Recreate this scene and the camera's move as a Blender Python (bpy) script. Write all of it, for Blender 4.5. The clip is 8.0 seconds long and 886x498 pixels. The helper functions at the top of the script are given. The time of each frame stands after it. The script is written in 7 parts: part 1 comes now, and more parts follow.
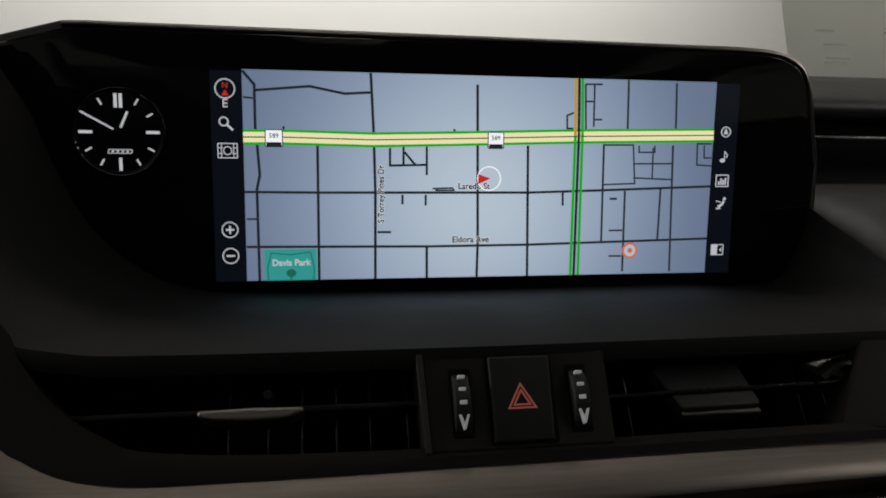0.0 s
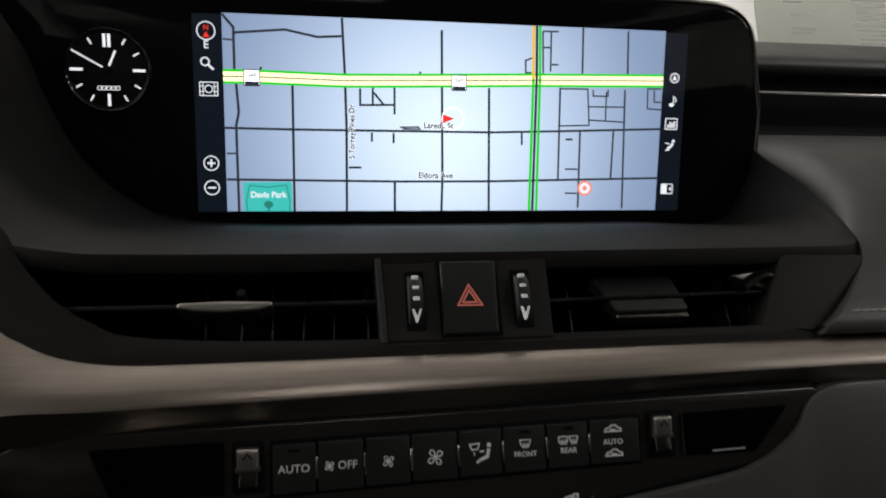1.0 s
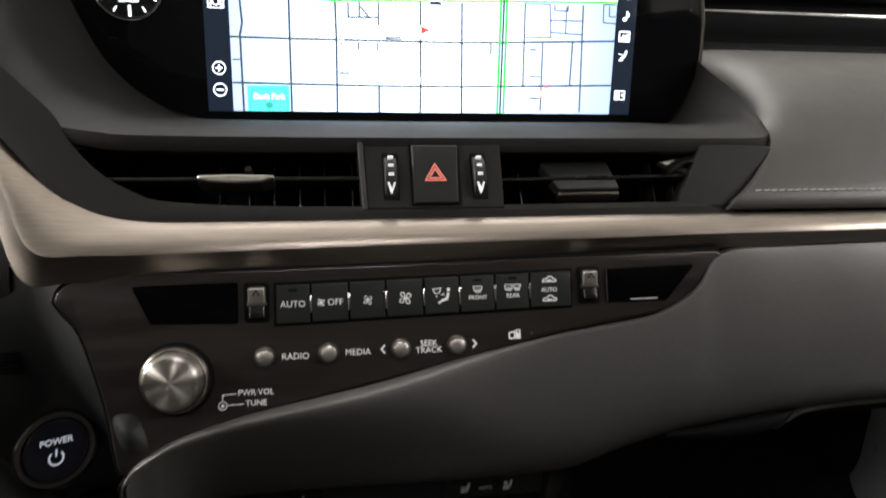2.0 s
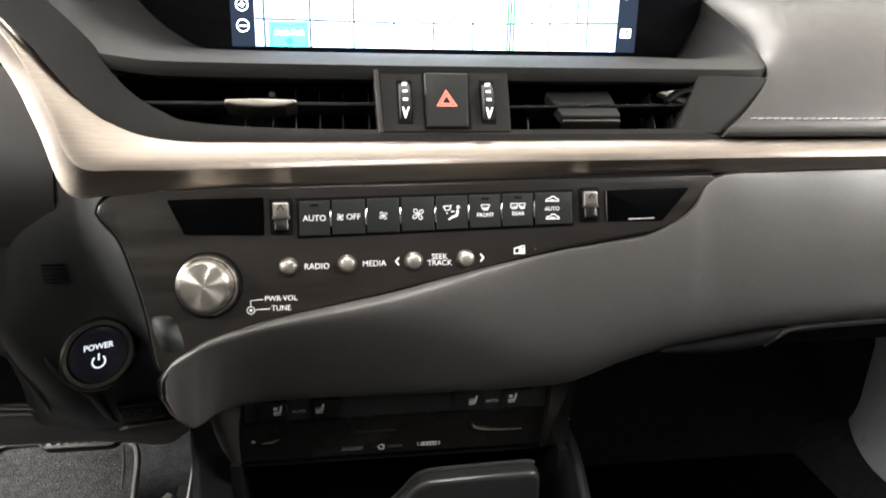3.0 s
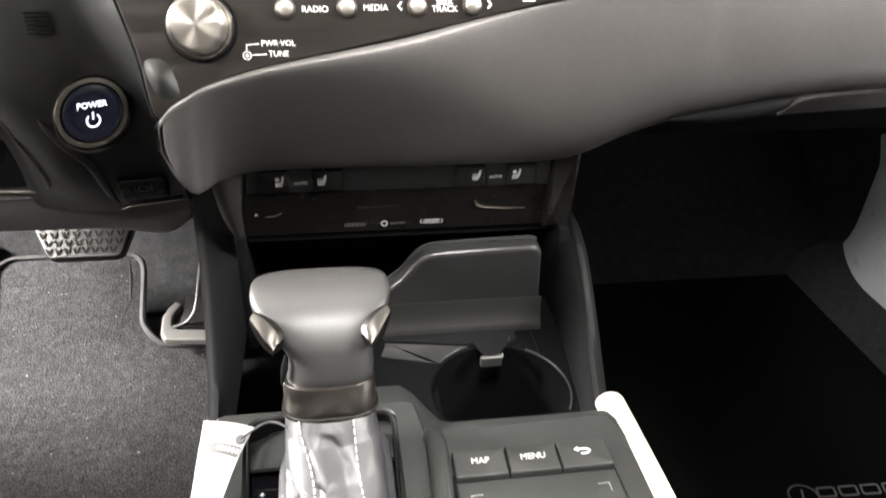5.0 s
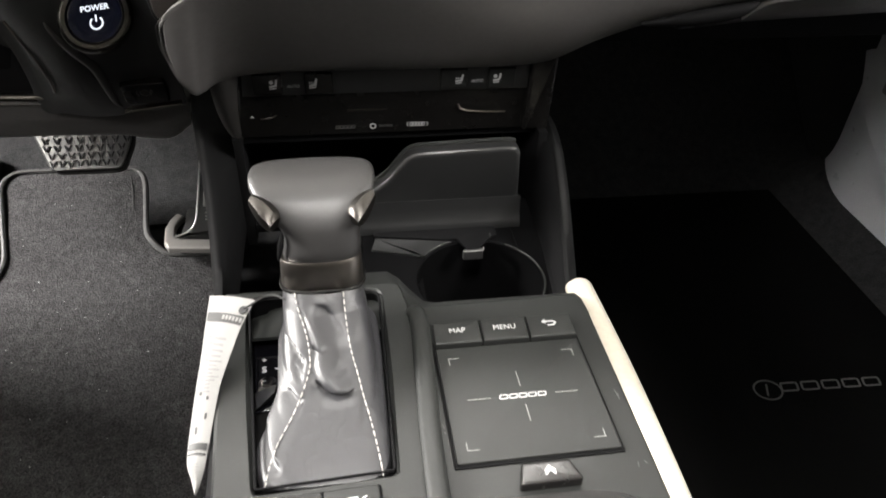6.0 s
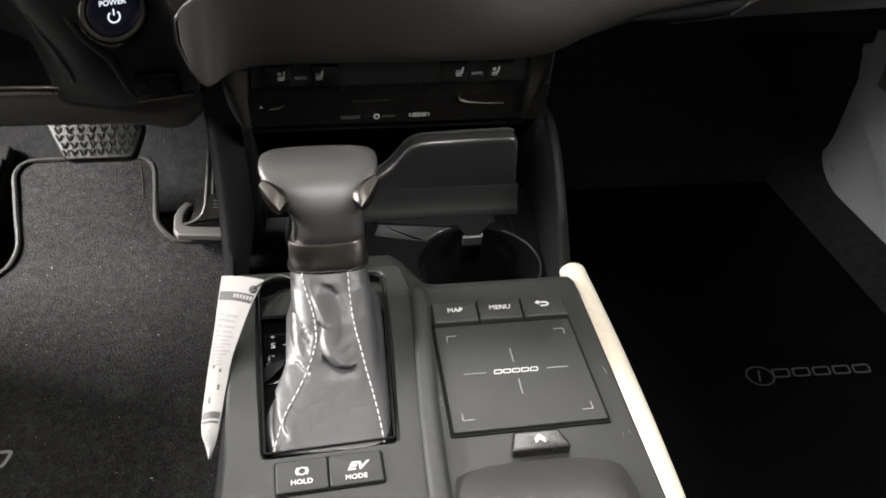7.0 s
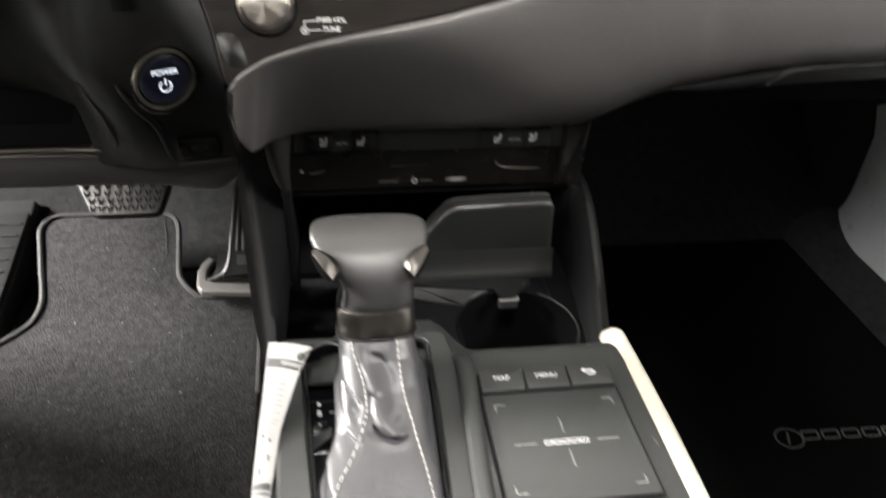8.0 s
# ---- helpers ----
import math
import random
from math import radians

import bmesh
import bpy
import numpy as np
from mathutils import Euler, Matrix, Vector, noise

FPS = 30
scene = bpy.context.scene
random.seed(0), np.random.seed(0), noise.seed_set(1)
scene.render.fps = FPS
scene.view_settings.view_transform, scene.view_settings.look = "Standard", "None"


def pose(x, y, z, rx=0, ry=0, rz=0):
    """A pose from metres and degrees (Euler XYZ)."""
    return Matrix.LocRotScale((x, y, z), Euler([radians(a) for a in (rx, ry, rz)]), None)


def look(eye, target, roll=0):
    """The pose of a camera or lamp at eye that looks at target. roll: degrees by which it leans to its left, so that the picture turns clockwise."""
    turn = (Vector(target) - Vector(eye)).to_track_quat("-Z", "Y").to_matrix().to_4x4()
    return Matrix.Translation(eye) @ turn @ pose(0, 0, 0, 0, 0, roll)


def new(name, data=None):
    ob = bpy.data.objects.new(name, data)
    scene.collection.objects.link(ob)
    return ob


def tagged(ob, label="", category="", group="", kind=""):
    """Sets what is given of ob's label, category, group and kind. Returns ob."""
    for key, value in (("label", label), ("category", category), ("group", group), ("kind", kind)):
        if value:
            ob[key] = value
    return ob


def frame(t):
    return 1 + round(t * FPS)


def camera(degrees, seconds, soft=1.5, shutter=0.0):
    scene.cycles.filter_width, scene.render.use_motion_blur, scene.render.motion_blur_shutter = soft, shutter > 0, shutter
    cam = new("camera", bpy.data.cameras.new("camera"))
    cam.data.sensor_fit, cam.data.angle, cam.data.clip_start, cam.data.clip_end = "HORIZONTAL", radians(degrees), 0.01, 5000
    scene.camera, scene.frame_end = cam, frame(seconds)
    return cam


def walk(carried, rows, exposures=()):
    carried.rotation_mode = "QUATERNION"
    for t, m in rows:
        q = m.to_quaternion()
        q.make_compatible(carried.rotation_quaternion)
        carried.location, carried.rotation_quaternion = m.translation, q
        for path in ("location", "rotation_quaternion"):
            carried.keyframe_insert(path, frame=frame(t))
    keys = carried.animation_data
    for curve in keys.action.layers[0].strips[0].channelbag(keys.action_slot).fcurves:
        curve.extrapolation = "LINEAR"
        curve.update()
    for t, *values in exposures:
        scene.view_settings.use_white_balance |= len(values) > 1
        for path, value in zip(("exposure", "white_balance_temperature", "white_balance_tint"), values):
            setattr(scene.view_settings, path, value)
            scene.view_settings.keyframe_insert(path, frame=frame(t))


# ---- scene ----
cam = camera(63.3, 8.0, 1.8, 0.4)
PATH = [
    (0, (-0.073, 0.0, 0.702), (0.254, 1.93, 0.289), 1.3),
    (0.5, (-0.073, -0.006, 0.699), (0.253, 1.924, 0.285), 1.3),
    (0.6, (-0.0729, -0.0108, 0.6932), (0.2571, 1.9158, 0.2759), 1.49),
    (0.8, (-0.0648, -0.024, 0.6819), (0.2726, 1.8994, 0.2519), 1.45),
    (1, (-0.062, -0.039, 0.677), (0.277, 1.883, 0.24), 1.5),
    (1.2, (-0.0665, -0.0537, 0.6758), (0.2703, 1.8594, 0.2205), 1.61),
    (1.5, (-0.069, -0.075, 0.668), (0.268, 1.824, 0.137), 1.8),
    (2, (-0.058, -0.113, 0.668), (0.273, 1.762, 0.055), 1.8),
    (2.2, (-0.059, -0.124, 0.67), (0.244, 1.738, 0.005), 1.8),
    (3.3, (-0.064, -0.148, 0.647), (0.227, 1.684, -0.095), 1.9),
    (3.5, (-0.067, -0.143, 0.643), (0.239, 1.669, -0.147), 2.0),
    (4, (-0.061, -0.149, 0.627), (0.237, 1.632, -0.233), 2.1),
    (4.2, (-0.0647, -0.1492, 0.6201), (0.2271, 1.6116, -0.2771), 2.13),
    (4.5, (-0.066, -0.153, 0.614), (0.222, 1.581, -0.339), 2.1),
    (4.7, (-0.0656, -0.1591, 0.6066), (0.2238, 1.5542, -0.3768), 2.17),
    (5, (-0.065, -0.162, 0.6), (0.217, 1.514, -0.455), 2.3),
    (5.2, (-0.069, -0.166, 0.602), (0.226, 1.476, -0.503), 2.5),
    (6.3, (-0.057, -0.217, 0.604), (0.211, 1.335, -0.628), 2.5),
    (6.5, (-0.055, -0.222, 0.611), (0.21, 1.328, -0.625), 2.6),
    (6.8, (-0.0613, -0.2259, 0.6133), (0.1968, 1.3268, -0.6202), 2.47),
    (7, (-0.062, -0.225, 0.613), (0.2, 1.326, -0.622), 2.6),
    (7.5, (-0.064, -0.225, 0.616), (0.196, 1.328, -0.617), 2.6),
    (7.7, (-0.066, -0.2258, 0.621), (0.2015, 1.3628, -0.6234), 2.67),
    (7.8, (-0.0717, -0.2235, 0.6223), (0.2009, 1.3802, -0.6191), 2.73),
    (7.9, (-0.0777, -0.221, 0.6236), (0.1932, 1.3976, -0.5705), 2.66),
    (8, (-0.087, -0.217, 0.622), (0.175, 1.415, -0.504), 2.6),
]
EXPOSURES = [(0.0, -3.8), (0.5, -3.8), (1.0, -2.85), (1.5, -2.1), (2.0, -1.2), (3.5, 0.45), (4.5, 0.68), (5.0, 1.28), (5.2, 1.38), (6.3, 0.1), (7.5, 0.1), (8.0, 0.42)]
walk(cam, [(t, look(eye, target, roll)) for t, eye, target, roll in PATH], EXPOSURES)

# ---- world and lamps: a white showroom, with unseen lamps added to light cabin and wall ----
world = bpy.data.worlds.new("world")
scene.world = world
world.use_nodes = True
world.node_tree.nodes["Background"].inputs[0].default_value = (0.9, 0.95, 1.0, 1)
world.node_tree.nodes["Background"].inputs[1].default_value = 0.11


def unseen_lamp(eye, target, sx, sy, watts):
    la = bpy.data.lights.new("unseen_lamp", "AREA")
    la.shape, la.size, la.size_y, la.energy, la.color = "RECTANGLE", sx, sy, watts, (1.0, 0.965, 0.925)
    ob = new("unseen_lamp", la)
    ob.matrix_world = look(eye, target)
    return ob


# added lamps out of view, placed and sized to brighten chosen cabin parts
unseen_lamp((-0.3, 2.2, 3.0), (-0.3, 2.1, 0.0), 3.4, 0.5, 175)
unseen_lamp((-0.1, -1.0, 3.0), (-0.02, 0.1, 0.4), 0.5, 0.5, 125)
unseen_lamp((-3.2, 0.95, 1.8), (-0.3, 0.5, 0.1), 1.0, 0.7, 500)
unseen_lamp((2.8, -0.9, 2.9), (0.2, 0.2, 0.5), 0.8, 2.4, 430)
# added at the left to brighten the kick panel and knee bolster
unseen_lamp((-2.2, -1.3, 1.9), (0.4, 0.3, 0.3), 0.8, 0.6, 60)
# added washer for the wall beyond the windscreen
unseen_lamp((0.0, 4.6, 3.1), (0.0, 6.0, 1.2), 6.0, 0.4, 1420)

# ---- materials ----


def material(name, color, rough=0.5, metal=0.0, bump=0.0, bump_scale=400.0, vary=0.15, vary_scale=9.0, spec=0.5, coat=0.0,
             brushed=None, rough_vary=0.08, emit=None, glow=0.0, fine_vary=0.0, depth=0.0004):
    """A surface with wide cloudy change and fine grain in colour, gloss and relief."""
    m = bpy.data.materials.new(name)
    m.use_nodes = True
    nt = m.node_tree
    bs = nt.nodes["Principled BSDF"]
    co = nt.nodes.new("ShaderNodeTexCoord")
    big = nt.nodes.new("ShaderNodeTexNoise")
    big.inputs["Scale"].default_value, big.inputs["Detail"].default_value = vary_scale, 6
    nt.links.new(co.outputs["Object"], big.inputs["Vector"])
    ramp = nt.nodes.new("ShaderNodeMapRange")
    ramp.inputs[3].default_value, ramp.inputs[4].default_value = 1 - vary, 1 + vary
    nt.links.new(big.outputs[0], ramp.inputs[0])
    mul = nt.nodes.new("ShaderNodeVectorMath")
    mul.operation = "SCALE"
    mul.inputs[0].default_value = color
    nt.links.new(ramp.outputs[0], mul.inputs["Scale"])
    shade = mul.outputs[0]
    fine = nt.nodes.new("ShaderNodeTexNoise")
    fine.inputs["Scale"].default_value, fine.inputs["Detail"].default_value = bump_scale, 3
    if brushed:
        mp = nt.nodes.new("ShaderNodeMapping")
        mp.inputs["Scale"].default_value = brushed
        nt.links.new(co.outputs["Object"], mp.inputs[0])
        nt.links.new(mp.outputs[0], fine.inputs["Vector"])
    else:
        nt.links.new(co.outputs["Object"], fine.inputs["Vector"])
    if fine_vary:
        r2 = nt.nodes.new("ShaderNodeMapRange")
        r2.inputs[1].default_value, r2.inputs[2].default_value = 0.3, 0.7
        r2.inputs[3].default_value, r2.inputs[4].default_value = 1 - fine_vary, 1 + fine_vary
        nt.links.new(fine.outputs[0], r2.inputs[0])
        m2 = nt.nodes.new("ShaderNodeVectorMath")
        m2.operation = "SCALE"
        nt.links.new(shade, m2.inputs[0])
        nt.links.new(r2.outputs[0], m2.inputs["Scale"])
        shade = m2.outputs[0]
    nt.links.new(shade, bs.inputs["Base Color"])
    rr = nt.nodes.new("ShaderNodeMapRange")
    rr.inputs[3].default_value, rr.inputs[4].default_value = max(0.02, rough - rough_vary), min(1, rough + rough_vary)
    mixed = nt.nodes.new("ShaderNodeTexNoise")
    mixed.inputs["Scale"].default_value, mixed.inputs["Detail"].default_value = vary_scale * 6, 8
    nt.links.new(co.outputs["Object"], mixed.inputs["Vector"])
    nt.links.new(mixed.outputs[0], rr.inputs[0])
    nt.links.new(rr.outputs[0], bs.inputs["Roughness"])
    bs.inputs["Metallic"].default_value = metal
    bs.inputs["Specular IOR Level"].default_value = spec
    bs.inputs["Coat Weight"].default_value = coat
    if bump:
        bp = nt.nodes.new("ShaderNodeBump")
        bp.inputs["Strength"].default_value, bp.inputs["Distance"].default_value = bump, depth
        nt.links.new(fine.outputs[0], bp.inputs["Height"])
        nt.links.new(bp.outputs[0], bs.inputs["Normal"])
    if emit:
        bs.inputs["Emission Color"].default_value = (*emit, 1)
        bs.inputs["Emission Strength"].default_value = glow
    return m


def leather(name, color, rough=0.42):
    """Grained hide: cell relief over soft creases."""
    m = material(name, color, rough, 0, 0.0, 300, 0.12, 12, fine_vary=0.06)
    nt = m.node_tree
    bs = nt.nodes["Principled BSDF"]
    co = nt.nodes["Texture Coordinate"]
    vo = nt.nodes.new("ShaderNodeTexVoronoi")
    vo.feature = "DISTANCE_TO_EDGE"
    vo.inputs["Scale"].default_value = 900
    no = nt.nodes.new("ShaderNodeTexNoise")
    no.inputs["Scale"].default_value, no.inputs["Detail"].default_value = 120, 5
    mx = nt.nodes.new("ShaderNodeMath")
    mx.operation = "ADD"
    for src in (vo, no):
        nt.links.new(co.outputs["Object"], src.inputs["Vector"])
    nt.links.new(vo.outputs[0], mx.inputs[0])
    nt.links.new(no.outputs[0], mx.inputs[1])
    bp = nt.nodes.new("ShaderNodeBump")
    bp.inputs["Strength"].default_value, bp.inputs["Distance"].default_value = 0.2, 0.0004
    nt.links.new(mx.outputs[0], bp.inputs["Height"])
    nt.links.new(bp.outputs[0], bs.inputs["Normal"])
    return m


def lit(name, color, strength, spread=0.0, rim=None):
    """A display colour that gives off light; spread: how much dimmer the panel's rim is than its middle."""
    m = bpy.data.materials.new(name)
    m.use_nodes = True
    nt = m.node_tree
    bs = nt.nodes["Principled BSDF"]
    bs.inputs["Base Color"].default_value = (0.01, 0.01, 0.01, 1)
    bs.inputs["Roughness"].default_value = 0.12
    bs.inputs["Emission Color"].default_value = (*color, 1)
    bs.inputs["Emission Strength"].default_value = strength
    if spread:
        co = nt.nodes.new("ShaderNodeTexCoord")
        mp = nt.nodes.new("ShaderNodeVectorMath")
        mp.operation = "DISTANCE"
        mp.inputs[1].default_value = (0.01, 0.3765, 0.65)
        nt.links.new(co.outputs["Object"], mp.inputs[0])
        mr = nt.nodes.new("ShaderNodeMapRange")
        mr.interpolation_type = "SMOOTHSTEP"
        mr.inputs[1].default_value, mr.inputs[2].default_value = 0.0, 0.15
        mr.inputs[3].default_value, mr.inputs[4].default_value = strength, strength * (1 - spread)
        nt.links.new(mp.outputs["Value"], mr.inputs[0])
        nt.links.new(mr.outputs[0], bs.inputs["Emission Strength"])
        if rim:
            tint = nt.nodes.new("ShaderNodeMapRange")
            tint.data_type = "FLOAT_VECTOR"
            for k, v in zip((7, 8, 9, 10), ((0.02,) * 3, (0.13,) * 3, color, rim)):
                tint.inputs[k].default_value = v
            nt.links.new(mp.outputs["Value"], tint.inputs[6])
            nt.links.new(tint.outputs[1], bs.inputs["Emission Color"])
    return m


SOFT = material("soft_touch_grey", (0.025, 0.0236, 0.0226), 0.5, 0, 0.25, 1400, 0.1, 6, fine_vary=0.08)
LEDGE = material("dark_dash_skin", (0.0135, 0.0125, 0.0118), 0.62, 0, 0.3, 1400, 0.1, 6, fine_vary=0.08, spec=0.18)
DARK = material("dark_grained_plastic", (0.013, 0.0133, 0.0135), 0.5, 0, 0.3, 1600, 0.15, 8, fine_vary=0.1)
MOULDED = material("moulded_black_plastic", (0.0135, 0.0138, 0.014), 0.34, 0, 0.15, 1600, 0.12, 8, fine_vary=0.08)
CONSOLE = material("console_grey_plastic", (0.0135, 0.0143, 0.0137), 0.5, 0, 0.25, 1800, 0.12, 10, fine_vary=0.08, spec=0.28)
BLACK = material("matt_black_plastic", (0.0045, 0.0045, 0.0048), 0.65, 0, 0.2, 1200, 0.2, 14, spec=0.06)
# near-black that carries the shade of the deep cup well and tray
WELL_SHADE = material("well_shade_black", (0.0022, 0.0022, 0.0024), 0.8, 0, 0.2, 900, 0.2, 14, spec=0.03)
GLOSS = material("gloss_black_glass", (0.003, 0.003, 0.004), 0.06, 0, 0, 100, 0.2, 5, rough_vary=0.03)
PIANO = material("piano_black_panel", (0.008, 0.0075, 0.0072), 0.26, 0, 0.05, 900, 0.2, 16, rough_vary=0.06, spec=0.35)
PANEL = material("dark_bronze_panel", (0.023, 0.0196, 0.0178), 0.3, 0.35, 0.06, 900, 0.1, 12, brushed=(0.04, 1, 1), rough_vary=0.015, fine_vary=0.12)
wavy = PANEL.node_tree
swell = wavy.nodes.new("ShaderNodeTexNoise")
swell.inputs["Scale"].default_value, swell.inputs["Detail"].default_value = 60, 1.5
stretch = wavy.nodes.new("ShaderNodeMapping")
stretch.inputs["Scale"].default_value = (0.22, 1, 1)
rolling = wavy.nodes.new("ShaderNodeBump")
rolling.inputs["Strength"].default_value, rolling.inputs["Distance"].default_value = 0.6, 0.004
wavy.links.new(wavy.nodes["Texture Coordinate"].outputs["Object"], stretch.inputs[0])
wavy.links.new(stretch.outputs[0], swell.inputs["Vector"])
wavy.links.new(swell.outputs[0], rolling.inputs["Height"])
wavy.links.new(rolling.outputs[0], wavy.nodes["Bump"].inputs["Normal"])
SATIN = material("satin_champagne_metal", (0.29, 0.25, 0.22), 0.34, 1.0, 0.07, 700, 0.05, 6, brushed=(0.03, 1, 1), rough_vary=0.015, fine_vary=0.1)
SILVER = material("soft_silver", (0.55, 0.52, 0.485), 0.36, 1.0, 0, 700, 0.04, 12, rough_vary=0.03)
KNOBMETAL = material("turned_aluminium", (0.50, 0.47, 0.435), 0.34, 1.0, 0, 900, 0.02, 20, rough_vary=0.02)
spun = KNOBMETAL.node_tree.nodes.new("ShaderNodeTangent")
spun.direction_type, spun.axis = "RADIAL", "Z"
KNOBMETAL.node_tree.links.new(spun.outputs[0], KNOBMETAL.node_tree.nodes["Principled BSDF"].inputs["Tangent"])
KNOBMETAL.node_tree.nodes["Principled BSDF"].inputs["Anisotropic"].default_value = 0.9
KNOBMETAL.node_tree.nodes["Principled BSDF"].inputs["Anisotropic Rotation"].default_value = 0.25
KEYMETAL = material("dark_bronze_key", (0.05, 0.0465, 0.043), 0.36, 1.0, 0, 900, 0.03, 6, rough_vary=0.03)
nt = KNOBMETAL.node_tree
rings = nt.nodes.new("ShaderNodeTexWave")
rings.wave_type, rings.rings_direction = "RINGS", "Z"
rings.inputs["Scale"].default_value, rings.inputs["Distortion"].default_value = 700, 0.6
turned = nt.nodes.new("ShaderNodeBump")
turned.inputs["Strength"].default_value, turned.inputs["Distance"].default_value = 0.12, 0.0002
nt.links.new(nt.nodes["Texture Coordinate"].outputs["Object"], rings.inputs["Vector"])
nt.links.new(rings.outputs[1], turned.inputs["Height"])
nt.links.new(turned.outputs[0], nt.nodes["Principled BSDF"].inputs["Normal"])
CHROME = material("bright_chrome", (0.75, 0.74, 0.72), 0.12, 1.0, 0, 300, 0.05, 20, rough_vary=0.04)
GUNMETAL = material("dark_brushed_metal", (0.21, 0.192, 0.174), 0.3, 1.0, 0, 900, 0.03, 6, rough_vary=0.03)
RINGMETAL = material("smoked_chrome", (0.12, 0.115, 0.105), 0.25, 1.0, 0, 300, 0.02, 6, rough_vary=0.02)
READOUT = material("smoked_readout", (0.0008, 0.0008, 0.001), 0.3, 0, 0, 100, 0.1, 8, rough_vary=0.02, spec=0.06)
IVORY = material("cream_satin_trim", (0.56, 0.515, 0.43), 0.38, 0.3, 0.05, 300, 0.08, 14, fine_vary=0.06)
HIDE = leather("warm_grey_leather", (0.03, 0.0268, 0.0252), 0.45)
# darker plastic tone with the shade of console side and ribbed trim in it
SHADE = material("shade_dark_plastic", (0.0055, 0.0056, 0.0057), 0.5, 0, 0.25, 1500, 0.15, 9, fine_vary=0.1, spec=0.13)
KNEE = leather("grey_leather_panel", (0.09, 0.086, 0.084), 0.38)
BOOT = material("black_boot_leather", (0.028, 0.028, 0.0305), 0.41, 0, 0.35, 1500, 0.15, 40, rough_vary=0.08, depth=0.0002, spec=0.5)
hide = BOOT.node_tree
wrinkle = hide.nodes.new("ShaderNodeTexNoise")
wrinkle.inputs["Scale"].default_value, wrinkle.inputs["Detail"].default_value, wrinkle.inputs["Distortion"].default_value = 48, 2, 0.8
shift = hide.nodes.new("ShaderNodeMath")
shift.operation, shift.inputs[1].default_value = "SUBTRACT", 0.5
valley = hide.nodes.new("ShaderNodeMath")
valley.operation = "ABSOLUTE"
crest = hide.nodes.new("ShaderNodeMapRange")
crest.inputs[2].default_value = 0.1
crease = hide.nodes.new("ShaderNodeBump")
crease.inputs["Strength"].default_value, crease.inputs["Distance"].default_value = 0.16, 0.001
hide.links.new(hide.nodes["Texture Coordinate"].outputs["Object"], wrinkle.inputs["Vector"])
hide.links.new(wrinkle.outputs[0], shift.inputs[0])
hide.links.new(shift.outputs[0], valley.inputs[0])
hide.links.new(valley.outputs[0], crest.inputs[0])
patchy = hide.nodes.new("ShaderNodeTexNoise")
patchy.inputs["Scale"].default_value, patchy.inputs["Detail"].default_value = 30, 1
where = hide.nodes.new("ShaderNodeMapRange")
where.inputs[1].default_value, where.inputs[2].default_value = 0.42, 0.62
taken = hide.nodes.new("ShaderNodeMath")
taken.operation = "MULTIPLY"
hide.links.new(hide.nodes["Texture Coordinate"].outputs["Object"], patchy.inputs["Vector"])
hide.links.new(patchy.outputs[0], where.inputs[0])
hide.links.new(crest.outputs[0], taken.inputs[0])
hide.links.new(where.outputs[0], taken.inputs[1])
hide.links.new(taken.outputs[0], crease.inputs["Height"])
hide.links.new(crease.outputs[0], hide.nodes["Bump"].inputs["Normal"])
GRIP = material("dark_grip_leather", (0.021, 0.0204, 0.0203), 0.4, 0, 0.3, 1700, 0.1, 25, rough_vary=0.05, depth=0.0002, spec=0.42)
# white print with a faint glow added, also on keys without backlight
PRINT = material("white_print", (0.42, 0.42, 0.42), 0.5, 0, 0, 300, 0.02, 30, emit=(1, 1, 1), glow=0.06)
LITPRINT = material("backlit_white_print", (0.62, 0.62, 0.62), 0.5, 0, 0, 300, 0.02, 30, emit=(1.0, 0.97, 0.94), glow=0.32)
MARKLIGHT = material("bright_backlit_mark", (0.7, 0.7, 0.7), 0.5, 0, 0, 300, 0.02, 30, emit=(1, 1, 1), glow=1.1)
DIMPRINT = material("grey_print", (0.4, 0.4, 0.4), 0.5, 0, 0, 300, 0.05, 30)
GUIDE = material("guide_print", (0.17, 0.17, 0.165), 0.5, 0, 0, 300, 0.1, 30)
FAINT = material("faint_print", (0.09, 0.09, 0.09), 0.5, 0, 0, 300, 0.05, 30)
THREAD = material("pale_thread", (0.42, 0.405, 0.385), 0.75, 0, 0.2, 2500, 0.1, 40, spec=0.2)
CARPET = material("charcoal_carpet", (0.036, 0.036, 0.0375), 0.95, 0, 1.0, 700, 0.6, 90, spec=0.1, fine_vary=0.4, depth=0.002)
MATPILE = material("dark_grey_mat_pile", (0.051, 0.0498, 0.0512), 0.95, 0, 1.0, 560, 0.7, 110, spec=0.1, fine_vary=0.6, depth=0.0025)
BINDING = material("mat_binding", (0.036, 0.0355, 0.0355), 0.6, 0, 0.8, 1500, 0.2, 30)
PEDALMETAL = material("pedal_aluminium", (0.42, 0.415, 0.405), 0.42, 0.6, 0.2, 500, 0.15, 25)
FOOTMETAL = material("dull_cast_metal", (0.24, 0.23, 0.22), 0.5, 0.5, 0.3, 500, 0.25, 25)
RUBBER = material("black_rubber", (0.012, 0.012, 0.012), 0.6, 0, 0.2, 800, 0.1, 20)
PAPER = material("white_paper", (0.195, 0.193, 0.189), 0.75, 0, 0.05, 300, 0.06, 30)
INK = material("black_ink", (0.012, 0.012, 0.012), 0.6)
GREYINK = material("grey_ink", (0.13, 0.13, 0.13), 0.6)
HEADLINER = material("light_headliner", (0.45, 0.43, 0.4), 0.9, 0, 0.3, 700, 0.05, 4)
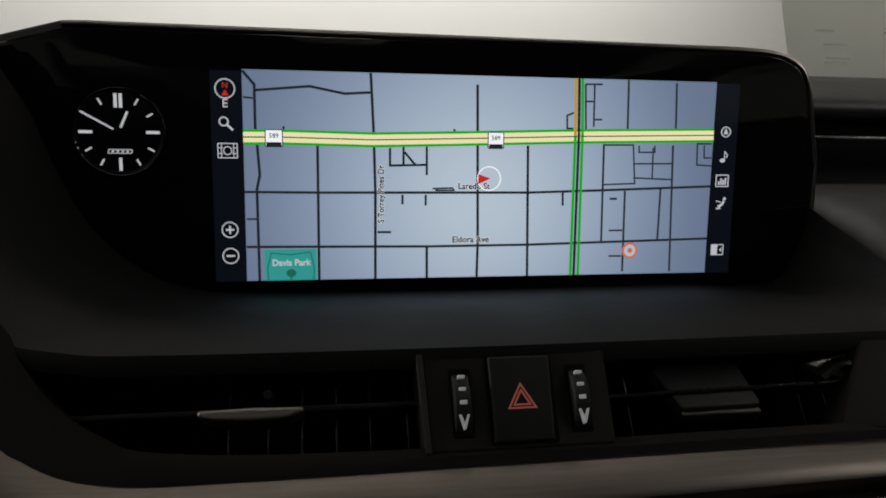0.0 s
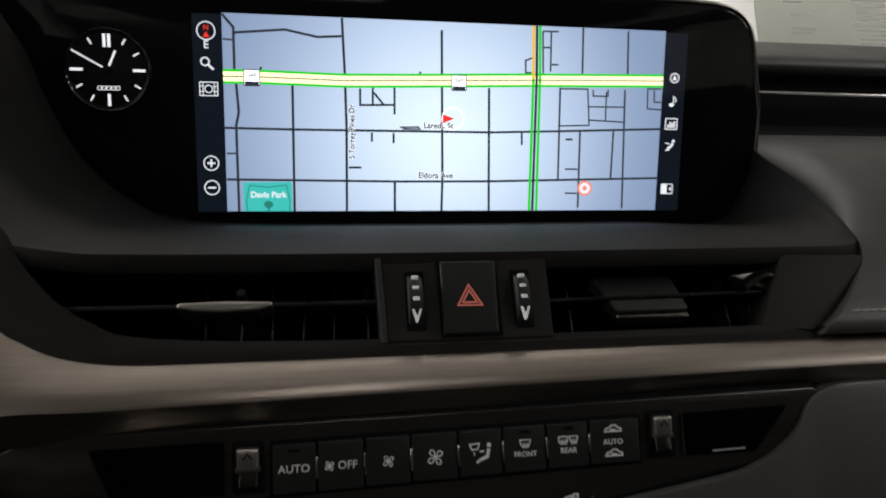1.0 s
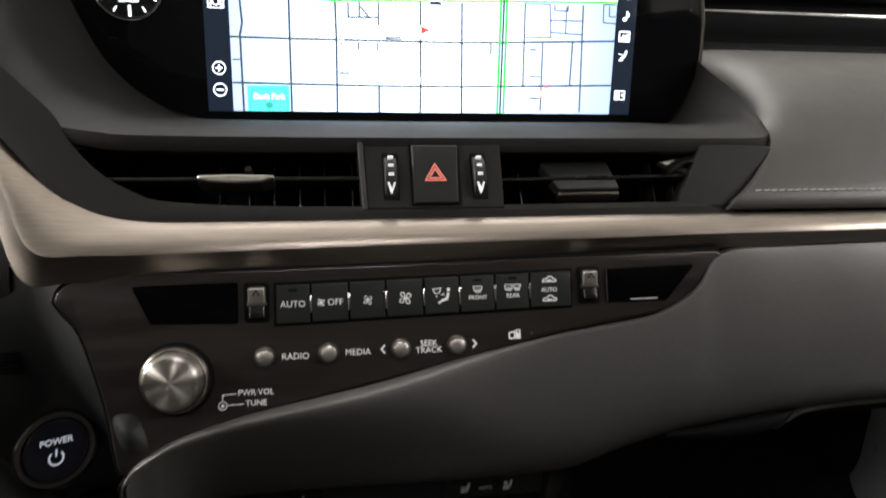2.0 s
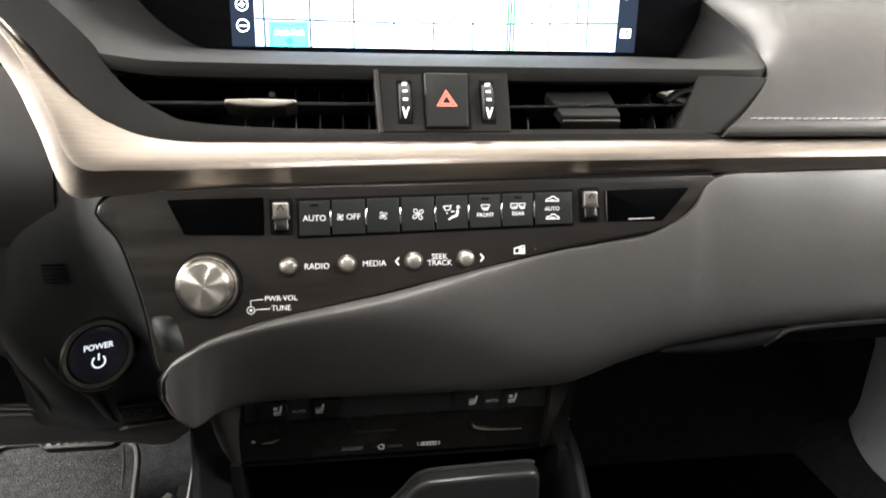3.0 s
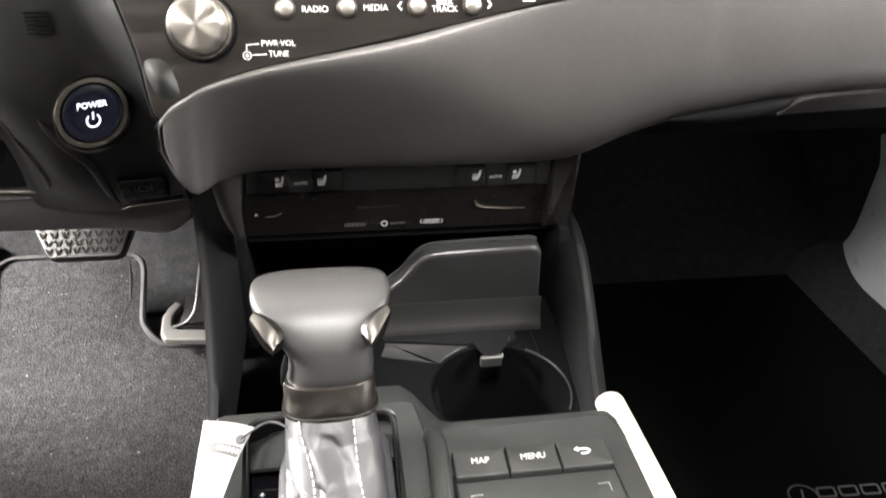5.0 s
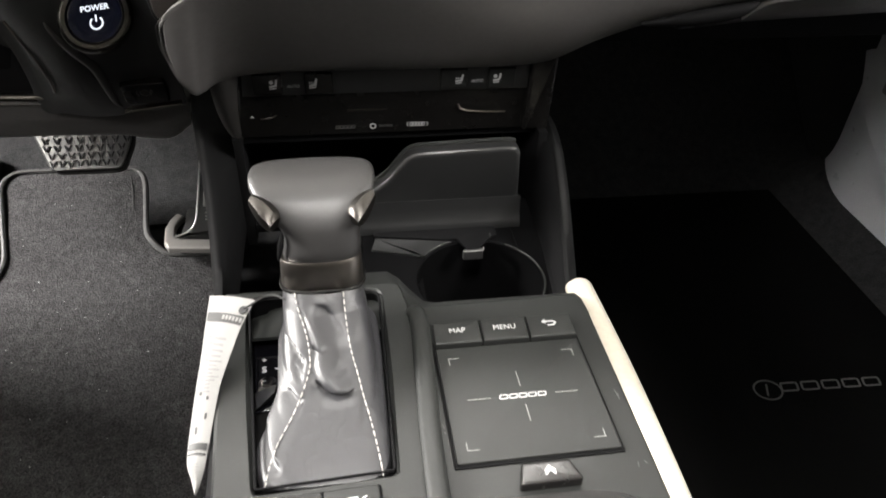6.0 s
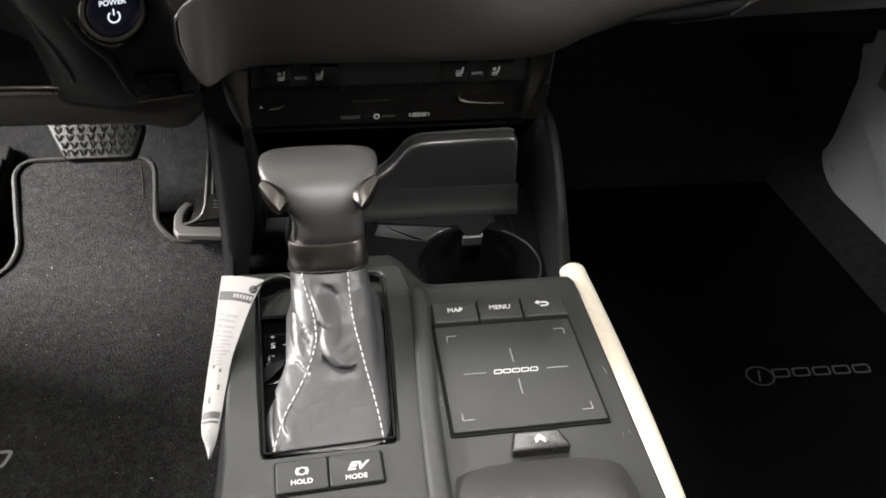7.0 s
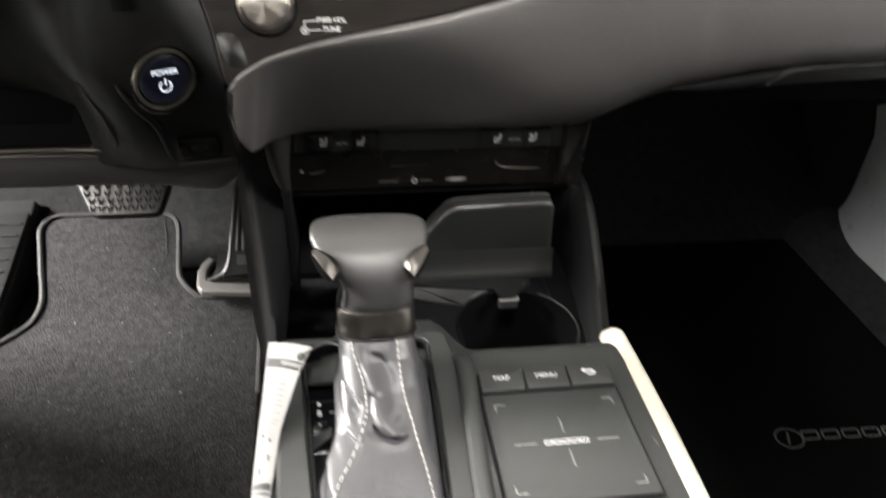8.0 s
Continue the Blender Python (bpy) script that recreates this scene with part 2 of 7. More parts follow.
WHITEWALL = material("white_showroom_paint", (0.8, 0.8, 0.77), 0.7, 0, 0.1, 60, 0.04, 0.7)
ROOMFLOOR = material("grey_showroom_floor", (0.3, 0.3, 0.3), 0.3, 0, 0.05, 40, 0.1, 1)
LINEGLOW = lit("white_symbol_light", (0.92, 0.95, 1.0), 7.04)
CLOCKGLOW = lit("clock_light", (0.95, 0.97, 1.0), 7.04)
POWERGLOW = lit("power_light", (0.85, 0.9, 1.0), 1.1)

# ---- helpers for shapes ----


class Plane:
    """A flat sheet in space: a point, its rightward and upward directions and its outward normal."""

    def __init__(self, o, u, v):
        self.o, self.u, self.v = Vector(o), Vector(u).normalized(), Vector(v).normalized()
        self.n = self.u.cross(self.v).normalized()

    def at(self, a, b, d=0.0):
        return self.o + self.u * a + self.v * b + self.n * d

    def shifted(self, a, b, d=0.0, turn=0.0):
        c, s = math.cos(radians(turn)), math.sin(radians(turn))
        return Plane(self.at(a, b, d), self.u * c + self.v * s, self.v * c - self.u * s)


S = Plane((0, 0.3765, 0.65), (1, 0, 0), (0, 0.07, 1))
V = Plane((0, 0.25, 0.589), (1, 0, 0), (0, 0.58, 0.814))
B = Plane((0, 0.206, 0.5125), (1, 0, 0), (0, 0.345, 0.938))
K = Plane((0, 0.256, 0.385), (1, 0, 0), (0, -0.1, 1))
T = Plane((0, 0, 0.327), (1, 0, 0), (0, 1, 0))


def thing(name, at, label, category, group="", kind=""):
    ob = new(name)
    ob.location = at
    ob.empty_display_size = 0.01
    return tagged(ob, label, category, group, kind)


def part(name, bm, mat, parent=None, label="", smooth=38):
    """One mesh object under a thing or under a part."""
    bmesh.ops.recalc_face_normals(bm, faces=bm.faces)
    me = bpy.data.meshes.new(name)
    bm.to_mesh(me)
    bm.free()
    for p in me.polygons:
        p.use_smooth = len(p.vertices) < 5
    me.set_sharp_from_angle(angle=radians(smooth))
    me.materials.append(mat)
    ob = new(name, me)
    if parent is not None:
        ob.parent = parent
        if parent.type == "EMPTY":
            ob.location = -Vector(parent.location)
    if label:
        ob["label"] = label
    return ob


def localise(ob, pl):
    """Lays the object's own axes along a plane, so that turned metal shines round its own middle."""
    m = Matrix.Translation(pl.o) @ Matrix(((pl.u.x, pl.v.x, pl.n.x, 0), (pl.u.y, pl.v.y, pl.n.y, 0), (pl.u.z, pl.v.z, pl.n.z, 0), (0, 0, 0, 1)))
    ob.data.transform(m.inverted())
    ob.matrix_basis = Matrix.Translation(ob.location) @ m
    return ob


def structure(name, bm, mat, label, category):
    return tagged(part(name, bm, mat), label, category, kind="structure")


def spline(pts, n=6, closed=False):
    """A smooth line through the points."""
    pts = [Vector(p) for p in pts]
    k = len(pts)
    out = []
    for i in range(k if closed else k - 1):
        p0 = pts[(i - 1) % k] if closed or i else pts[0] * 2 - pts[1]
        p1, p2 = pts[i], pts[(i + 1) % k]
        p3 = pts[(i + 2) % k] if closed or i + 2 < k else p2 * 2 - p1
        for j in range(n):
            t = j / n
            out.append(0.5 * (2 * p1 + (p2 - p0) * t + (2 * p0 - 5 * p1 + 4 * p2 - p3) * t * t + (3 * p1 - p0 - 3 * p2 + p3) * t ** 3))
    if not closed:
        out.append(pts[-1].copy())
    return out


def area2(poly):
    return sum(poly[i - 1][0] * poly[i][1] - poly[i][0] * poly[i - 1][1] for i in range(len(poly)))


def fillet(poly, r, n=4):
    """Rounds the corners of a polygon; r is one radius or one for each corner."""
    out, k = [], len(poly)
    for i in range(k):
        p, a, b = Vector(poly[i][:2]), Vector(poly[i - 1][:2]), Vector(poly[(i + 1) % k][:2])
        ri = r[i] if isinstance(r, (list, tuple)) else r
        da, db = (a - p), (b - p)
        if ri <= 0 or da.length < 1e-7 or db.length < 1e-7:
            out.append(p)
            continue
        half = da.angle(db) / 2
        cut = min(ri / max(math.tan(half), 0.05), da.length * 0.49, db.length * 0.49)
        p0, p1 = p + da.normalized() * cut, p + db.normalized() * cut
        for j in range(n + 1):
            t = j / n
            out.append(p0 * (1 - t) ** 2 + p * 2 * t * (1 - t) + p1 * t * t)
    return out


def rect(w, h, r=0.0, cx=0.0, cy=0.0, n=4):
    p = [(cx - w / 2, cy - h / 2), (cx + w / 2, cy - h / 2), (cx + w / 2, cy + h / 2), (cx - w / 2, cy + h / 2)]
    return fillet(p, r, n) if r else [Vector(q) for q in p]


def circle(r, cx=0.0, cy=0.0, n=32, sx=1.0):
    return [Vector((cx + r * sx * math.cos(2 * math.pi * i / n), cy + r * math.sin(2 * math.pi * i / n))) for i in range(n)]


def inset(poly, d):
    """The outline moved inwards by d; corners tighter than d close up instead of folding."""
    if area2(poly) < 0:
        poly = poly[::-1]
    poly = [Vector(p[:2]) for p in poly]
    out, k = [], len(poly)
    for i in range(k):
        p, a, b = poly[i], poly[i - 1], poly[(i + 1) % k]
        e0, e1 = (p - a), (b - p)
        if e0.length < 1e-9 or e1.length < 1e-9:
            out.append(p)
            continue
        n0, n1 = Vector((-e0.y, e0.x)).normalized(), Vector((-e1.y, e1.x)).normalized()
        m = n0 + n1
        m = m / max(m.dot(m) / 2, 0.3) if m.length > 1e-6 else n0
        out.append(p + m * d)
    if d > 0:
        for turn in range(6):
            bad = [i for i in range(k) if (out[i] - out[i - 1]).dot(poly[i] - poly[i - 1]) < -1e-14]
            if not bad:
                break
            runs, seen = [], set()
            for i in bad:
                if i in seen:
                    continue
                run = [i]
                while (run[-1] + 1) % k in bad and len(run) < k:
                    run.append((run[-1] + 1) % k)
                seen.update(run)
                runs.append([(run[0] - 1) % k] + run)
            for run in runs:
                mid = sum((out[i] for i in run), Vector((0, 0))) / len(run)
                for i in run:
                    out[i] = mid.copy()
    return out


def plate(poly, pl, d0, d1, r=0.0004, seg=3, bm=None, lean=0.0):
    """A slab of the outline between the heights d0 and d1 over a plane, its upper edge rounded by r."""
    bm = bm or bmesh.new()
    poly = [Vector(p[:2]) for p in poly]
    if area2(poly) < 0:
        poly = poly[::-1]
    rings = [(0.0, d0)]
    if r > 0:
        rings += [(r * (1 - math.cos(radians(90 * j / seg))), d1 - r + r * math.sin(radians(90 * j / seg))) for j in range(seg + 1)]
    else:
        rings.append((0.0, d1))
    loops = []
    for ins, d in rings:
        q = inset(poly, ins) if ins else poly
        loops.append([bm.verts.new(pl.at(p[0], p[1], d + lean * p[1])) for p in q])
    k = len(poly)
    for a, b in zip(loops, loops[1:]):
        for i in range(k):
            bm.faces.new((a[i - 1], a[i], b[i], b[i - 1]))
    bm.faces.new(loops[-1])
    bm.faces.new(loops[0][::-1])
    return bm


def star(poly, c, n):
    """The outline's points at n even angles round c."""
    out, k = [], len(poly)
    for j in range(n):
        a = 2 * math.pi * j / n
        d = Vector((math.cos(a), math.sin(a)))
        best = 0.0
        for i in range(k):
            p, q = Vector(poly[i - 1][:2]) - c, Vector(poly[i][:2]) - c
            e = q - p
            den = d.x * e.y - d.y * e.x
            if abs(den) < 1e-12:
                continue
            s = (p.x * e.y - p.y * e.x) / den
            w = (p.x * d.y - p.y * d.x) / den
            if s > 0 and -1e-6 <= w <= 1 + 1e-6:
                best = max(best, s)
        out.append(c + d * best)
    return out


def ringplate(outer, inner, pl, d0, d1, r=0.0006, n=120, deep=None):
    """A slab with one opening; deep: how far down the opening's wall reaches."""
    bm = bmesh.new()
    c = sum((Vector(p[:2]) for p in inner), Vector((0, 0))) / len(inner)
    o, i_ = star(outer, c, n), star(inner, c, n)

    def loop(poly, d):
        return [bm.verts.new(pl.at(p.x, p.y, d)) for p in poly]

    deep = d0 if deep is None else deep
    grow = [c + (p - c) * (1 + r / max((p - c).length, 1e-6)) for p in i_]
    cut = [c + (p - c) * (1 - r / max((p - c).length, 1e-6)) for p in o]
    loops = [loop(i_, deep), loop(i_, d1 - r), loop(grow, d1), loop(cut, d1), loop(o, d1 - r), loop(o, d0)]
    for a, b in zip(loops, loops[1:]):
        for j in range(n):
            bm.faces.new((a[j - 1], a[j], b[j], b[j - 1]))
    if deep == d0:
        a, b = loops[-1], loops[0]
        for j in range(n):
            bm.faces.new((a[j - 1], a[j], b[j], b[j - 1]))
    return bm


def sheet(rows, thick=0.0, bm=None, closed=False):
    """A skin through rows of points, thickened inwards."""
    bm = bm or bmesh.new()
    vs = [[bm.verts.new(Vector(p)) for p in row] for row in rows]
    faces = []
    for a, b in zip(vs, vs[1:]):
        for i in range(0 if closed else 1, len(a)):
            faces.append(bm.faces.new((a[i - 1], a[i], b[i], b[i - 1])))
    if thick:
        bmesh.ops.recalc_face_normals(bm, faces=faces)
        bmesh.ops.solidify(bm, geom=faces, thickness=thick)
    return bm


def tube(pts, r, seg=8, bm=None, flat=1.0, closed=False, up=(0, 0, 1)):
    """A round or oval bar along a line; r is one radius or one for each point."""
    bm = bm or bmesh.new()
    pts = [Vector(p) for p in pts]
    k = len(pts)
    loops = []
    for i, p in enumerate(pts):
        a = pts[i - 1] if i or closed else p
        b = pts[(i + 1) % k] if i + 1 < k or closed else p
        d = (b - a).normalized()
        side = d.cross(Vector(up))
        side = side.normalized() if side.length > 1e-4 else d.orthogonal().normalized()
        top = side.cross(d)
        ri = r[i] if isinstance(r, (list, tuple)) else r
        loops.append([bm.verts.new(p + side * (ri * math.cos(2 * math.pi * j / seg)) + top * (ri * flat * math.sin(2 * math.pi * j / seg))) for j in range(seg)])
    for i in range(k if closed else k - 1):
        a, b = loops[i], loops[(i + 1) % k]
        for j in range(seg):
            bm.faces.new((a[j - 1], a[j], b[j], b[j - 1]))
    if not closed:
        bm.faces.new(loops[0][::-1])
        bm.faces.new(loops[-1])
    return bm


def lathe(profile, pl, n=48, bm=None):
    """A turned body about the plane's normal: pairs of radius and height."""
    bm = bm or bmesh.new()
    loops = []
    for r, h in profile:
        if r < 1e-6:
            loops.append([bm.verts.new(pl.at(0, 0, h))])
        else:
            loops.append([bm.verts.new(pl.at(r * math.cos(2 * math.pi * j / n), r * math.sin(2 * math.pi * j / n), h)) for j in range(n)])
    for a, b in zip(loops, loops[1:]):
        for j in range(n):
            q = [a[j - 1] if len(a) > 1 else a[0], a[j] if len(a) > 1 else None, b[j] if len(b) > 1 else b[0], b[j - 1] if len(b) > 1 else None]
            bm.faces.new([x for x in q if x is not None])
    if len(loops[0]) > 1:
        bm.faces.new(loops[0][::-1])
    if len(loops[-1]) > 1:
        bm.faces.new(loops[-1])
    return bm


def stroke(pts, w, pl, d=0.0003, t=0.00015, bm=None, closed=False):
    """A flat line of width w drawn on a plane."""
    bm = bm or bmesh.new()
    pts = [Vector(p[:2]) for p in pts]
    k = len(pts)
    left, right = [], []
    for i, p in enumerate(pts):
        a = pts[i - 1] if i or closed else p
        b = pts[(i + 1) % k] if i + 1 < k or closed else p
        e0 = (p - a).normalized() if (p - a).length > 1e-9 else (b - p).normalized()
        e1 = (b - p).normalized() if (b - p).length > 1e-9 else e0
        m = (e0 + e1)
        m = m.normalized() if m.length > 1e-6 else e0
        sc = 1 / max(m.dot(e0), 0.5)
        nrm = Vector((-m.y, m.x)) * (w / 2 * sc)
        left.append(p + nrm)
        right.append(p - nrm)
    rows = [[bm.verts.new(pl.at(q.x, q.y, h)) for q in side] for side, h in ((left, d), (left, d + t), (right, d + t), (right, d))]
    for a, b in ((0, 1), (1, 2), (2, 3), (3, 0)):
        for i in range(0 if closed else 1, k):
            bm.faces.new((rows[a][i - 1], rows[a][i], rows[b][i], rows[b][i - 1]))
    if not closed:
        for i in (0, -1):
            bm.faces.new([rows[j][i] for j in range(4)])
    return bm


def blob(poly, pl, d=0.0003, t=0.00015, bm=None):
    return plate(poly, pl, d, d + t, 0, bm=bm)


def lettering(text, pl, u, v, cap, mat, parent, d=0.0003, bold=0.0, turn=0.0, shear=0.0, squeeze=1.0, name="lettering", align="CENTER"):
    """Words in the built-in font, cap metres high, centred at (u, v) on a plane."""
    cu = bpy.data.curves.new("lettering", "FONT")
    cu.body, cu.size, cu.align_x, cu.align_y, cu.shear, cu.resolution_u = text, 1.0, align, "CENTER", shear, 3
    cu.offset, cu.space_line = (0.0 if "M" in text else bold), 0.8
    tmp = new("lettering", cu)
    me = bpy.data.meshes.new_from_object(tmp.evaluated_get(bpy.context.evaluated_depsgraph_get()))
    bpy.data.objects.remove(tmp)
    q = pl.shifted(u, v, 0, turn)
    k = cap / 0.73
    bm = bmesh.new()
    bm.from_mesh(me)
    bpy.data.meshes.remove(me)
    for vert in bm.verts:
        vert.co = q.at(vert.co.x * k * squeeze, vert.co.y * k, d)
    ext = bmesh.ops.extrude_face_region(bm, geom=bm.faces[:])
    bmesh.ops.translate(bm, verts=[g for g in ext["geom"] if isinstance(g, bmesh.types.BMVert)], vec=q.n * 0.00012)
    return part(name, bm, mat, parent)


def wordmark(pl, u, v, w, h, mat, parent, d=0.0003, turn=0.0, name="wordmark"):
    """A maker's name shown as five plain leaning frames."""
    q = pl.shifted(u, v, 0, turn)
    bm = bmesh.new()
    for i in range(5):
        cx, half, lean = (i - 2) * w / 5, w * 0.078, h * 0.12
        box = fillet([(cx - half - lean, -h / 2), (cx + half - lean, -h / 2), (cx + half + lean, h / 2), (cx - half + lean, h / 2)], h * 0.2, 2)
        stroke(box, h * 0.2, q, d, 0.00012, bm=bm, closed=True)
    return part(name, bm, mat, parent)


def block(x0, x1, y0, y1, z0, z1, r=0.004, bm=None):
    pl = Plane((0, 0, 0), (1, 0, 0), (0, 1, 0))
    return plate(rect(x1 - x0, y1 - y0, min(r, 0.02), (x0 + x1) / 2, (y0 + y1) / 2, 2), pl, z0, z1, r, 2, bm=bm)

# ---- setting: showroom, car shell, floor ----
structure("showroom_floor", block(-6, 6, -6, 6, -0.45, -0.4, 0.005), ROOMFLOOR, "grey polished showroom floor under the car", "floor")
structure("showroom_wall_north", block(-6, 6, 6, 6.1, -0.4, 3.2, 0.005), WHITEWALL, "plain white showroom wall beyond the windscreen", "wall")
structure("showroom_wall_south", block(-6, 6, -6.1, -6, -0.4, 3.2, 0.005), WHITEWALL, "plain white showroom wall behind the car", "wall")
structure("showroom_wall_west", block(-6.1, -6, -6, 6, -0.4, 3.2, 0.005), WHITEWALL, "plain white showroom wall beside the car", "wall")
structure("showroom_wall_east", block(6, 6.1, -6, 6, -0.4, 3.2, 0.005), WHITEWALL, "plain white showroom wall beside the car", "wall")
structure("showroom_ceiling", block(-6, 6, -6, 6, 3.2, 3.3, 0.005), WHITEWALL, "plain white showroom ceiling", "ceiling")

structure("floor", block(-0.78, 0.78, -1.3, 1.0, -0.03, 0.0, 0.004), CARPET, "charcoal carpeted car floor", "floor")
structure("toe_board", sheet([[(x, 0.66, 0.0), (x, 0.75, 0.06), (x, 0.86, 0.16), (x, 0.96, 0.36), (x, 0.99, 0.6)] for x in (-0.78, -0.3, 0.2, 0.78)], 0.012), CARPET, "charcoal carpeted toe board under the dashboard", "floor")
structure("wall_front", block(-0.8, 0.8, 1.0, 1.03, -0.03, 0.74, 0.004), BLACK, "dark bulkhead in front of the footwells", "wall")
LINING = material("dark_cabin_lining", (0.05, 0.046, 0.042), 0.6, 0, 0.3, 300, 0.1, 6)
# unseen shell: walls and openings are sized to block or admit the lamps
structure("wall_rear", block(-0.8, 0.8, -1.03, -1.0, -0.03, 1.16, 0.004), LINING, "unseen plain dark wall that keeps rear light out", "wall")
# roof opening is added and sized to steer the overhead lamp
structure("ceiling", ringplate([(-0.6, -1.0), (0.6, -1.0), (0.6, 0.12), (-0.6, 0.12)], fillet([(-0.11, -0.5), (0.055, -0.5), (0.055, -0.11), (-0.11, -0.11)], 0.04), Plane((0, 0, 1.16), (1, 0, 0), (0, 1, 0)), 0.0, 0.03, 0.004, 120), HEADLINER, "unseen light grey headliner with an opening added for lamp light", "ceiling")
# height and length chosen to keep light off the near mat
structure("wall_left", block(-0.82, -0.78, -1.3, 0.49, 0.06, 0.5, 0.006), DARK, "unseen dark lower wall that shades the driver's mat", "wall")
structure("wall_left_rear", block(-0.82, -0.78, -1.0, -0.85, 0.5, 1.16, 0.006), DARK, "unseen plain dark wall closing the shell behind the driver", "wall")
structure("wall_right_rear", block(0.69, 0.72, -1.0, -0.35, 0.785, 1.16, 0.006), DARK, "unseen plain dark wall that limits light from the right", "wall")
# added bar, keeps the right lamp off the knee panel's left part
structure("light_blocker_right", block(0.69, 0.72, -0.35, 0.12, 1.03, 1.16, 0.006), DARK, "unseen dark bar added to block lamp light on the right", "wall")
# added blocker, keeps the left rear lamp off the mat
structure("light_blocker_left", block(-0.82, -0.78, -0.85, -0.1, 0.5, 0.95, 0.006), DARK, "unseen dark wall added to block lamp light on the driver's side", "wall")
structure("sill_left", block(-0.82, -0.78, -1.3, 1.0, -0.03, 0.06, 0.006), DARK, "unseen dark sill under the added opening beside the driver", "sill")

# passenger side: dark wall with a grey kick panel before it
structure("wall_right", block(0.69, 0.72, -1.3, 1.0, -0.02, 0.78, 0.006), DARK, "plain dark wall beside the passenger", "wall")
KICK = material("grey_kick_panel", (0.48, 0.49, 0.52), 0.3, 0, 0.2, 1300, 0.1, 7, fine_vary=0.08)
rows = []
for i in range(25):
    z = 0.27 - 0.275 * i / 24
    lean = 0.03 * max(0.0, (0.10 - z) / 0.1) ** 2
    row = []
    for j in range(41):
        y = 0.70 - 0.95 * (j / 40) ** 1.5
        turn = max(0.0, (y - 0.555) / 0.10)
        bead = 0.011 * math.exp(-((y - 0.51 - 1.5 * (z - 0.12)) / 0.014) ** 2) * (1 if z > 0.06 else max(0.0, z / 0.06))
        row.append((0.664 + 0.028 * min(1.6, turn) ** 2 - lean - bead, y, z))
    rows.append(row)
kick = tagged(part("kick_panel", sheet(rows, 0.003), KICK, smooth=70), "grey plastic kick panel beside the passenger footwell", "trim", kind="structure")
part("warning_label", plate(rect(0.05, 0.045, 0.004, -0.553, 0.232), Plane((0.655, 0, 0), (0, -1, 0), (0, 0, 1)), 0.0, 0.001, 0.0003), PAPER, kick, "white sticker")
rows = [[(0.70, y, 0.05), (0.662, y, 0.045), (0.640, y, 0.032), (0.615, y, 0.016), (0.59, y, 0.002)] for y in (-0.25, 0.0, 0.15, 0.3, 0.4, 0.5, 0.6, 0.68)]
structure("carpet_flank", sheet([spline(r, 4) for r in rows], 0.004), CARPET, "charcoal carpet rising beside the passenger footwell", "floor")

# ---- dashboard ----
dashboard = thing("dashboard", (0, 0.6, 0.45), "dark grey dashboard with leather pad and satin metal band", "dashboard")

# inner body that closes the dashboard behind its skins
core = block(-0.76, 0.68, 0.44, 0.99, 0.36, 0.655, 0.01)
block(-0.13, 0.68, 0.30, 0.44, 0.44, 0.595, 0.006, bm=core)
block(-0.76, -0.30, 0.36, 0.44, 0.36, 0.60, 0.006, bm=core)
part("body", core, BLACK, dashboard)

# upper pad with its groove and bright line
top_prof = [(0.99, 0.73), (0.8, 0.735), (0.6, 0.727), (0.52, 0.716), (0.487, 0.710), (0.474, 0.706), (0.470, 0.700), (0.474, 0.694), (0.486, 0.690), (0.49, 0.686)]
part("upper_pad", sheet([[Vector((x, *p)) for p in spline([Vector((a, b, 0)) for a, b in top_prof], 4) for p in [(p.x, p.y)]] for x in (-0.76, -0.45, -0.2, 0.0, 0.2, 0.45, 0.7)], 0.006), DARK, dashboard, "black grained upper dash pad")
part("groove", block(-0.1, 0.7, 0.482, 0.5, 0.655, 0.70, 0.002), BLACK, dashboard)
part("bright_line", tube([(0.215, 0.472, 0.6805), (0.3, 0.4705, 0.680), (0.45, 0.471, 0.6795), (0.7, 0.48, 0.679)], [0.0004, 0.0015, 0.0017, 0.0017], 8), CHROME, dashboard, "thin bright metal line")

# leather roll on the passenger's side with its seam
roll = [(0.50, 0.638, 0.216), (0.464, 0.6475, 0.214), (0.41, 0.6505, 0.2125), (0.35, 0.643, 0.2125), (0.30, 0.627, 0.209), (0.264, 0.6065, 0.2005), (0.246, 0.592, 0.185), (0.2375, 0.584, 0.174), (0.2335, 0.578, 0.165), (0.2345, 0.573, 0.161), (0.25, 0.5695, 0.1605)]
prof = spline([Vector(p) for p in roll], 5)
rows = []
for i in range(15):
    f = (i / 14) ** 2.4
    drop = 0.017 * math.exp(-(0.5 * f) / 0.009)
    rows.append([Vector((p.z - 0.002 + (0.7 - p.z) * f, p.x + 0.02 * f * f, p.y - drop * max(0, min(1, (p.x - 0.268) / 0.05)))) for p in prof])
edge0 = [q + Vector((0.0015, 0.006, -0.001)) for q in rows[0]]
part("leather_roll", sheet([edge0] + rows, 0.004), HIDE, dashboard, "warm grey leather roll with a stitched seam")
bm = bmesh.new()
random.seed(4)
x = 0.176
while x < 0.46:
    f = max(0, (x - 0.174) / 0.526)
    y = 0.2368 + 0.02 * f * f
    tube([(x, y, 0.5832), (x + 0.0017, y - 0.0004, 0.58335 + random.uniform(-1, 1) * 0.0001), (x + 0.0036, y, 0.58345)], [0.0005, 0.0007, 0.0005], 5, bm=bm)
    x += 0.0047
part("seam", bm, THREAD, dashboard, "pale stitching")

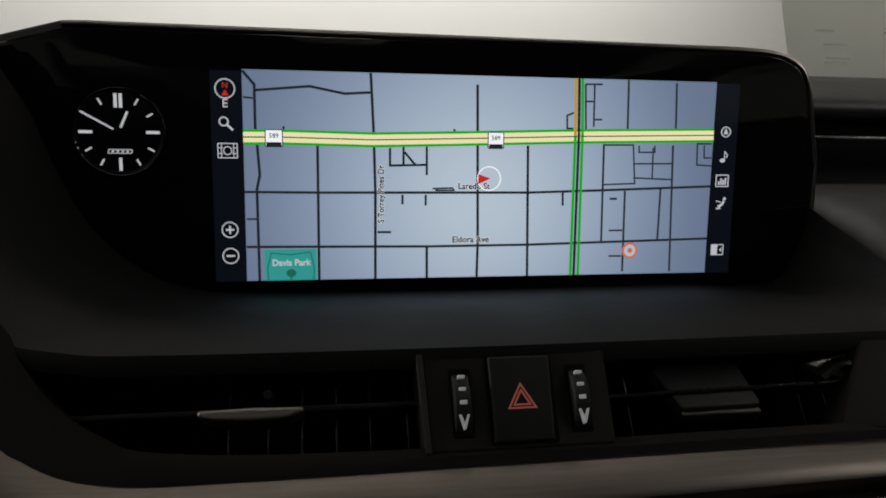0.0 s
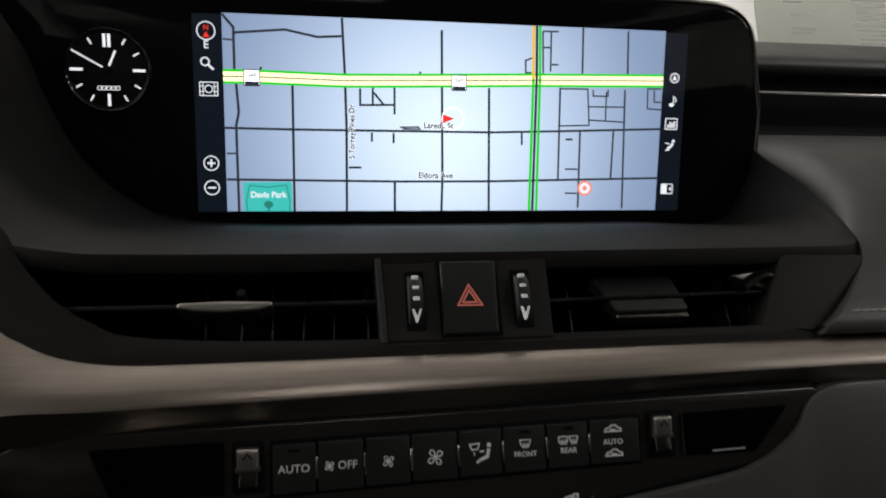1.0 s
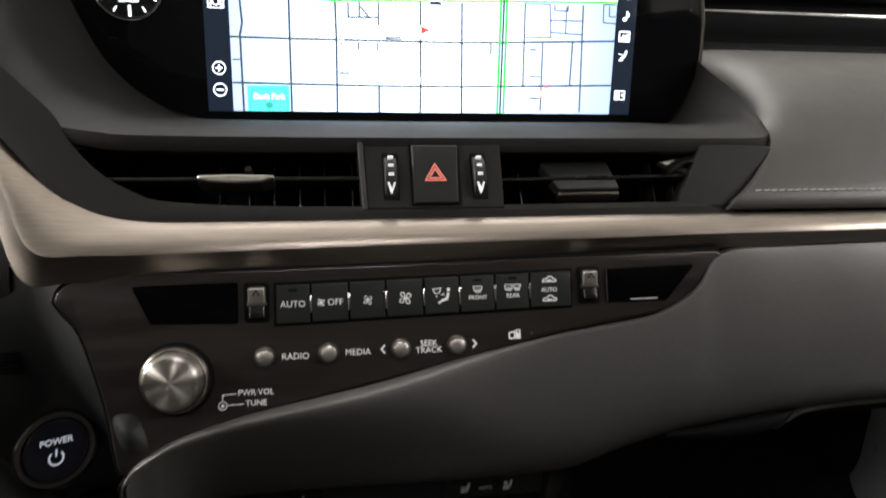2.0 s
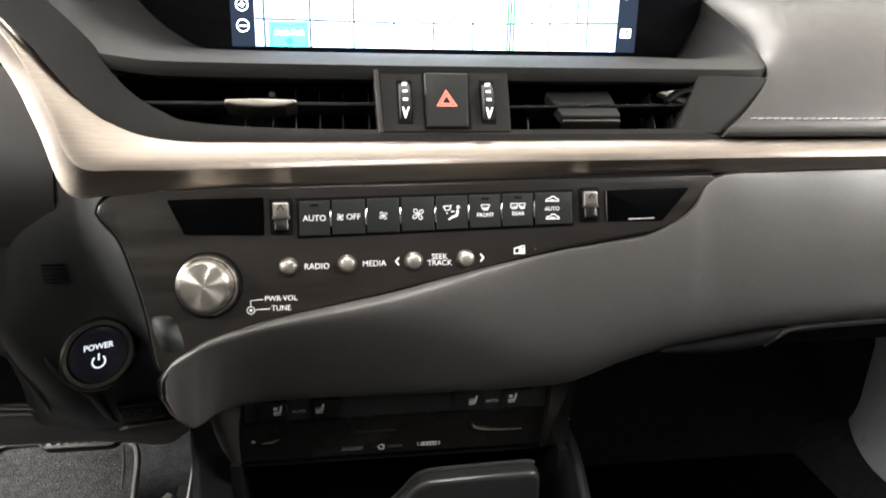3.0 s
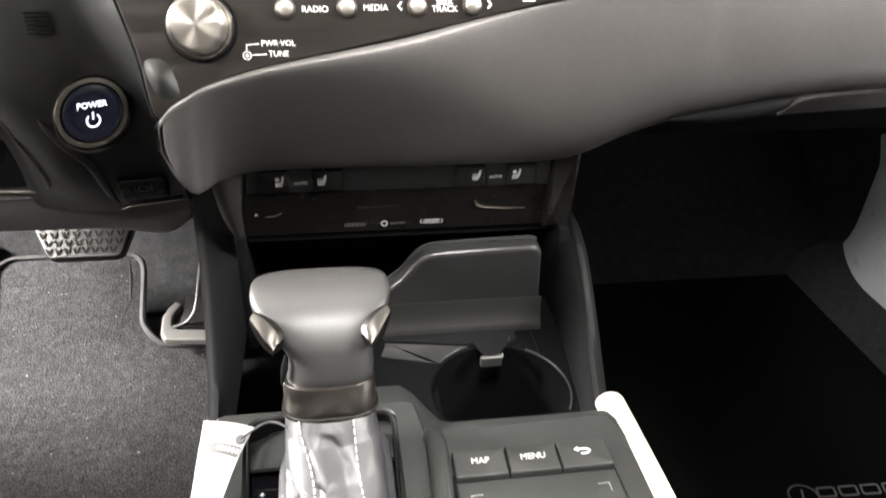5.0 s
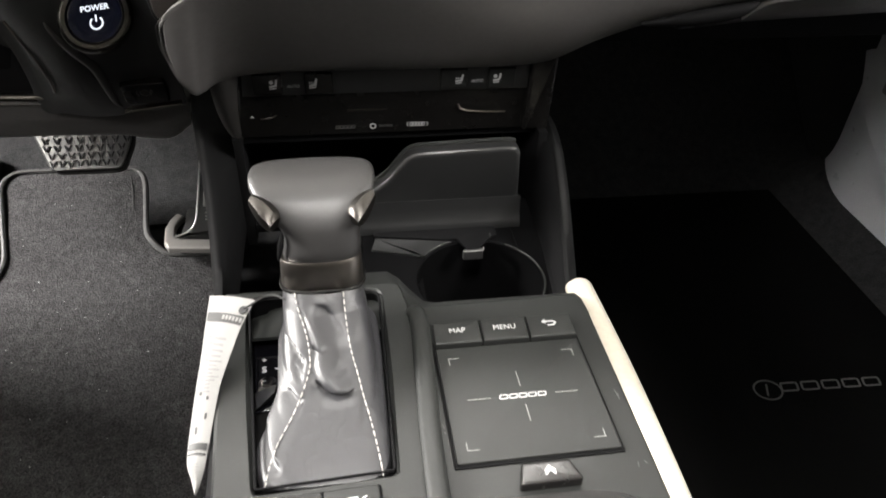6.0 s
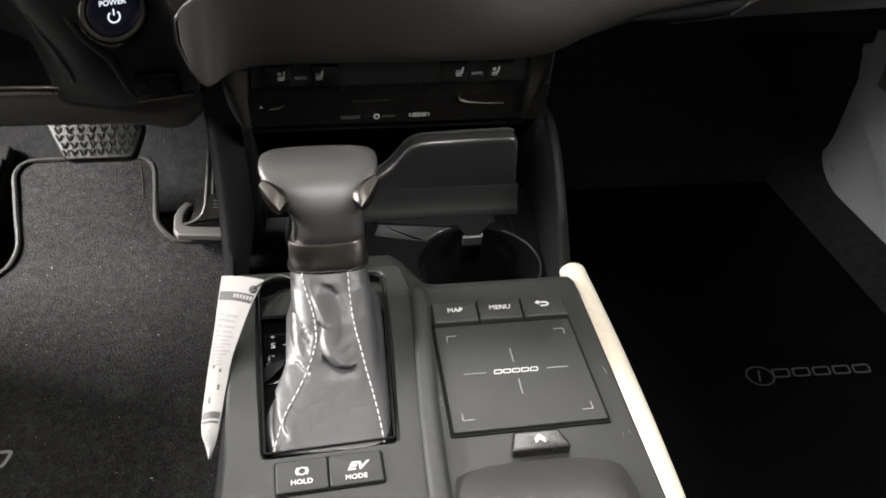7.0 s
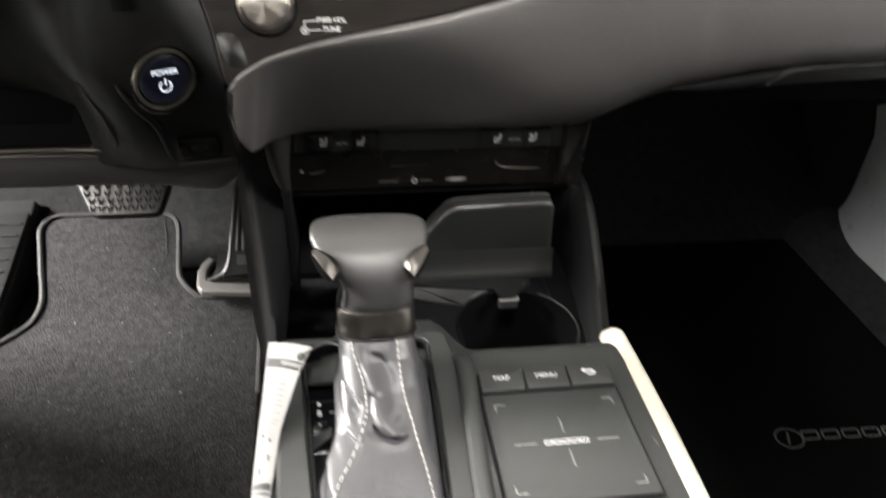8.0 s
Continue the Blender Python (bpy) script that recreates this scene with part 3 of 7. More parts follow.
# ledge under the display that ends in a rounded lip over the vents
inner = [(-0.232, 0.384, 0.736), (-0.225, 0.382, 0.712), (-0.213, 0.3795, 0.690), (-0.204, 0.378, 0.665), (-0.188, 0.376, 0.634), (-0.163, 0.374, 0.611), (-0.13, 0.373, 0.5995), (-0.02, 0.373, 0.5975), (0.12, 0.373, 0.598), (0.188, 0.373, 0.598), (0.206, 0.376, 0.626), (0.2085, 0.378, 0.645)]
outer = [(-0.34, 0.345, 0.705), (-0.285, 0.315, 0.668), (-0.247, 0.295, 0.641), (-0.22, 0.281, 0.622), (-0.194, 0.269, 0.6115), (-0.166, 0.2625, 0.607), (-0.135, 0.2605, 0.6055), (-0.02, 0.2595, 0.605), (0.12, 0.261, 0.605), (0.183, 0.263, 0.605), (0.1975, 0.2685, 0.606), (0.201, 0.275, 0.608)]
rows = []
for a, b in zip(spline(inner, 6), spline(outer, 6)):
    row = [a + Vector((0, 0.006, 0.0))]
    for j in range(13):
        f = j / 12
        p = a.lerp(b, f)
        p.z += 0.0065 * math.sin(math.pi * min(1, f * 0.95) ** 1.6)
        row.append(p)
    row += [b + Vector((0, -0.0012, -0.0014)), b + Vector((0, -0.001, -0.0036)), b + Vector((0, 0.0015, -0.0052)), b + Vector((0, 0.014, -0.0052)), b + Vector((0, 0.05, -0.0045))]
    rows.append(row)
part("ledge", sheet(rows, 0.0015), LEDGE, dashboard, "soft grey ledge with a rounded lip")

# satin metal band: upper face, crease and lower face along the sweep
BAND = [((-0.275, 0.322, 0.668), (-0.283, 0.316, 0.675), (-0.305, 0.335, 0.668)),
        ((-0.241, 0.293, 0.635), (-0.249, 0.288, 0.638), (-0.264, 0.300, 0.631)),
        ((-0.212, 0.269, 0.608), (-0.221, 0.263, 0.609), (-0.232, 0.272, 0.601)),
        ((-0.191, 0.252, 0.591), (-0.203, 0.240, 0.586), (-0.212, 0.246, 0.575)),
        ((-0.171, 0.239, 0.578), (-0.187, 0.219, 0.5635), (-0.193, 0.220, 0.5485)),
        ((-0.144, 0.233, 0.572), (-0.160, 0.2165, 0.5612), (-0.168, 0.2185, 0.5475)),
        ((-0.10, 0.232, 0.5712), (-0.108, 0.2165, 0.5614), (-0.112, 0.2218, 0.5497)),
        ((0.0, 0.232, 0.5715), (0.0, 0.218, 0.563), (0.0, 0.223, 0.551)),
        ((0.15, 0.232, 0.572), (0.15, 0.2195, 0.5645), (0.15, 0.226, 0.554)),
        ((0.26, 0.2325, 0.572), (0.26, 0.2205, 0.565), (0.26, 0.228, 0.556)),
        ((0.66, 0.25, 0.572), (0.66, 0.238, 0.565), (0.66, 0.247, 0.557))]
tops, creases, bots = (spline([s[i] for s in BAND], 7) for i in range(3))
rows = []
for a, c, b in zip(tops, creases, bots):
    out1 = Vector((0, -0.55, 0.83))
    row = [a + Vector((0.004, 0.012, -0.002)), a + Vector((0, 0.0015, -0.0004)), a]
    row += [a.lerp(c, f) + out1 * (0.0016 * math.sin(math.pi * f)) for f in (0.15, 0.3, 0.5, 0.7, 0.85)]
    row += [c.lerp(a, 0.03), c.lerp(b, 0.03)]
    row += [c.lerp(b, f) + Vector((0, 0.0008, -0.0002)) * math.sin(math.pi * f) for f in (0.3, 0.6, 0.9)]
    row += [b, b + Vector((0.004, 0.016, 0.0))]
    rows.append(row)
part("metal_band", sheet(rows, 0.0012), SATIN, dashboard, "brushed champagne metal band", smooth=28)

# knee panel and glove box skin under the band and the control panel
KNEES = [((-0.1506, 0.1872, 0.4568), (-0.1508, 0.1882, 0.4558)), ((-0.1498, 0.1872, 0.4602), (-0.1523, 0.1955, 0.4465)), ((-0.1487, 0.1877, 0.4632), (-0.1534, 0.2045, 0.4355)), ((-0.1461, 0.1888, 0.4665), (-0.1538, 0.2145, 0.4235)), ((-0.1422, 0.19, 0.4696), (-0.1530, 0.2275, 0.4095)),
         ((-0.1352, 0.1915, 0.4736), (-0.1492, 0.2405, 0.396)), ((-0.1282, 0.1927, 0.4771), (-0.1440, 0.2475, 0.3945)), ((-0.1144, 0.1943, 0.4812), (-0.1330, 0.251, 0.400)), ((-0.092, 0.1955, 0.4866), (-0.105, 0.2525, 0.4045)),
         ((-0.034, 0.1985, 0.4968), (-0.034, 0.256, 0.4035)), ((0.012, 0.202, 0.507), (0.012, 0.256, 0.403)), ((0.058, 0.205, 0.5155), (0.056, 0.253, 0.404)),
         ((0.085, 0.2065, 0.519), (0.085, 0.249, 0.409)), ((0.113, 0.2085, 0.5235), (0.113, 0.244, 0.424)), ((0.136, 0.2125, 0.5355), (0.14, 0.238, 0.436)), ((0.152, 0.2205, 0.5525), (0.165, 0.232, 0.4435)),
         ((0.2, 0.2255, 0.5545), (0.208, 0.224, 0.456)), ((0.3, 0.2285, 0.5555), (0.3, 0.222, 0.463)), ((0.66, 0.247, 0.5565), (0.66, 0.235, 0.468))]
ups, downs = (spline([s[i] for s in KNEES], 6) for i in range(2))
rows = []
for a, b in zip(ups, downs):
    g = min(1, max(0, (a.x + 0.125) / 0.19))
    g = g * g * (3 - 2 * g)
    square, swell = 7.0 - 4.9 * g, 0.0075 + 0.0115 * g
    swell *= min(1, (a - b).length / 0.02)
    row = [a + Vector((0.004, 0.014, -0.003)), a + Vector((0, 0.003, 0.0))]
    for j in range(29):
        f = 0.5 - 0.5 * math.cos(math.pi * j / 28)
        full = (1 - abs(2 * f ** (1 + 0.9 * g) - 1) ** square) ** (1 / square)
        row.append(a.lerp(b, f) + Vector((0, -swell, 0.12 * swell)) * full)
    row += [b + Vector((0.002, 0.006, 0.0008)), b + Vector((0.004, 0.05, 0.003))]
    rows.append(row)
part("knee_panel", sheet(rows, 0.002), KNEE, dashboard, "grey leather-grained knee panel and glove box lid", smooth=60)
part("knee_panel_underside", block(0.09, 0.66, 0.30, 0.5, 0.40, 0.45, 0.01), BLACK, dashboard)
part("glove_box_base", sheet([[(x, 0.232, 0.461 + dz), (x, 0.240, 0.447 + dz), (x, 0.27, 0.428 + dz), (x, 0.36, 0.415), (x, 0.45, 0.40)] for x, dz in ((0.185, -0.005), (0.24, 0.0), (0.35, 0.005), (0.66, 0.01))], 0.003), KNEE, dashboard, "soft lower glove box edge")
grip = spline([(0.135, 0.2215, 0.4425), (0.165, 0.2155, 0.4475), (0.195, 0.2135, 0.453), (0.208, 0.2155, 0.457)], 6)
# black bar in place of a hollow, painting the recess's shade
part("grip_recess", tube(grip, [0.0012 + 0.0038 * math.sin(math.pi * min(1, i / (len(grip) - 1) * 1.0)) for i in range(len(grip))], 10), BLACK, dashboard, "finger recess of the glove box, its shade drawn as a black bar")
part("grip_edge", tube(spline([(0.198, 0.2145, 0.4475), (0.206, 0.2145, 0.453), (0.215, 0.2145, 0.4575), (0.24, 0.2155, 0.4595), (0.3, 0.2165, 0.4612), (0.66, 0.23, 0.466)], 5), 0.0016, 8), SOFT, dashboard)

# driver's side: cheek beside the control panel, column opening and knee bolster
LEFT = [((-0.158, 0.226, 0.545), (-0.150, 0.205, 0.49), (-0.158, 0.222, 0.46), (-0.166, 0.262, 0.43), (-0.170, 0.290, 0.39), (-0.172, 0.318, 0.352)),
        ((-0.180, 0.232, 0.546), (-0.172, 0.222, 0.50), (-0.178, 0.246, 0.46), (-0.184, 0.266, 0.43), (-0.186, 0.292, 0.39), (-0.190, 0.322, 0.348)),
        ((-0.198, 0.252, 0.546), (-0.196, 0.246, 0.51), (-0.198, 0.252, 0.466), (-0.203, 0.262, 0.43), (-0.208, 0.287, 0.39), (-0.212, 0.325, 0.342)),
        ((-0.215, 0.262, 0.556), (-0.218, 0.252, 0.52), (-0.22, 0.25, 0.47), (-0.225, 0.256, 0.43), (-0.232, 0.282, 0.385), (-0.24, 0.33, 0.337)),
        ((-0.24, 0.285, 0.575), (-0.245, 0.265, 0.54), (-0.248, 0.258, 0.48), (-0.252, 0.262, 0.44), (-0.262, 0.30, 0.385), (-0.268, 0.338, 0.337)),
        ((-0.268, 0.31, 0.61), (-0.275, 0.30, 0.56), (-0.28, 0.295, 0.49), (-0.285, 0.30, 0.44), (-0.285, 0.33, 0.39), (-0.29, 0.35, 0.337)),
        ((-0.36, 0.34, 0.62), (-0.36, 0.315, 0.56), (-0.36, 0.305, 0.49), (-0.35, 0.31, 0.45), (-0.335, 0.335, 0.415), (-0.32, 0.362, 0.39)),
        ((-0.62, 0.36, 0.62), (-0.62, 0.33, 0.56), (-0.62, 0.32, 0.49), (-0.62, 0.325, 0.455), (-0.62, 0.345, 0.43), (-0.62, 0.375, 0.41))]
cols = [spline(c, 6) for c in LEFT]
rows = list(zip(*[spline([c[i] for c in cols], 4) for i in range(len(cols[0]))]))
part("column_cheek", sheet([list(r) for r in rows], 0.003), DARK, dashboard, "dark plastic beside the steering column")
# black sheet stands in for the shaded depth of the opening
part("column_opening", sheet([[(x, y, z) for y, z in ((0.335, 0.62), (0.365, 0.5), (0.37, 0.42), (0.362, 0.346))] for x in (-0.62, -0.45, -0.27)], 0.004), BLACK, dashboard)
part("column_trim", tube(spline([(-0.62, 0.350, 0.3455), (-0.36, 0.351, 0.3460), (-0.30, 0.348, 0.3468), (-0.275, 0.338, 0.3505), (-0.2665, 0.326, 0.3575), (-0.2632, 0.318, 0.364)], 5), 0.0020, 8), GUNMETAL, dashboard, "thin silvery edge")
part("opening_edge", tube(spline([(-0.2625, 0.315, 0.366), (-0.2575, 0.3035, 0.3715), (-0.2532, 0.2898, 0.3872), (-0.2540, 0.2788, 0.4064), (-0.2582, 0.2758, 0.4195), (-0.264, 0.276, 0.432)], 5), 0.0009, 6), GUNMETAL, dashboard)
part("cheek_ridge", tube(spline([(-0.2330, 0.2552, 0.441), (-0.2301, 0.2552, 0.433), (-0.2237, 0.2602, 0.4197), (-0.2166, 0.2742, 0.4001), (-0.2175, 0.2930, 0.3762), (-0.2200, 0.3140, 0.3555), (-0.2130, 0.3270, 0.3430)], 6), [0.0004 + 0.0030 * math.sin(math.pi * (k + 0.5) / 37) for k in range(37)], 10), SOFT, dashboard, "soft raised ridge under the power button")
part("side_panel", sheet([[(x, y, z) for y, z in ((0.30, 0.600), (0.262, 0.565), (0.252, 0.535), (0.256, 0.508), (0.30, 0.503))] for x in (-0.42, -0.3, -0.24, -0.212)], 0.003), SOFT, dashboard, "grey panel under the gauges")
bolster = [((-0.62, 0.41, 0.345), (-0.62, 0.356, 0.3435), (-0.62, 0.352, 0.338), (-0.62, 0.358, 0.316), (-0.62, 0.370, 0.3030), (-0.62, 0.43, 0.302)), ((-0.33, 0.41, 0.345), (-0.33, 0.354, 0.3425), (-0.33, 0.350, 0.337), (-0.33, 0.356, 0.316), (-0.33, 0.369, 0.3032), (-0.33, 0.43, 0.302)),
           ((-0.255, 0.41, 0.345), (-0.255, 0.350, 0.3420), (-0.254, 0.346, 0.3365), (-0.25, 0.353, 0.316), (-0.245, 0.367, 0.3032), (-0.245, 0.43, 0.302)), ((-0.205, 0.40, 0.345), (-0.205, 0.341, 0.3410), (-0.205, 0.338, 0.3355), (-0.203, 0.346, 0.315), (-0.20, 0.361, 0.3015), (-0.20, 0.43, 0.305)), ((-0.172, 0.39, 0.356), (-0.172, 0.328, 0.3520), (-0.173, 0.326, 0.3480), (-0.175, 0.335, 0.332), (-0.178, 0.352, 0.319), (-0.178, 0.43, 0.32))]
cols = [spline(c, 4) for c in bolster]
part("knee_bolster", sheet([list(r) for r in zip(*[spline([c[i] for c in cols], 4) for i in range(len(cols[0]))])], 0.003), KNEE, dashboard, "dark plastic knee bolster over the pedals", smooth=60)
W = Plane((-0.195, 0.3, 0.372), (1, 0.1, 0), (0, -0.55, 1))
brakeswitch = thing("parking_brake_switch", W.at(0, 0), "black parking brake switch set in the dashboard", "switch")
part("key", plate(rect(0.03, 0.022, 0.003), W, -0.004, 0.004, 0.001), PIANO, brakeswitch)
part("silver_lip", plate(fillet([(-0.022, -0.022), (0.022, -0.016), (0.022, -0.0145), (-0.014, -0.0185)], 0.0005), W, 0, 0.004, 0.0004), GUNMETAL, brakeswitch, "silver lower lip")
bm = stroke(circle(0.003, 0, 0.002, 16), 0.0006, W, 0.0042, closed=True)
stroke([(-0.0045, 0.005), (-0.0055, 0.002), (-0.0045, -0.001)], 0.0006, W, 0.0042, bm=bm)
stroke([(0.0045, 0.005), (0.0055, 0.002), (0.0045, -0.001)], 0.0006, W, 0.0042, bm=bm)
part("symbol", bm, FAINT, brakeswitch)

for k in range(6):
    part("grille_slit", tube([(-0.2225, 0.2475, 0.4995 - 0.0021 * k), (-0.2105, 0.2475, 0.5 - 0.0021 * k)], 0.0006, 6), BLACK, dashboard)
for k in range(9):
    part("ribbed_trim", tube([(-0.275, 0.304, 0.546 + 0.0048 * k), (-0.2385 - 0.0009 * k, 0.300, 0.549 + 0.0048 * k)], 0.0019, 6, flat=0.7), SHADE, dashboard)

# ---- air vents ----
vents = thing("vent_surround", V.at(0, -0.02), "dark grey surround of the centre air vents", "vent")
left_edge = spline([(-0.250, 0.0660), (-0.2165, 0.0325), (-0.2105, 0.0245), (-0.1925, 0.0035), (-0.1735, -0.0135), (-0.146, -0.0224), (0.0, -0.0228), (0.168, -0.0225)], 5)
left_in = spline([(-0.222, 0.0680), (-0.1885, 0.0345), (-0.1800, 0.0205), (-0.1665, 0.0045), (-0.150, -0.0070), (-0.128, -0.0140), (-0.05, -0.0172), (0.1365, -0.0168)], 5)
rows = [[V.at(a.x, a.y, -0.002), V.at(a.x, a.y, 0.0015), V.at(*a.lerp(b, 0.5).to_2d(), 0.0022), V.at(b.x, b.y, 0.0008), V.at(b.x, b.y, -0.012)] for a, b in zip(left_edge, left_in)]
part("lower_frame", sheet(rows, 0.0008), LEDGE, vents)
part("right_frame", plate(fillet([(0.1335, -0.0175), (0.1725, -0.0205), (0.1965, 0.0175), (0.1525, 0.0185)], 0.0008), V, -0.014, 0.0015, 0.0009), LEDGE, vents)


def vent(name, x0, x1, vanes, label):
    v = thing(name, V.at((x0 + x1) / 2, -0.018, -0.02), label, "air vent", "centre air vents")
    for nm, y0, y1, d0, d1 in (("duct_top", 0.0175, 0.0195, -0.06, -0.008), ("duct_floor", -0.0195, -0.0175, -0.06, -0.008), ("duct_back", -0.0195, 0.0195, -0.062, -0.06)):
        part(nm, plate([(x0, y0), (x1, y0), (x1, y1), (x0, y1)], V, d0, d1, 0.0002), BLACK, v)
    for xa, xb in ((x0 - 0.002, x0), (x1, x1 + 0.002)):
        part("duct_side", plate([(xa, -0.0195), (xb, -0.0195), (xb, 0.0195), (xa, 0.0195)], V, -0.06, -0.016, 0.0002), BLACK, v)
    for i, xv in enumerate(vanes):
        part("vane", plate(rect(0.0009, 0.034, 0.0003, xv, 0, 1), V, -0.034, -0.014, 0.0004), PIANO, v)
    return v


ventl = vent("air_vent", -0.19, -0.0365, [-0.109, -0.0945, -0.082, -0.069, -0.056, -0.0415], "black slatted air vent with a chrome thumb tab")
part("slat", plate(fillet([(-0.172, 0.0002), (-0.037, 0.0), (-0.037, 0.0022), (-0.176, 0.0024)], 0.0006, 2), V, -0.016, -0.0035, 0.0008), CONSOLE, ventl)
lens = [(-0.1185, -0.0012), (-0.112, -0.0028), (-0.0995, -0.0035), (-0.087, -0.0030), (-0.0808, -0.001), (-0.0812, 0.0008), (-0.0995, 0.0014), (-0.118, 0.0010)]
part("tab", plate(fillet(lens, 0.0015), V, -0.012, 0.0022, 0.0012, 4), SILVER, ventl, "polished metal thumb tab")
part("tab_knob", lathe([(0.0, 0.0), (0.0016, 0.0002), (0.0022, -0.002), (0.0022, -0.008)], V.shifted(-0.0945, 0.0075, -0.006), 12), DARK, ventl)
ventr = vent("air_vent", 0.036, 0.16, [0.05, 0.128, 0.14], "black slatted air vent with a dark thumb tab")
part("slat", plate(fillet([(0.037, -0.001), (0.148, 0.001), (0.15, 0.0032), (0.037, 0.0012)], 0.0006, 2), V, -0.02, -0.0045, 0.0008), PIANO, ventr)
tabpl = Plane(V.at(0.0845, 0.002, -0.009), (1, 0, 0), (0, 0.86, 0.5))
part("tab", plate(fillet([(-0.0165, -0.0102), (0.0185, -0.0098), (0.0165, 0.013), (-0.023, 0.012)], 0.0025), tabpl, -0.004, 0.0025, 0.0015, 4), DARK, ventr, "dark matt thumb tab")
part("tab_lip", plate(rect(0.035, 0.0030, 0.0012, 0.001, -0.0105), tabpl, -0.0055, 0.0, 0.0012), GUNMETAL, ventr)
part("curved_vane", tube(spline([V.at(0.132, 0.004, -0.004), V.at(0.142, 0.0095, -0.003), V.at(0.150, 0.0085, -0.003), V.at(0.156, 0.0, -0.004)], 5), 0.0035, 8, flat=0.5), PIANO, ventr)
part("clear_end", plate(fillet([(0.128, 0.011), (0.156, 0.0155), (0.158, 0.009), (0.146, 0.003)], 0.001), V, -0.010, -0.006, 0.001), SILVER, ventr, "bright end of the louvre seen in the duct")

# ---- centre panel between the vents: thumb wheels and hazard switch ----
centre = thing("vent_control_panel", V.at(0, -0.02), "dark grey panel with two thumb wheels and a hazard switch", "control panel")
part("face", plate(fillet([(-0.0365, 0.0185), (-0.0352, -0.0188), (0.0355, -0.0188), (0.0362, 0.0185)], 0.001), V, -0.012, 0.003, 0.001), LEDGE, centre)
part("side_edge", plate([(-0.0392, 0.0185), (-0.0374, -0.0188), (-0.0350, -0.0188), (-0.0365, 0.0185)], V, -0.012, 0.0036, 0.0004), SOFT, centre)
for xs in (-0.0228, 0.0232):
    part("wheel_slot", plate(rect(0.0082, 0.026, 0.0006, xs, -0.001), V, 0.003, 0.0033, 0.0001), BLACK, centre)
    wp = Plane(V.at(xs, -0.001, -0.0085), V.v, V.n)
    wh = part("wheel", lathe([(0.0145, -0.0032), (0.0152, -0.0028), (0.0152, 0.0028), (0.0145, 0.0032)], Plane(V.at(xs, -0.001, -0.0075), V.n, V.v), 48), DARK, centre, "knurled thumb wheel")
    for k, yy in enumerate((0.0082, 0.0034, -0.0016)):
        part("mark", plate(rect(0.0027, 0.0011 + 0.0002 * k, 0.0003, xs, yy), V, 0.005, 0.0079 - 0.0001 * (2 - k) * 4, 0.0002), MARKLIGHT, wh)
    bm = plate([(xs - 0.0020, -0.0060), (xs - 0.0012, -0.0060), (xs, -0.0094), (xs + 0.0012, -0.0060), (xs + 0.0020, -0.0060), (xs + 0.0002, -0.0112), (xs - 0.0002, -0.0112)], V, 0.0045, 0.0074, 0)
    part("arrow", bm, MARKLIGHT, wh)
hz = part("hazard_button", plate(fillet([(-0.0115, 0.0158), (-0.0118, -0.0165), (0.0112, -0.0165), (0.0128, 0.0158)], 0.0008), V, 0.003, 0.0052, 0.0009), CONSOLE, centre, "dark hazard warning button")
part("button_gap", plate(rect(0.0262, 0.0342, 0.001, 0.0003, -0.0003), V, 0.003, 0.0033, 0.0001), BLACK, centre)
REDMARK = material("hazard_red", (0.55, 0.14, 0.1), 0.45, 0, 0, 300, 0.04, 30, emit=(1.0, 0.26, 0.2), glow=1.5)
for r in (0.0060, 0.0036):
    tri = [(r * math.sin(radians(120 * k)), r * math.cos(radians(120 * k)) - 0.0012) for k in range(3)]
    part("triangle", stroke(tri, 0.0006, V, 0.0053, closed=True), REDMARK, hz, "red warning triangle")

# ---- display and clock behind one pane of black glass ----
GLASS = spline([(-0.2275, 0.0715), (-0.2235, 0.059), (-0.212, 0.039), (-0.203, 0.015), (-0.187, -0.0155), (-0.163, -0.0375), (-0.130, -0.0492)], 4) + \
    [Vector(p) for p in ((-0.02, -0.0512), (0.184, -0.0505), (0.190, -0.0475), (0.1965, -0.038), (0.2065, -0.016), (0.2075, -0.011), (0.2068, 0.02))] + \
    spline([(0.2005, 0.058), (0.197, 0.068), (0.190, 0.0745), (0.178, 0.0782), (0.158, 0.0795)], 4) + [Vector((0.0, 0.0802)), Vector((-0.185, 0.0808)), Vector((-0.195, 0.0805)), Vector((-0.2, 0.0792))]
GLASS = [p.to_2d() for p in GLASS]
display = thing("infotainment_display", S.at(0, -0.05), "wide dash display showing a street map behind black glass", "display")
part("housing", plate(inset(GLASS, -0.0042), S, -0.05, -0.0012, 0.0015), DARK, display, "dark display housing")
part("bezel", plate(inset(GLASS, -0.0006), S, -0.006, 0.0, 0.0008), GLOSS, display, "black glass pane")
rim = [p for p in inset(GLASS, -0.0022) if (p.x > 0.2 or p.y > 0.05) and p.x > -0.2]
rim.sort(key=lambda p: math.atan2(p.y - 0.0, p.x - 0.0))
part("metal_rim", tube([S.at(p.x, p.y, -0.0006) for p in rim], 0.0013, 8), GUNMETAL, display, "thin metal rim")
PANELDARK = lit("panel_backlight", (0.25, 0.4, 0.7), 0.128)
part("lit_panel", plate(rect(0.2865, 0.1068, 0.0006, 0.0152, 0.0095), S, 0.0, 0.0003, 0.0001), PANELDARK, display, "dim backlit side strips")
M = Plane(S.at(-0.1125, -0.0436), S.u, S.v)
MAPLAND = lit("map_land", (0.495, 0.585, 0.68), 12.4, 0.6, (0.36, 0.48, 0.72))
MAPWHITE = lit("map_white", (0.95, 0.97, 1.0), 12.8)
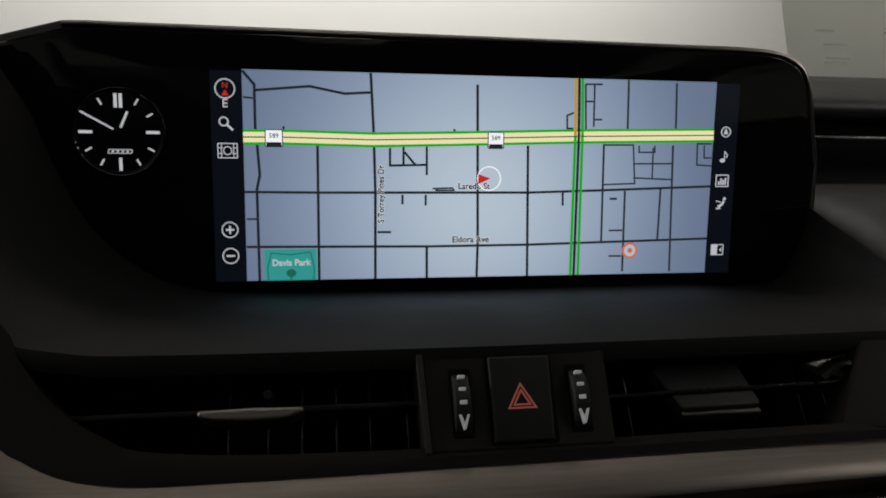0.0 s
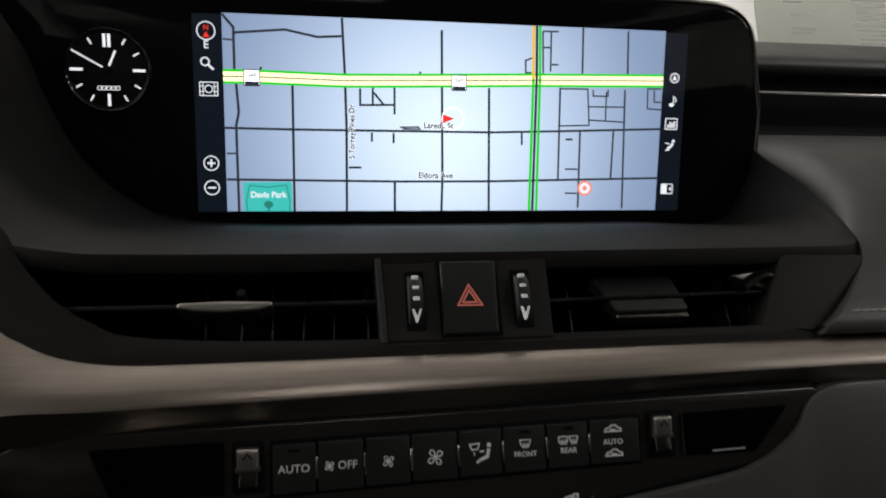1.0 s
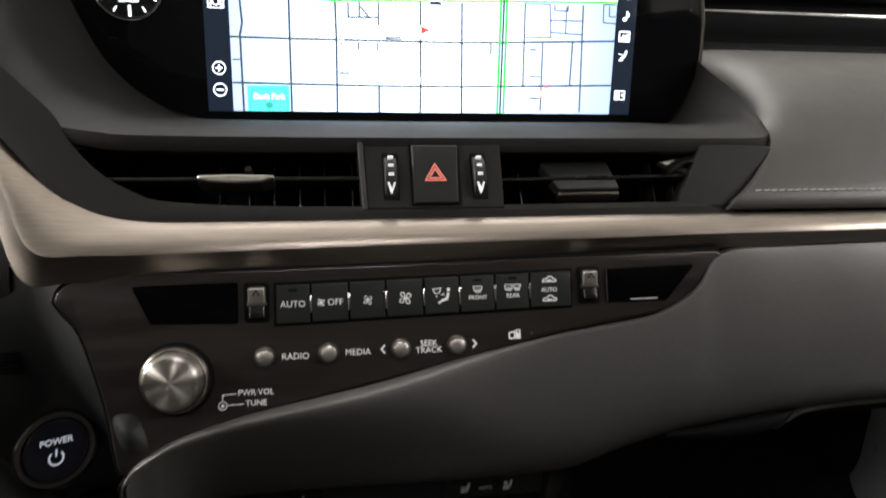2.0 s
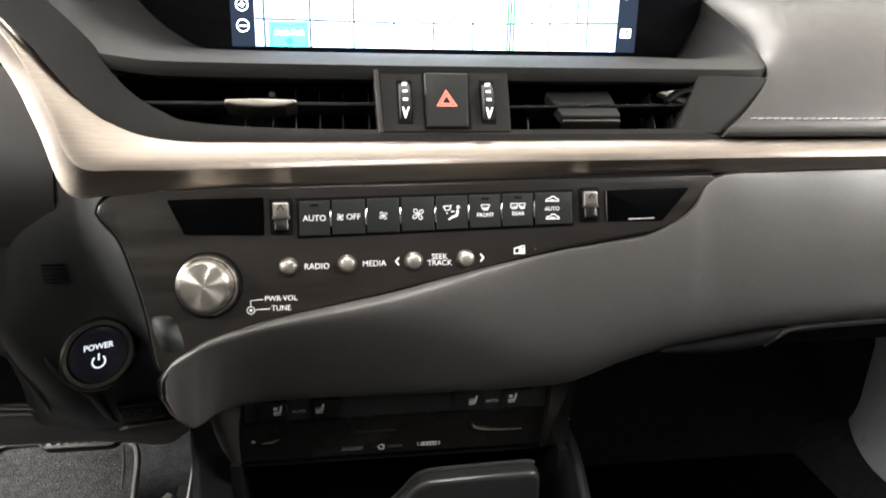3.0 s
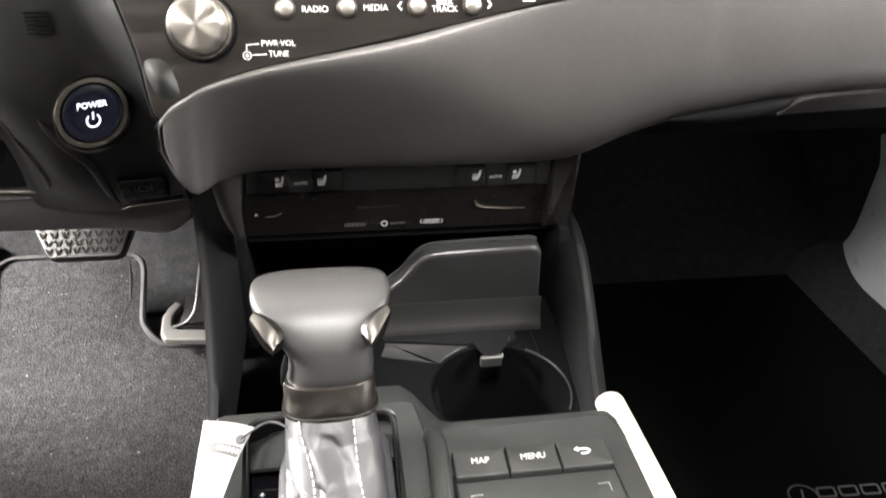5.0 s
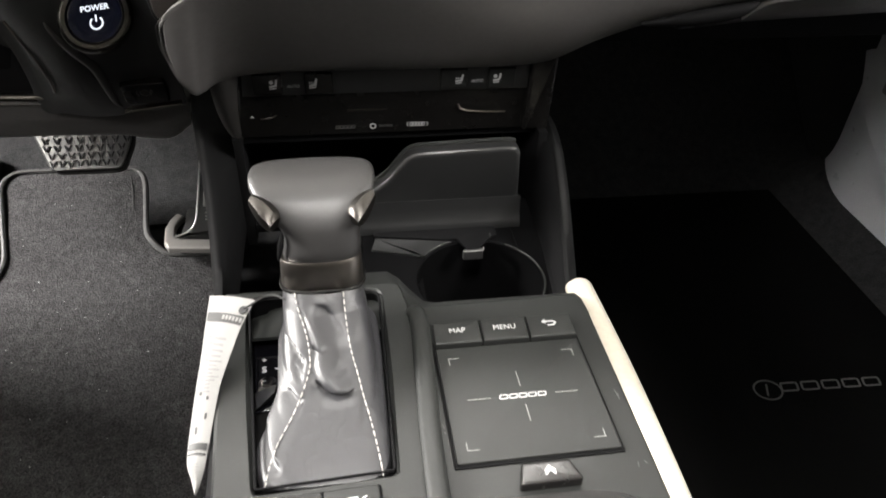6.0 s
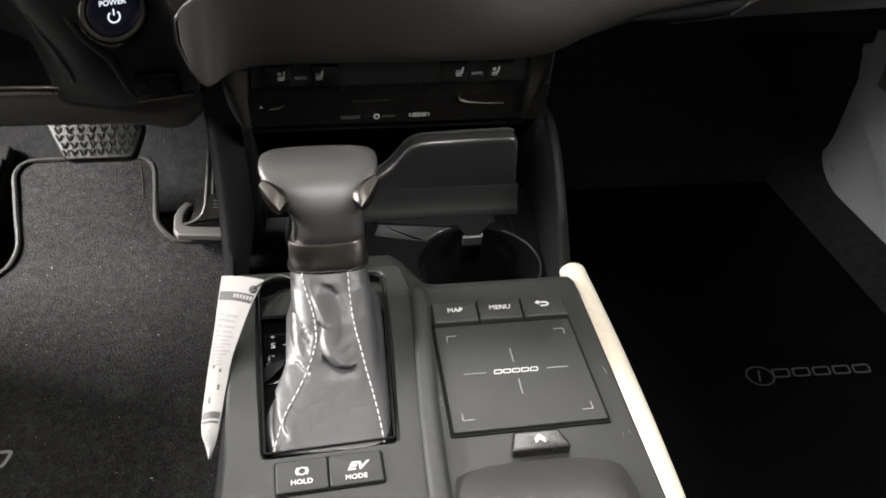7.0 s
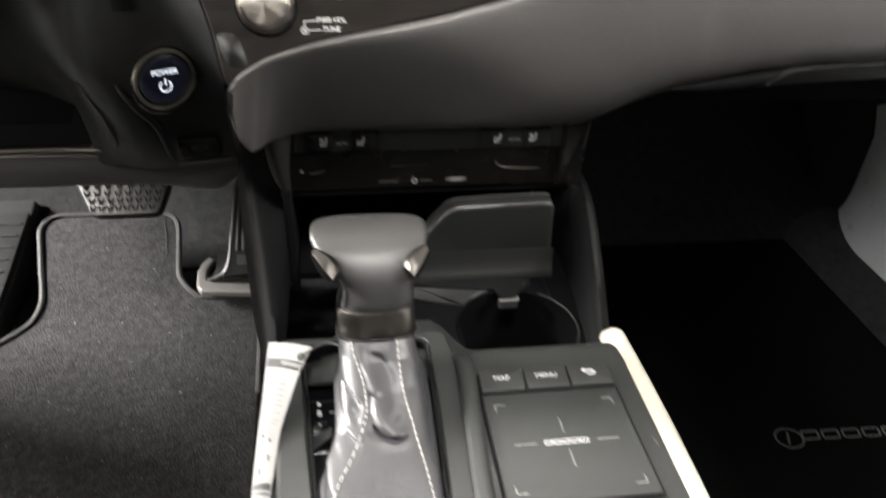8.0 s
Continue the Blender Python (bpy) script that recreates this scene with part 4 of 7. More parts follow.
ROADDARK = lit("map_road", (0.07, 0.09, 0.12), 2.56)
ROADFINE = lit("map_lane", (0.10, 0.12, 0.16), 3.2)
HWY = lit("map_highway", (0.95, 0.9, 0.5), 11.52)
FLOW = lit("map_traffic_green", (0.02, 0.62, 0.03), 8)
AMBER = lit("map_traffic_amber", (0.85, 0.5, 0.03), 8)
PARKC = lit("map_park", (0.05, 0.5, 0.45), 8)
PARKDARK = lit("map_park_line", (0.02, 0.2, 0.15), 8)
MAPRED = lit("map_red", (0.85, 0.04, 0.03), 8)
ROSE = lit("map_rose", (0.9, 0.25, 0.18), 8)
mapland = part("map", plate([(0, 0), (0.256, 0), (0.2565, 0.1073), (0, 0.1073)], M, 0.0003, 0.0005, 0.00005), MAPLAND, display, "pale blue street map")


def roads(lines, w, mat, d, name="street"):
    for ln in lines:
        part(name, stroke([(min(max(a, 0), 256.3) / 1000, min(max(b, 0), 107.2) / 1000) for a, b in ln], w, M, d, 0.00006), mat, mapland)


roads([[(0.2, 106.7), (6, 99.9), (6, 76.1)], [(6.7, 70.5), (7.7, 54.7), (6.1, 47.5), (6.4, 0)], [(36.9, 70), (36.9, 0)], [(64.3, 107.1), (65.7, 77), (66.5, 46.1), (66.4, 0)], [(120.4, 102.7), (121.9, 18.5), (121.6, 0)], [(148.7, 71.2), (150.1, 0)], [(94, 16.4), (94.1, 0)]], 0.0014, ROADDARK, 0.00056)
roads([[(0, 46.1), (37.5, 45.8), (149.8, 45.9), (191.8, 47.2), (257, 49.5)], [(0.3, 17.8), (95.5, 17), (149.6, 17.3), (256.2, 19.7)], [(5.9, 97.1), (33.3, 99.7), (51, 96.4), (64, 97.3)]], 0.0013, ROADDARK, 0.00062)
roads([[(204.5, 107.2), (205.1, 79.9)], [(232.6, 106.2), (233.5, 80.3)], [(232.3, 72.2), (234, 1)], [(191.7, 72.6), (192.4, 18.4)], [(205.1, 46.9), (205.6, 1.5)], [(226.2, 47.9), (225.8, 19)]], 0.0012, ROADFINE, 0.00064)
roads([[(74.2, 69.2), (74.2, 60), (93.7, 60.5)], [(81.3, 69.9), (81.3, 60.7)], [(81.9, 67), (87.6, 60.4)], [(93.6, 70), (93.7, 55.1)], [(80.8, 44.7), (80.8, 39.6)], [(93.2, 44.7), (93.2, 39)], [(169, 46.2), (169.3, 38.8)], [(67.6, 24.9), (74.8, 24.9)], [(108.3, 79.4), (108.3, 77.3)], [(20, 79.4), (20, 76.6)], [(196.3, 42.5), (200.6, 42.5)]], 0.0012, ROADDARK, 0.00068, "side_street")
roads([[(180, 104.3), (181, 80.1)], [(185.1, 104.4), (185.4, 81.7)], [(180, 104.3), (189.6, 104.5)], [(180.4, 95.2), (184.9, 95.3)], [(185.3, 85.6), (190.1, 85.7)], [(173.9, 89.1), (170.1, 87.5), (170.4, 80.6), (173.9, 80.6)], [(196.5, 24.8), (204.5, 24.8)], [(197.1, 10.4), (204.5, 10.3)], [(0.7, 32.2), (6.6, 32.2)], [(0.4, 93.6), (5.9, 93.2)]], 0.0010, ROADFINE, 0.0007, "side_street")
roads([[(191.7, 72), (208.8, 72.2), (210.6, 51), (192, 50.3)], [(210, 61.9), (232.2, 62.1)], [(209.7, 54.1), (233.4, 53.2)], [(220.6, 70.8), (220.8, 53.8)], [(212.2, 71.9), (212.4, 68.2), (221.7, 68.3), (221.5, 72)], [(255.4, 73.4), (246.8, 73.3), (247.2, 61.5), (256.2, 61)], [(251, 72.4), (251.4, 65.5), (255.9, 65.5)], [(96.8, 48), (107.5, 48.3), (108.4, 47.1), (98.3, 47.1)]], 0.0009, ROADFINE, 0.00072, "side_street")
park = part("park", blob([(0.0091, 0), (0.0357, 0), (0.0356, 0.0165), (0.0091, 0.0162)], M, 0.00074, 0.00005), PARKC, mapland, "teal park area")
part("path", stroke([(0.011, 0), (0.0105, 0.006), (0.0125, 0.0145), (0.0225, 0.0135), (0.0325, 0.0148), (0.0345, 0.006), (0.034, 0)], 0.0005, M, 0.0008), PARKDARK, park)
bm = blob(circle(0.0021, 0.0226, 0.0038, 10, 1.25), M, 0.0008)
blob(rect(0.0009, 0.003, 0, 0.0226, 0.0012), M, 0.0008, bm=bm)
part("tree_sign", bm, PARKDARK, park)
NS1, NS2 = [(174.3, 107.2), (175.1, 77), (174.9, 0)], [(178.2, 107.2), (179.1, 77.1), (179.3, 0)]
roads([NS1[1:], NS2], 0.0016, FLOW, 0.00084, "traffic_line")
roads([NS1[:2]], 0.0016, AMBER, 0.00084, "traffic_line")
roads([[(a + 2.0, b) for a, b in NS1]], 0.0015, ROADDARK, 0.00083, "main_road")
HW = [(0, 73.8), (19.4, 74), (65.4, 73.2), (107.2, 74.3), (175.3, 76.4), (256.4, 78.1)]
roads([HW], 0.0078, FLOW, 0.00078, "traffic_line")
roads([HW], 0.0052, HWY, 0.0008, "highway")
roads([HW], 0.0006, ROADFINE, 0.00086, "highway_middle")
for bx, by in ((0.0151, 0.0734), (0.1308, 0.0737)):
    sh = part("road_shield", blob(rect(0.0085, 0.0085, 0.0008, bx, by), M, 0.0009), MAPWHITE, mapland, "white route shield")
    part("shield_edge", stroke(rect(0.0085, 0.0085, 0.0008, bx, by), 0.0005, M, 0.00098, closed=True), ROADDARK, sh)
    part("shield_foot", blob(rect(0.0075, 0.0022, 0.0003, bx, by - 0.0031), M, 0.00098), ROADDARK, sh)
    lettering("589", M, bx, by + 0.0012, 0.0024, ROADDARK, sh, 0.00099, 0.01)
INKDARK = lit("map_ink", (0.02, 0.025, 0.03), 3.2)
HALO = lit("map_halo", (0.9, 0.95, 1.0), 9.6)
for words, u, v, turn, squeeze in (("S Torrey Pines Dr", 0.0695, 0.045, 90, 0.88), ("Laredo St", 0.1192, 0.0492, 0, 0.95), ("Eldora Ave", 0.1178, 0.0205, 0, 0.98)):
    lettering(words, M, u, v, 0.0034, HALO, mapland, 0.00076, 0.075, turn, 0, squeeze, name="lettering_halo")
    lettering(words, M, u, v, 0.0034, INKDARK, mapland, 0.00092, 0.022, turn, 0, squeeze)
lettering("Davis Park", M, 0.0227, 0.0092, 0.0034, LINEGLOW, mapland, 0.00092, 0.03, 0, 0, 0.98)
part("place_ring", stroke(circle(0.0063, 0.1275, 0.0534, 28), 0.0006, M, 0.00094, closed=True), MAPWHITE, mapland)
part("place_arrow", blob([(0.1215, 0.0558), (0.1282, 0.0534), (0.1215, 0.0505)], M, 0.00096), MAPRED, mapland, "red arrow")
part("place_mark", blob(circle(0.0046, 0.2094, 0.0134, 24), M, 0.00088), ROSE, mapland)
part("place_mark", blob(circle(0.0034, 0.2094, 0.0134, 24), M, 0.00094), LINEGLOW, mapland)
part("place_mark", blob(circle(0.0014, 0.2094, 0.0134, 16), M, 0.001), ROSE, mapland)


def icon(name, bm, mat=None):
    return part(name, bm, mat or LINEGLOW, display)


D0 = 0.0004
icon("compass_icon", stroke(circle(0.0047, -0.0083, 0.0976, 28), 0.0006, M, D0, closed=True))
lettering("N", M, -0.0083, 0.0992, 0.0028, MAPRED, display, D0, 0.01)
icon("compass_needle", blob([(-0.0101, 0.0942), (-0.0065, 0.0942), (-0.0083, 0.0972)], M, D0), MAPRED)
lettering("E", M, -0.0085, 0.0902, 0.0042, LINEGLOW, display, D0, 0.01)
bm = stroke(circle(0.0021, -0.0093, 0.0814, 20), 0.0007, M, D0, closed=True)
stroke([(-0.0078, 0.0799), (-0.0049, 0.0772)], 0.0011, M, D0, bm=bm)
icon("search_icon", bm)
bm = stroke(rect(0.0094, 0.0072, 0.0002, -0.0078, 0.0669), 0.0005, M, D0, closed=True)
for a in (-0.0108, -0.0048):
    stroke([(a, 0.0633), (a, 0.0705)], 0.0004, M, D0, bm=bm)
for b in (0.0655, 0.0683):
    stroke([(-0.0125, b), (-0.0101, b)], 0.0004, M, D0, bm=bm)
    stroke([(-0.0055, b), (-0.0031, b)], 0.0004, M, D0, bm=bm)
stroke(circle(0.002, -0.0078, 0.0669, 16), 0.0005, M, D0, closed=True, bm=bm)
icon("map_icon", bm)
for yy, plus in ((0.0267, True), (0.0132, False)):
    bm = stroke(circle(0.0039, -0.0078, yy, 24), 0.0006, M, D0, closed=True)
    stroke([(-0.0099, yy), (-0.0057, yy)], 0.0009, M, D0, bm=bm)
    if plus:
        stroke([(-0.0078, yy - 0.0021), (-0.0078, yy + 0.0021)], 0.0009, M, D0, bm=bm)
    icon("zoom_icon", bm)
bm = stroke(circle(0.0027, 0.2639, 0.0801, 20), 0.0006, M, D0, closed=True)
blob([(0.2625, 0.0788), (0.2653, 0.0788), (0.2639, 0.0822)], M, D0, bm=bm)
icon("navigation_icon", bm)
bm = blob(circle(0.0012, 0.2628, 0.0641, 12, 1.3), M, D0)
stroke([(0.2640, 0.0642), (0.2640, 0.0692), (0.2656, 0.0672), (0.2652, 0.0655)], 0.0006, M, D0, bm=bm)
icon("music_icon", bm)
bm = stroke(rect(0.0074, 0.0064, 0.0004, 0.2634, 0.0527), 0.0006, M, D0, closed=True)
for k, hh in enumerate((0.002, 0.0036, 0.0028, 0.004)):
    blob(rect(0.0009, hh, 0, 0.2614 + 0.00135 * k, 0.0504 + hh / 2), M, D0, bm=bm)
icon("status_icon", bm)
bm = blob(circle(0.0009, 0.2655, 0.0424, 12), M, D0)
stroke([(0.2652, 0.0412), (0.2642, 0.0392), (0.2618, 0.0378)], 0.0014, M, D0, bm=bm)
stroke([(0.2604, 0.0412), (0.2632, 0.0406)], 0.0006, M, D0, bm=bm)
stroke([(0.2606, 0.0368), (0.2634, 0.0371)], 0.0008, M, D0, bm=bm)
icon("climate_icon", bm)
bm = blob(rect(0.0036, 0.0056, 0.0002, 0.2612, 0.0131), M, D0)
stroke(rect(0.0072, 0.0058, 0.0003, 0.2630, 0.0131), 0.0005, M, D0, closed=True, bm=bm)
blob([(0.2642, 0.0131), (0.2656, 0.0119), (0.2656, 0.0143)], M, D0, bm=bm)
icon("screen_icon", bm)

# analogue clock at the glass's end
C = S.shifted(-0.1712, 0.0318)
clock = thing("dash_clock", C.at(0, -0.02), "round black analogue dash clock with white markers", "clock")
part("dial", lathe([(0.0, 0.0006), (0.0185, 0.0006), (0.0207, 0.0012), (0.0213, 0.0004), (0.0213, 0.0)], C, 48), PIANO, clock)
part("glass_ring", lathe([(0.0203, 0.0008), (0.0212, 0.0016), (0.0219, 0.0008), (0.0219, 0.0)], C, 56), GLOSS, clock)
for k in range(12):
    a = radians(90 - 30 * k)
    r0, r1, w = (0.0125, 0.0188, 0.0014) if k in (3, 6, 9) else (0.0152, 0.0186, 0.0008)
    if k == 2:
        r0, r1 = 0.0150, 0.0184
    if k == 0:
        bm = stroke([(-0.0012, 0.0118), (-0.0012, 0.0186)], 0.0015, C, 0.0014)
        stroke([(0.0012, 0.0118), (0.0012, 0.0186)], 0.0015, C, 0.0014, bm=bm)
    elif k == 10:
        continue
    else:
        bm = stroke([(r0 * math.cos(a), r0 * math.sin(a)), (r1 * math.cos(a), r1 * math.sin(a))], w, C, 0.0014)
    part("hour_mark", bm, CLOCKGLOW, clock)
part("minute_pointer", stroke([(-0.0025, 0.0014), (-0.0174, 0.0098)], 0.0008, C, 0.002), CLOCKGLOW, clock, "white minute pointer")
part("hour_pointer", stroke([(0.0008, 0.0022), (0.0042, 0.0100)], 0.0010, C, 0.0018), CLOCKGLOW, clock, "white hour pointer")
part("hub", lathe([(0.0, 0.0032), (0.0012, 0.0030), (0.0016, 0.001)], C, 16), PIANO, clock)
wordmark(C, 0.0, -0.0094, 0.0115, 0.0018, CLOCKGLOW, clock, 0.0014)

# ---- climate and radio control panel ----
FACE = spline([(-0.1795, 0.0285), (-0.1782, 0.0325), (-0.1740, 0.0364), (-0.165, 0.0388), (-0.144, 0.040)], 4) + [Vector((0.0, 0.042)), Vector((0.149, 0.0448))] + \
    spline([(0.1515, 0.0425), (0.145, 0.034), (0.136, 0.0255), (0.1265, 0.0185), (0.113, 0.0135), (0.085, 0.0092), (0.058, 0.0048)], 4) + \
    spline([(-0.034, -0.0155), (-0.092, -0.0272), (-0.118, -0.0342), (-0.137, -0.0435), (-0.1475, -0.052), (-0.152, -0.0505), (-0.1545, -0.04), (-0.158, -0.02), (-0.168, 0.012), (-0.177, 0.0245)], 4)
FACE = [p.to_2d() for p in FACE]
panel = thing("control_panel", B.at(0, 0), "dark climate and radio panel with silver controls", "control panel")
part("gap", plate(inset(FACE, -0.0016), B, -0.012, -0.0016, 0.0004), BLACK, panel)
part("face", plate(FACE, B, -0.008, 0.0, 0.0012, 4), PANEL, panel, "dark bronze panel face")


rows = []
for i in range(17):
    a = -1 + i / 8
    rows.append([B.at(-0.1470 + 0.0075 * a - 0.0035 * b, -0.0335 + 0.0115 * b, -0.0007 + 0.0042 * max(0.0, 1 - a * a) ** 1.4 * max(0.0, 1 - b * b) ** 1.4) for b in [-1 + j / 8 for j in range(17)]])
part("lobe", sheet(rows, 0.0), CONSOLE, panel, "smooth grey bulge at the panel's lower corner", smooth=80)


for pts in ([(-0.146, 0.0345), (-0.098, 0.0352), (-0.098, 0.0155), (-0.1375, 0.0165)], [(0.0855, 0.0365), (0.136, 0.0378), (0.119, 0.0192), (0.0865, 0.0192)]):
    part("readout", plate(fillet(pts, 0.0012), B, 0.0, 0.0006, 0.0003), READOUT, panel, "dark temperature read-out window")
part("readout_line", stroke([(0.0862, 0.0365), (0.0864, 0.0192)], 0.0007, B, 0.0007), CHROME, panel)
# reflection on the glossy window, painted as a pale bar
part("readout_line", stroke([(0.099, 0.0205), (0.114, 0.0208)], 0.0006, B, 0.0007), PRINT, panel)
for xa, ya in ((-0.0893, 0.0252), (0.0765, 0.0287)):
    q = B.shifted(xa, ya, 0, 0.6)
    tog = part("temperature_toggle", plate(rect(0.0118, 0.0190, 0.0016), q, 0.0, 0.0008, 0.0004), BLACK, panel, "chrome temperature rocker")
    part("rocker_top", plate(rect(0.0082, 0.0080, 0.0012, 0.0, 0.0036), Plane(q.at(0, 0, 0.0), q.u, q.v + q.n * 0.12), 0.0, 0.0034, 0.0012), SILVER, tog)
    part("rocker_foot", plate(rect(0.0074, 0.0066, 0.0008, 0.0, -0.0046), Plane(q.at(0, 0, 0.0), q.u, q.v - q.n * 0.2), -0.001, 0.0022, 0.001), PIANO, tog)
    part("rocker_waist", plate(rect(0.0092, 0.0018, 0.0006, 0.0, -0.0006), q, 0.0, 0.0030, 0.0004), SATIN, tog)
    part("arrow", stroke([(-0.0016, 0.0034), (0.0, 0.0056), (0.0016, 0.0034)], 0.0007, q, 0.0046), INK, tog)

xs = [-0.0808, -0.0640, -0.0458, -0.0278, -0.0092, 0.0088, 0.0268, 0.0448, 0.0668]
BTN = []
for i in range(8):
    x0, x1 = xs[i] + 0.0006, xs[i + 1] - 0.0006
    ym = 0.0255 + 0.024 * (x0 + x1) / 2
    h = 0.0182 - 0.004 * (i / 7) * 0.2
    pts = [(x0, ym - h / 2), (x1, ym - h / 2 + 0.0003), (x1, ym + h / 2 + 0.0003), (x0, ym + h / 2)]
    btn = part("climate_button", plate(fillet(pts, 0.0006, 2), B, 0.0, 0.0022, 0.0006), CONSOLE, panel)
    BTN.append((btn, (x0 + x1) / 2, ym))
    if i < 7:
        part("divider", plate(rect(0.0010, 0.0085, 0.0003, x1 + 0.0006, ym, 1), B, 0.0, 0.0028, 0.0003), CHROME, panel)
part("button_bed", plate([(-0.0815, 0.0135), (0.0675, 0.0172), (0.0675, 0.0376), (-0.0815, 0.0345)], B, 0, 0.0004, 0.0002), BLACK, panel)
D1 = 0.0023
lettering("AUTO", B, BTN[0][1], BTN[0][2], 0.0031, LITPRINT, BTN[0][0], D1, 0.004)
lettering("OFF", B, BTN[1][1] + 0.0025, BTN[1][2], 0.0031, LITPRINT, BTN[1][0], D1, 0.004)


def fan(c, r, w, parent, blades=4):
    bm = bmesh.new()
    for k in range(blades):
        a = radians(360 / blades * k + 20)
        ux, uy = math.cos(a), math.sin(a)
        leaf = [(0.12, 0.0), (0.45, 0.42), (0.82, 0.48), (1.0, 0.2), (0.85, -0.06), (0.5, -0.1)]
        stroke([(c[0] + r * (p * ux - q_ * uy), c[1] + r * (p * uy + q_ * ux)) for p, q_ in leaf], w, B, D1, closed=True, bm=bm)
    return part("fan_symbol", bm, LITPRINT, parent)


fan((BTN[1][1] - 0.0043, BTN[1][2]), 0.0018, 0.00036, BTN[1][0])
fan((BTN[2][1], BTN[2][2]), 0.0022, 0.00036, BTN[2][0])
fan((BTN[3][1], BTN[3][2]), 0.0032, 0.00045, BTN[3][0])
c = BTN[4]
q = B.shifted(c[1], c[2])
bm = blob(circle(0.0009, 0.0032, 0.0030, 12), q, D1)
stroke([(0.0031, 0.0016), (0.0024, -0.0014), (-0.0002, -0.0024)], 0.0013, q, D1, bm=bm)
stroke([(-0.0002, -0.0024), (-0.0020, -0.0036)], 0.0009, q, D1, bm=bm)
stroke([(-0.0046, 0.0034), (-0.0006, 0.0038), (-0.0014, 0.0016), (-0.0036, 0.0013)], 0.0005, q, D1, closed=True, bm=bm)
stroke([(-0.0030, 0.0004), (-0.0026, -0.0006)], 0.0005, q, D1, bm=bm)
stroke([(-0.0006, 0.0006), (0.0012, 0.0008)], 0.0007, q, D1, bm=bm)
part("airflow_symbol", bm, LITPRINT, c[0])
for i in (5, 6):
    c = BTN[i]
    for k in range(1 if i == 5 else 2):
        ox = 0 if i == 5 else (-0.0022 + 0.0044 * k)
        low, high = (0.0014, 0.0024) if i == 5 else ((0.0018, 0.0018) if k == 0 else (0.0010, 0.0020))
        bm = stroke(fillet([(c[1] + ox - low, c[2] + 0.0012), (c[1] + ox - high, c[2] + 0.0036), (c[1] + ox + high, c[2] + 0.0036), (c[1] + ox + low, c[2] + 0.0012)], 0.0004, 2), 0.00045, B, D1, closed=True)
        for m_ in (-0.0009, 0.0, 0.0009):
            stroke([(c[1] + ox + m_, c[2] + 0.0004), (c[1] + ox + m_ + 0.0003, c[2] + 0.0014), (c[1] + ox + m_, c[2] + 0.0024)], 0.0004, B, D1, bm=bm)
        part("defrost_symbol", bm, LITPRINT, c[0])
    lettering("FRONT" if i == 5 else "REAR", B, c[1], c[2] - 0.0019, 0.0021, LITPRINT, c[0], D1, 0.012)
c = BTN[7]
lettering("AUTO", B, c[1] - 0.001, c[2] - 0.0001, 0.0022, LITPRINT, c[0], D1, 0.012)
for oy in (0.0047, -0.0049):
    q = B.shifted(c[1] - 0.001, c[2] + oy)
    bm = stroke([(-0.0034, -0.0006), (-0.0028, 0.0006), (-0.0012, 0.0008), (-0.0004, 0.0018), (0.0014, 0.0018), (0.0022, 0.0008), (0.0036, 0.0004), (0.0036, -0.0006)], 0.0006, q, D1, closed=True)
    stroke([(-0.001, 0.0), (0.0012, 0.0)], 0.0006, q, D1, bm=bm)
    part("car_symbol", bm, LITPRINT, c[0])
for i in (0, 5, 6):
    part("indicator", blob(rect(0.0042, 0.0011, 0.0003, BTN[i][1], BTN[i][2] + 0.0068), B, D1), BLACK, BTN[i][0])

for xa in (-0.0862, -0.0562, -0.0212, 0.0068):
    q = B.shifted(xa, -0.001 + 0.018 * (xa + 0.0862))
    rb = part("round_button", lathe([(0.0, 0.0034), (0.0026, 0.0033), (0.0035, 0.0029), (0.0040, 0.0018), (0.0041, 0.0)], q, 32), SILVER, panel, "small round silver button")
    localise(rb, q)
    part("button_ring", lathe([(0.0041, 0.0), (0.0042, 0.0010), (0.0049, 0.0008), (0.0051, 0.0)], q, 32), GUNMETAL, panel)
lettering("RADIO", B, -0.0718, -0.0012, 0.0031, LITPRINT, panel, 0.0002, 0.004)
lettering("MEDIA", B, -0.0420, -0.0005, 0.0031, LITPRINT, panel, 0.0002, 0.004)
lettering("SEEK\nTRACK", B, -0.0072, 0.0006, 0.0030, LITPRINT, panel, 0.0002, 0.0042)
part("seek_mark", stroke([(-0.0289, 0.0024), (-0.0307, 0.0004), (-0.0289, -0.0016)], 0.0008, B, 0.0002), LITPRINT, panel)
part("seek_mark", stroke([(0.0149, 0.0032), (0.0167, 0.0012), (0.0149, -0.0008)], 0.0008, B, 0.0002), LITPRINT, panel)
q = B.shifted(0.0372, 0.0045)
bm = blob(rect(0.0026, 0.003, 0.0004, 0.0012, -0.0004), q, 0.0002)
stroke([(0.0003, 0.001), (0.0003, 0.0024), (0.0021, 0.0024), (0.0021, 0.001)], 0.0006, q, 0.0002, bm=bm)
stroke([(-0.0034, -0.0016), (-0.0034, 0.0012), (-0.0006, 0.0018), (-0.0006, -0.0014)], 0.0007, q, 0.0002, closed=True, bm=bm)
part("lock_symbol", bm, LITPRINT, panel)
part("lamp_dot", blob(circle(0.0006, 0.0455, 0.0052, 8), B, 0.0002), FAINT, panel)
lettering("PWR\u00b7VOL", B, -0.0905, -0.0172, 0.0028, LITPRINT, panel, 0.0002, 0.004)
lettering("TUNE", B, -0.0905, -0.0222, 0.0028, LITPRINT, panel, 0.0002, 0.004)
bm = stroke(circle(0.0019, -0.1058, -0.0228, 16), 0.0004, B, 0.0002, closed=True)
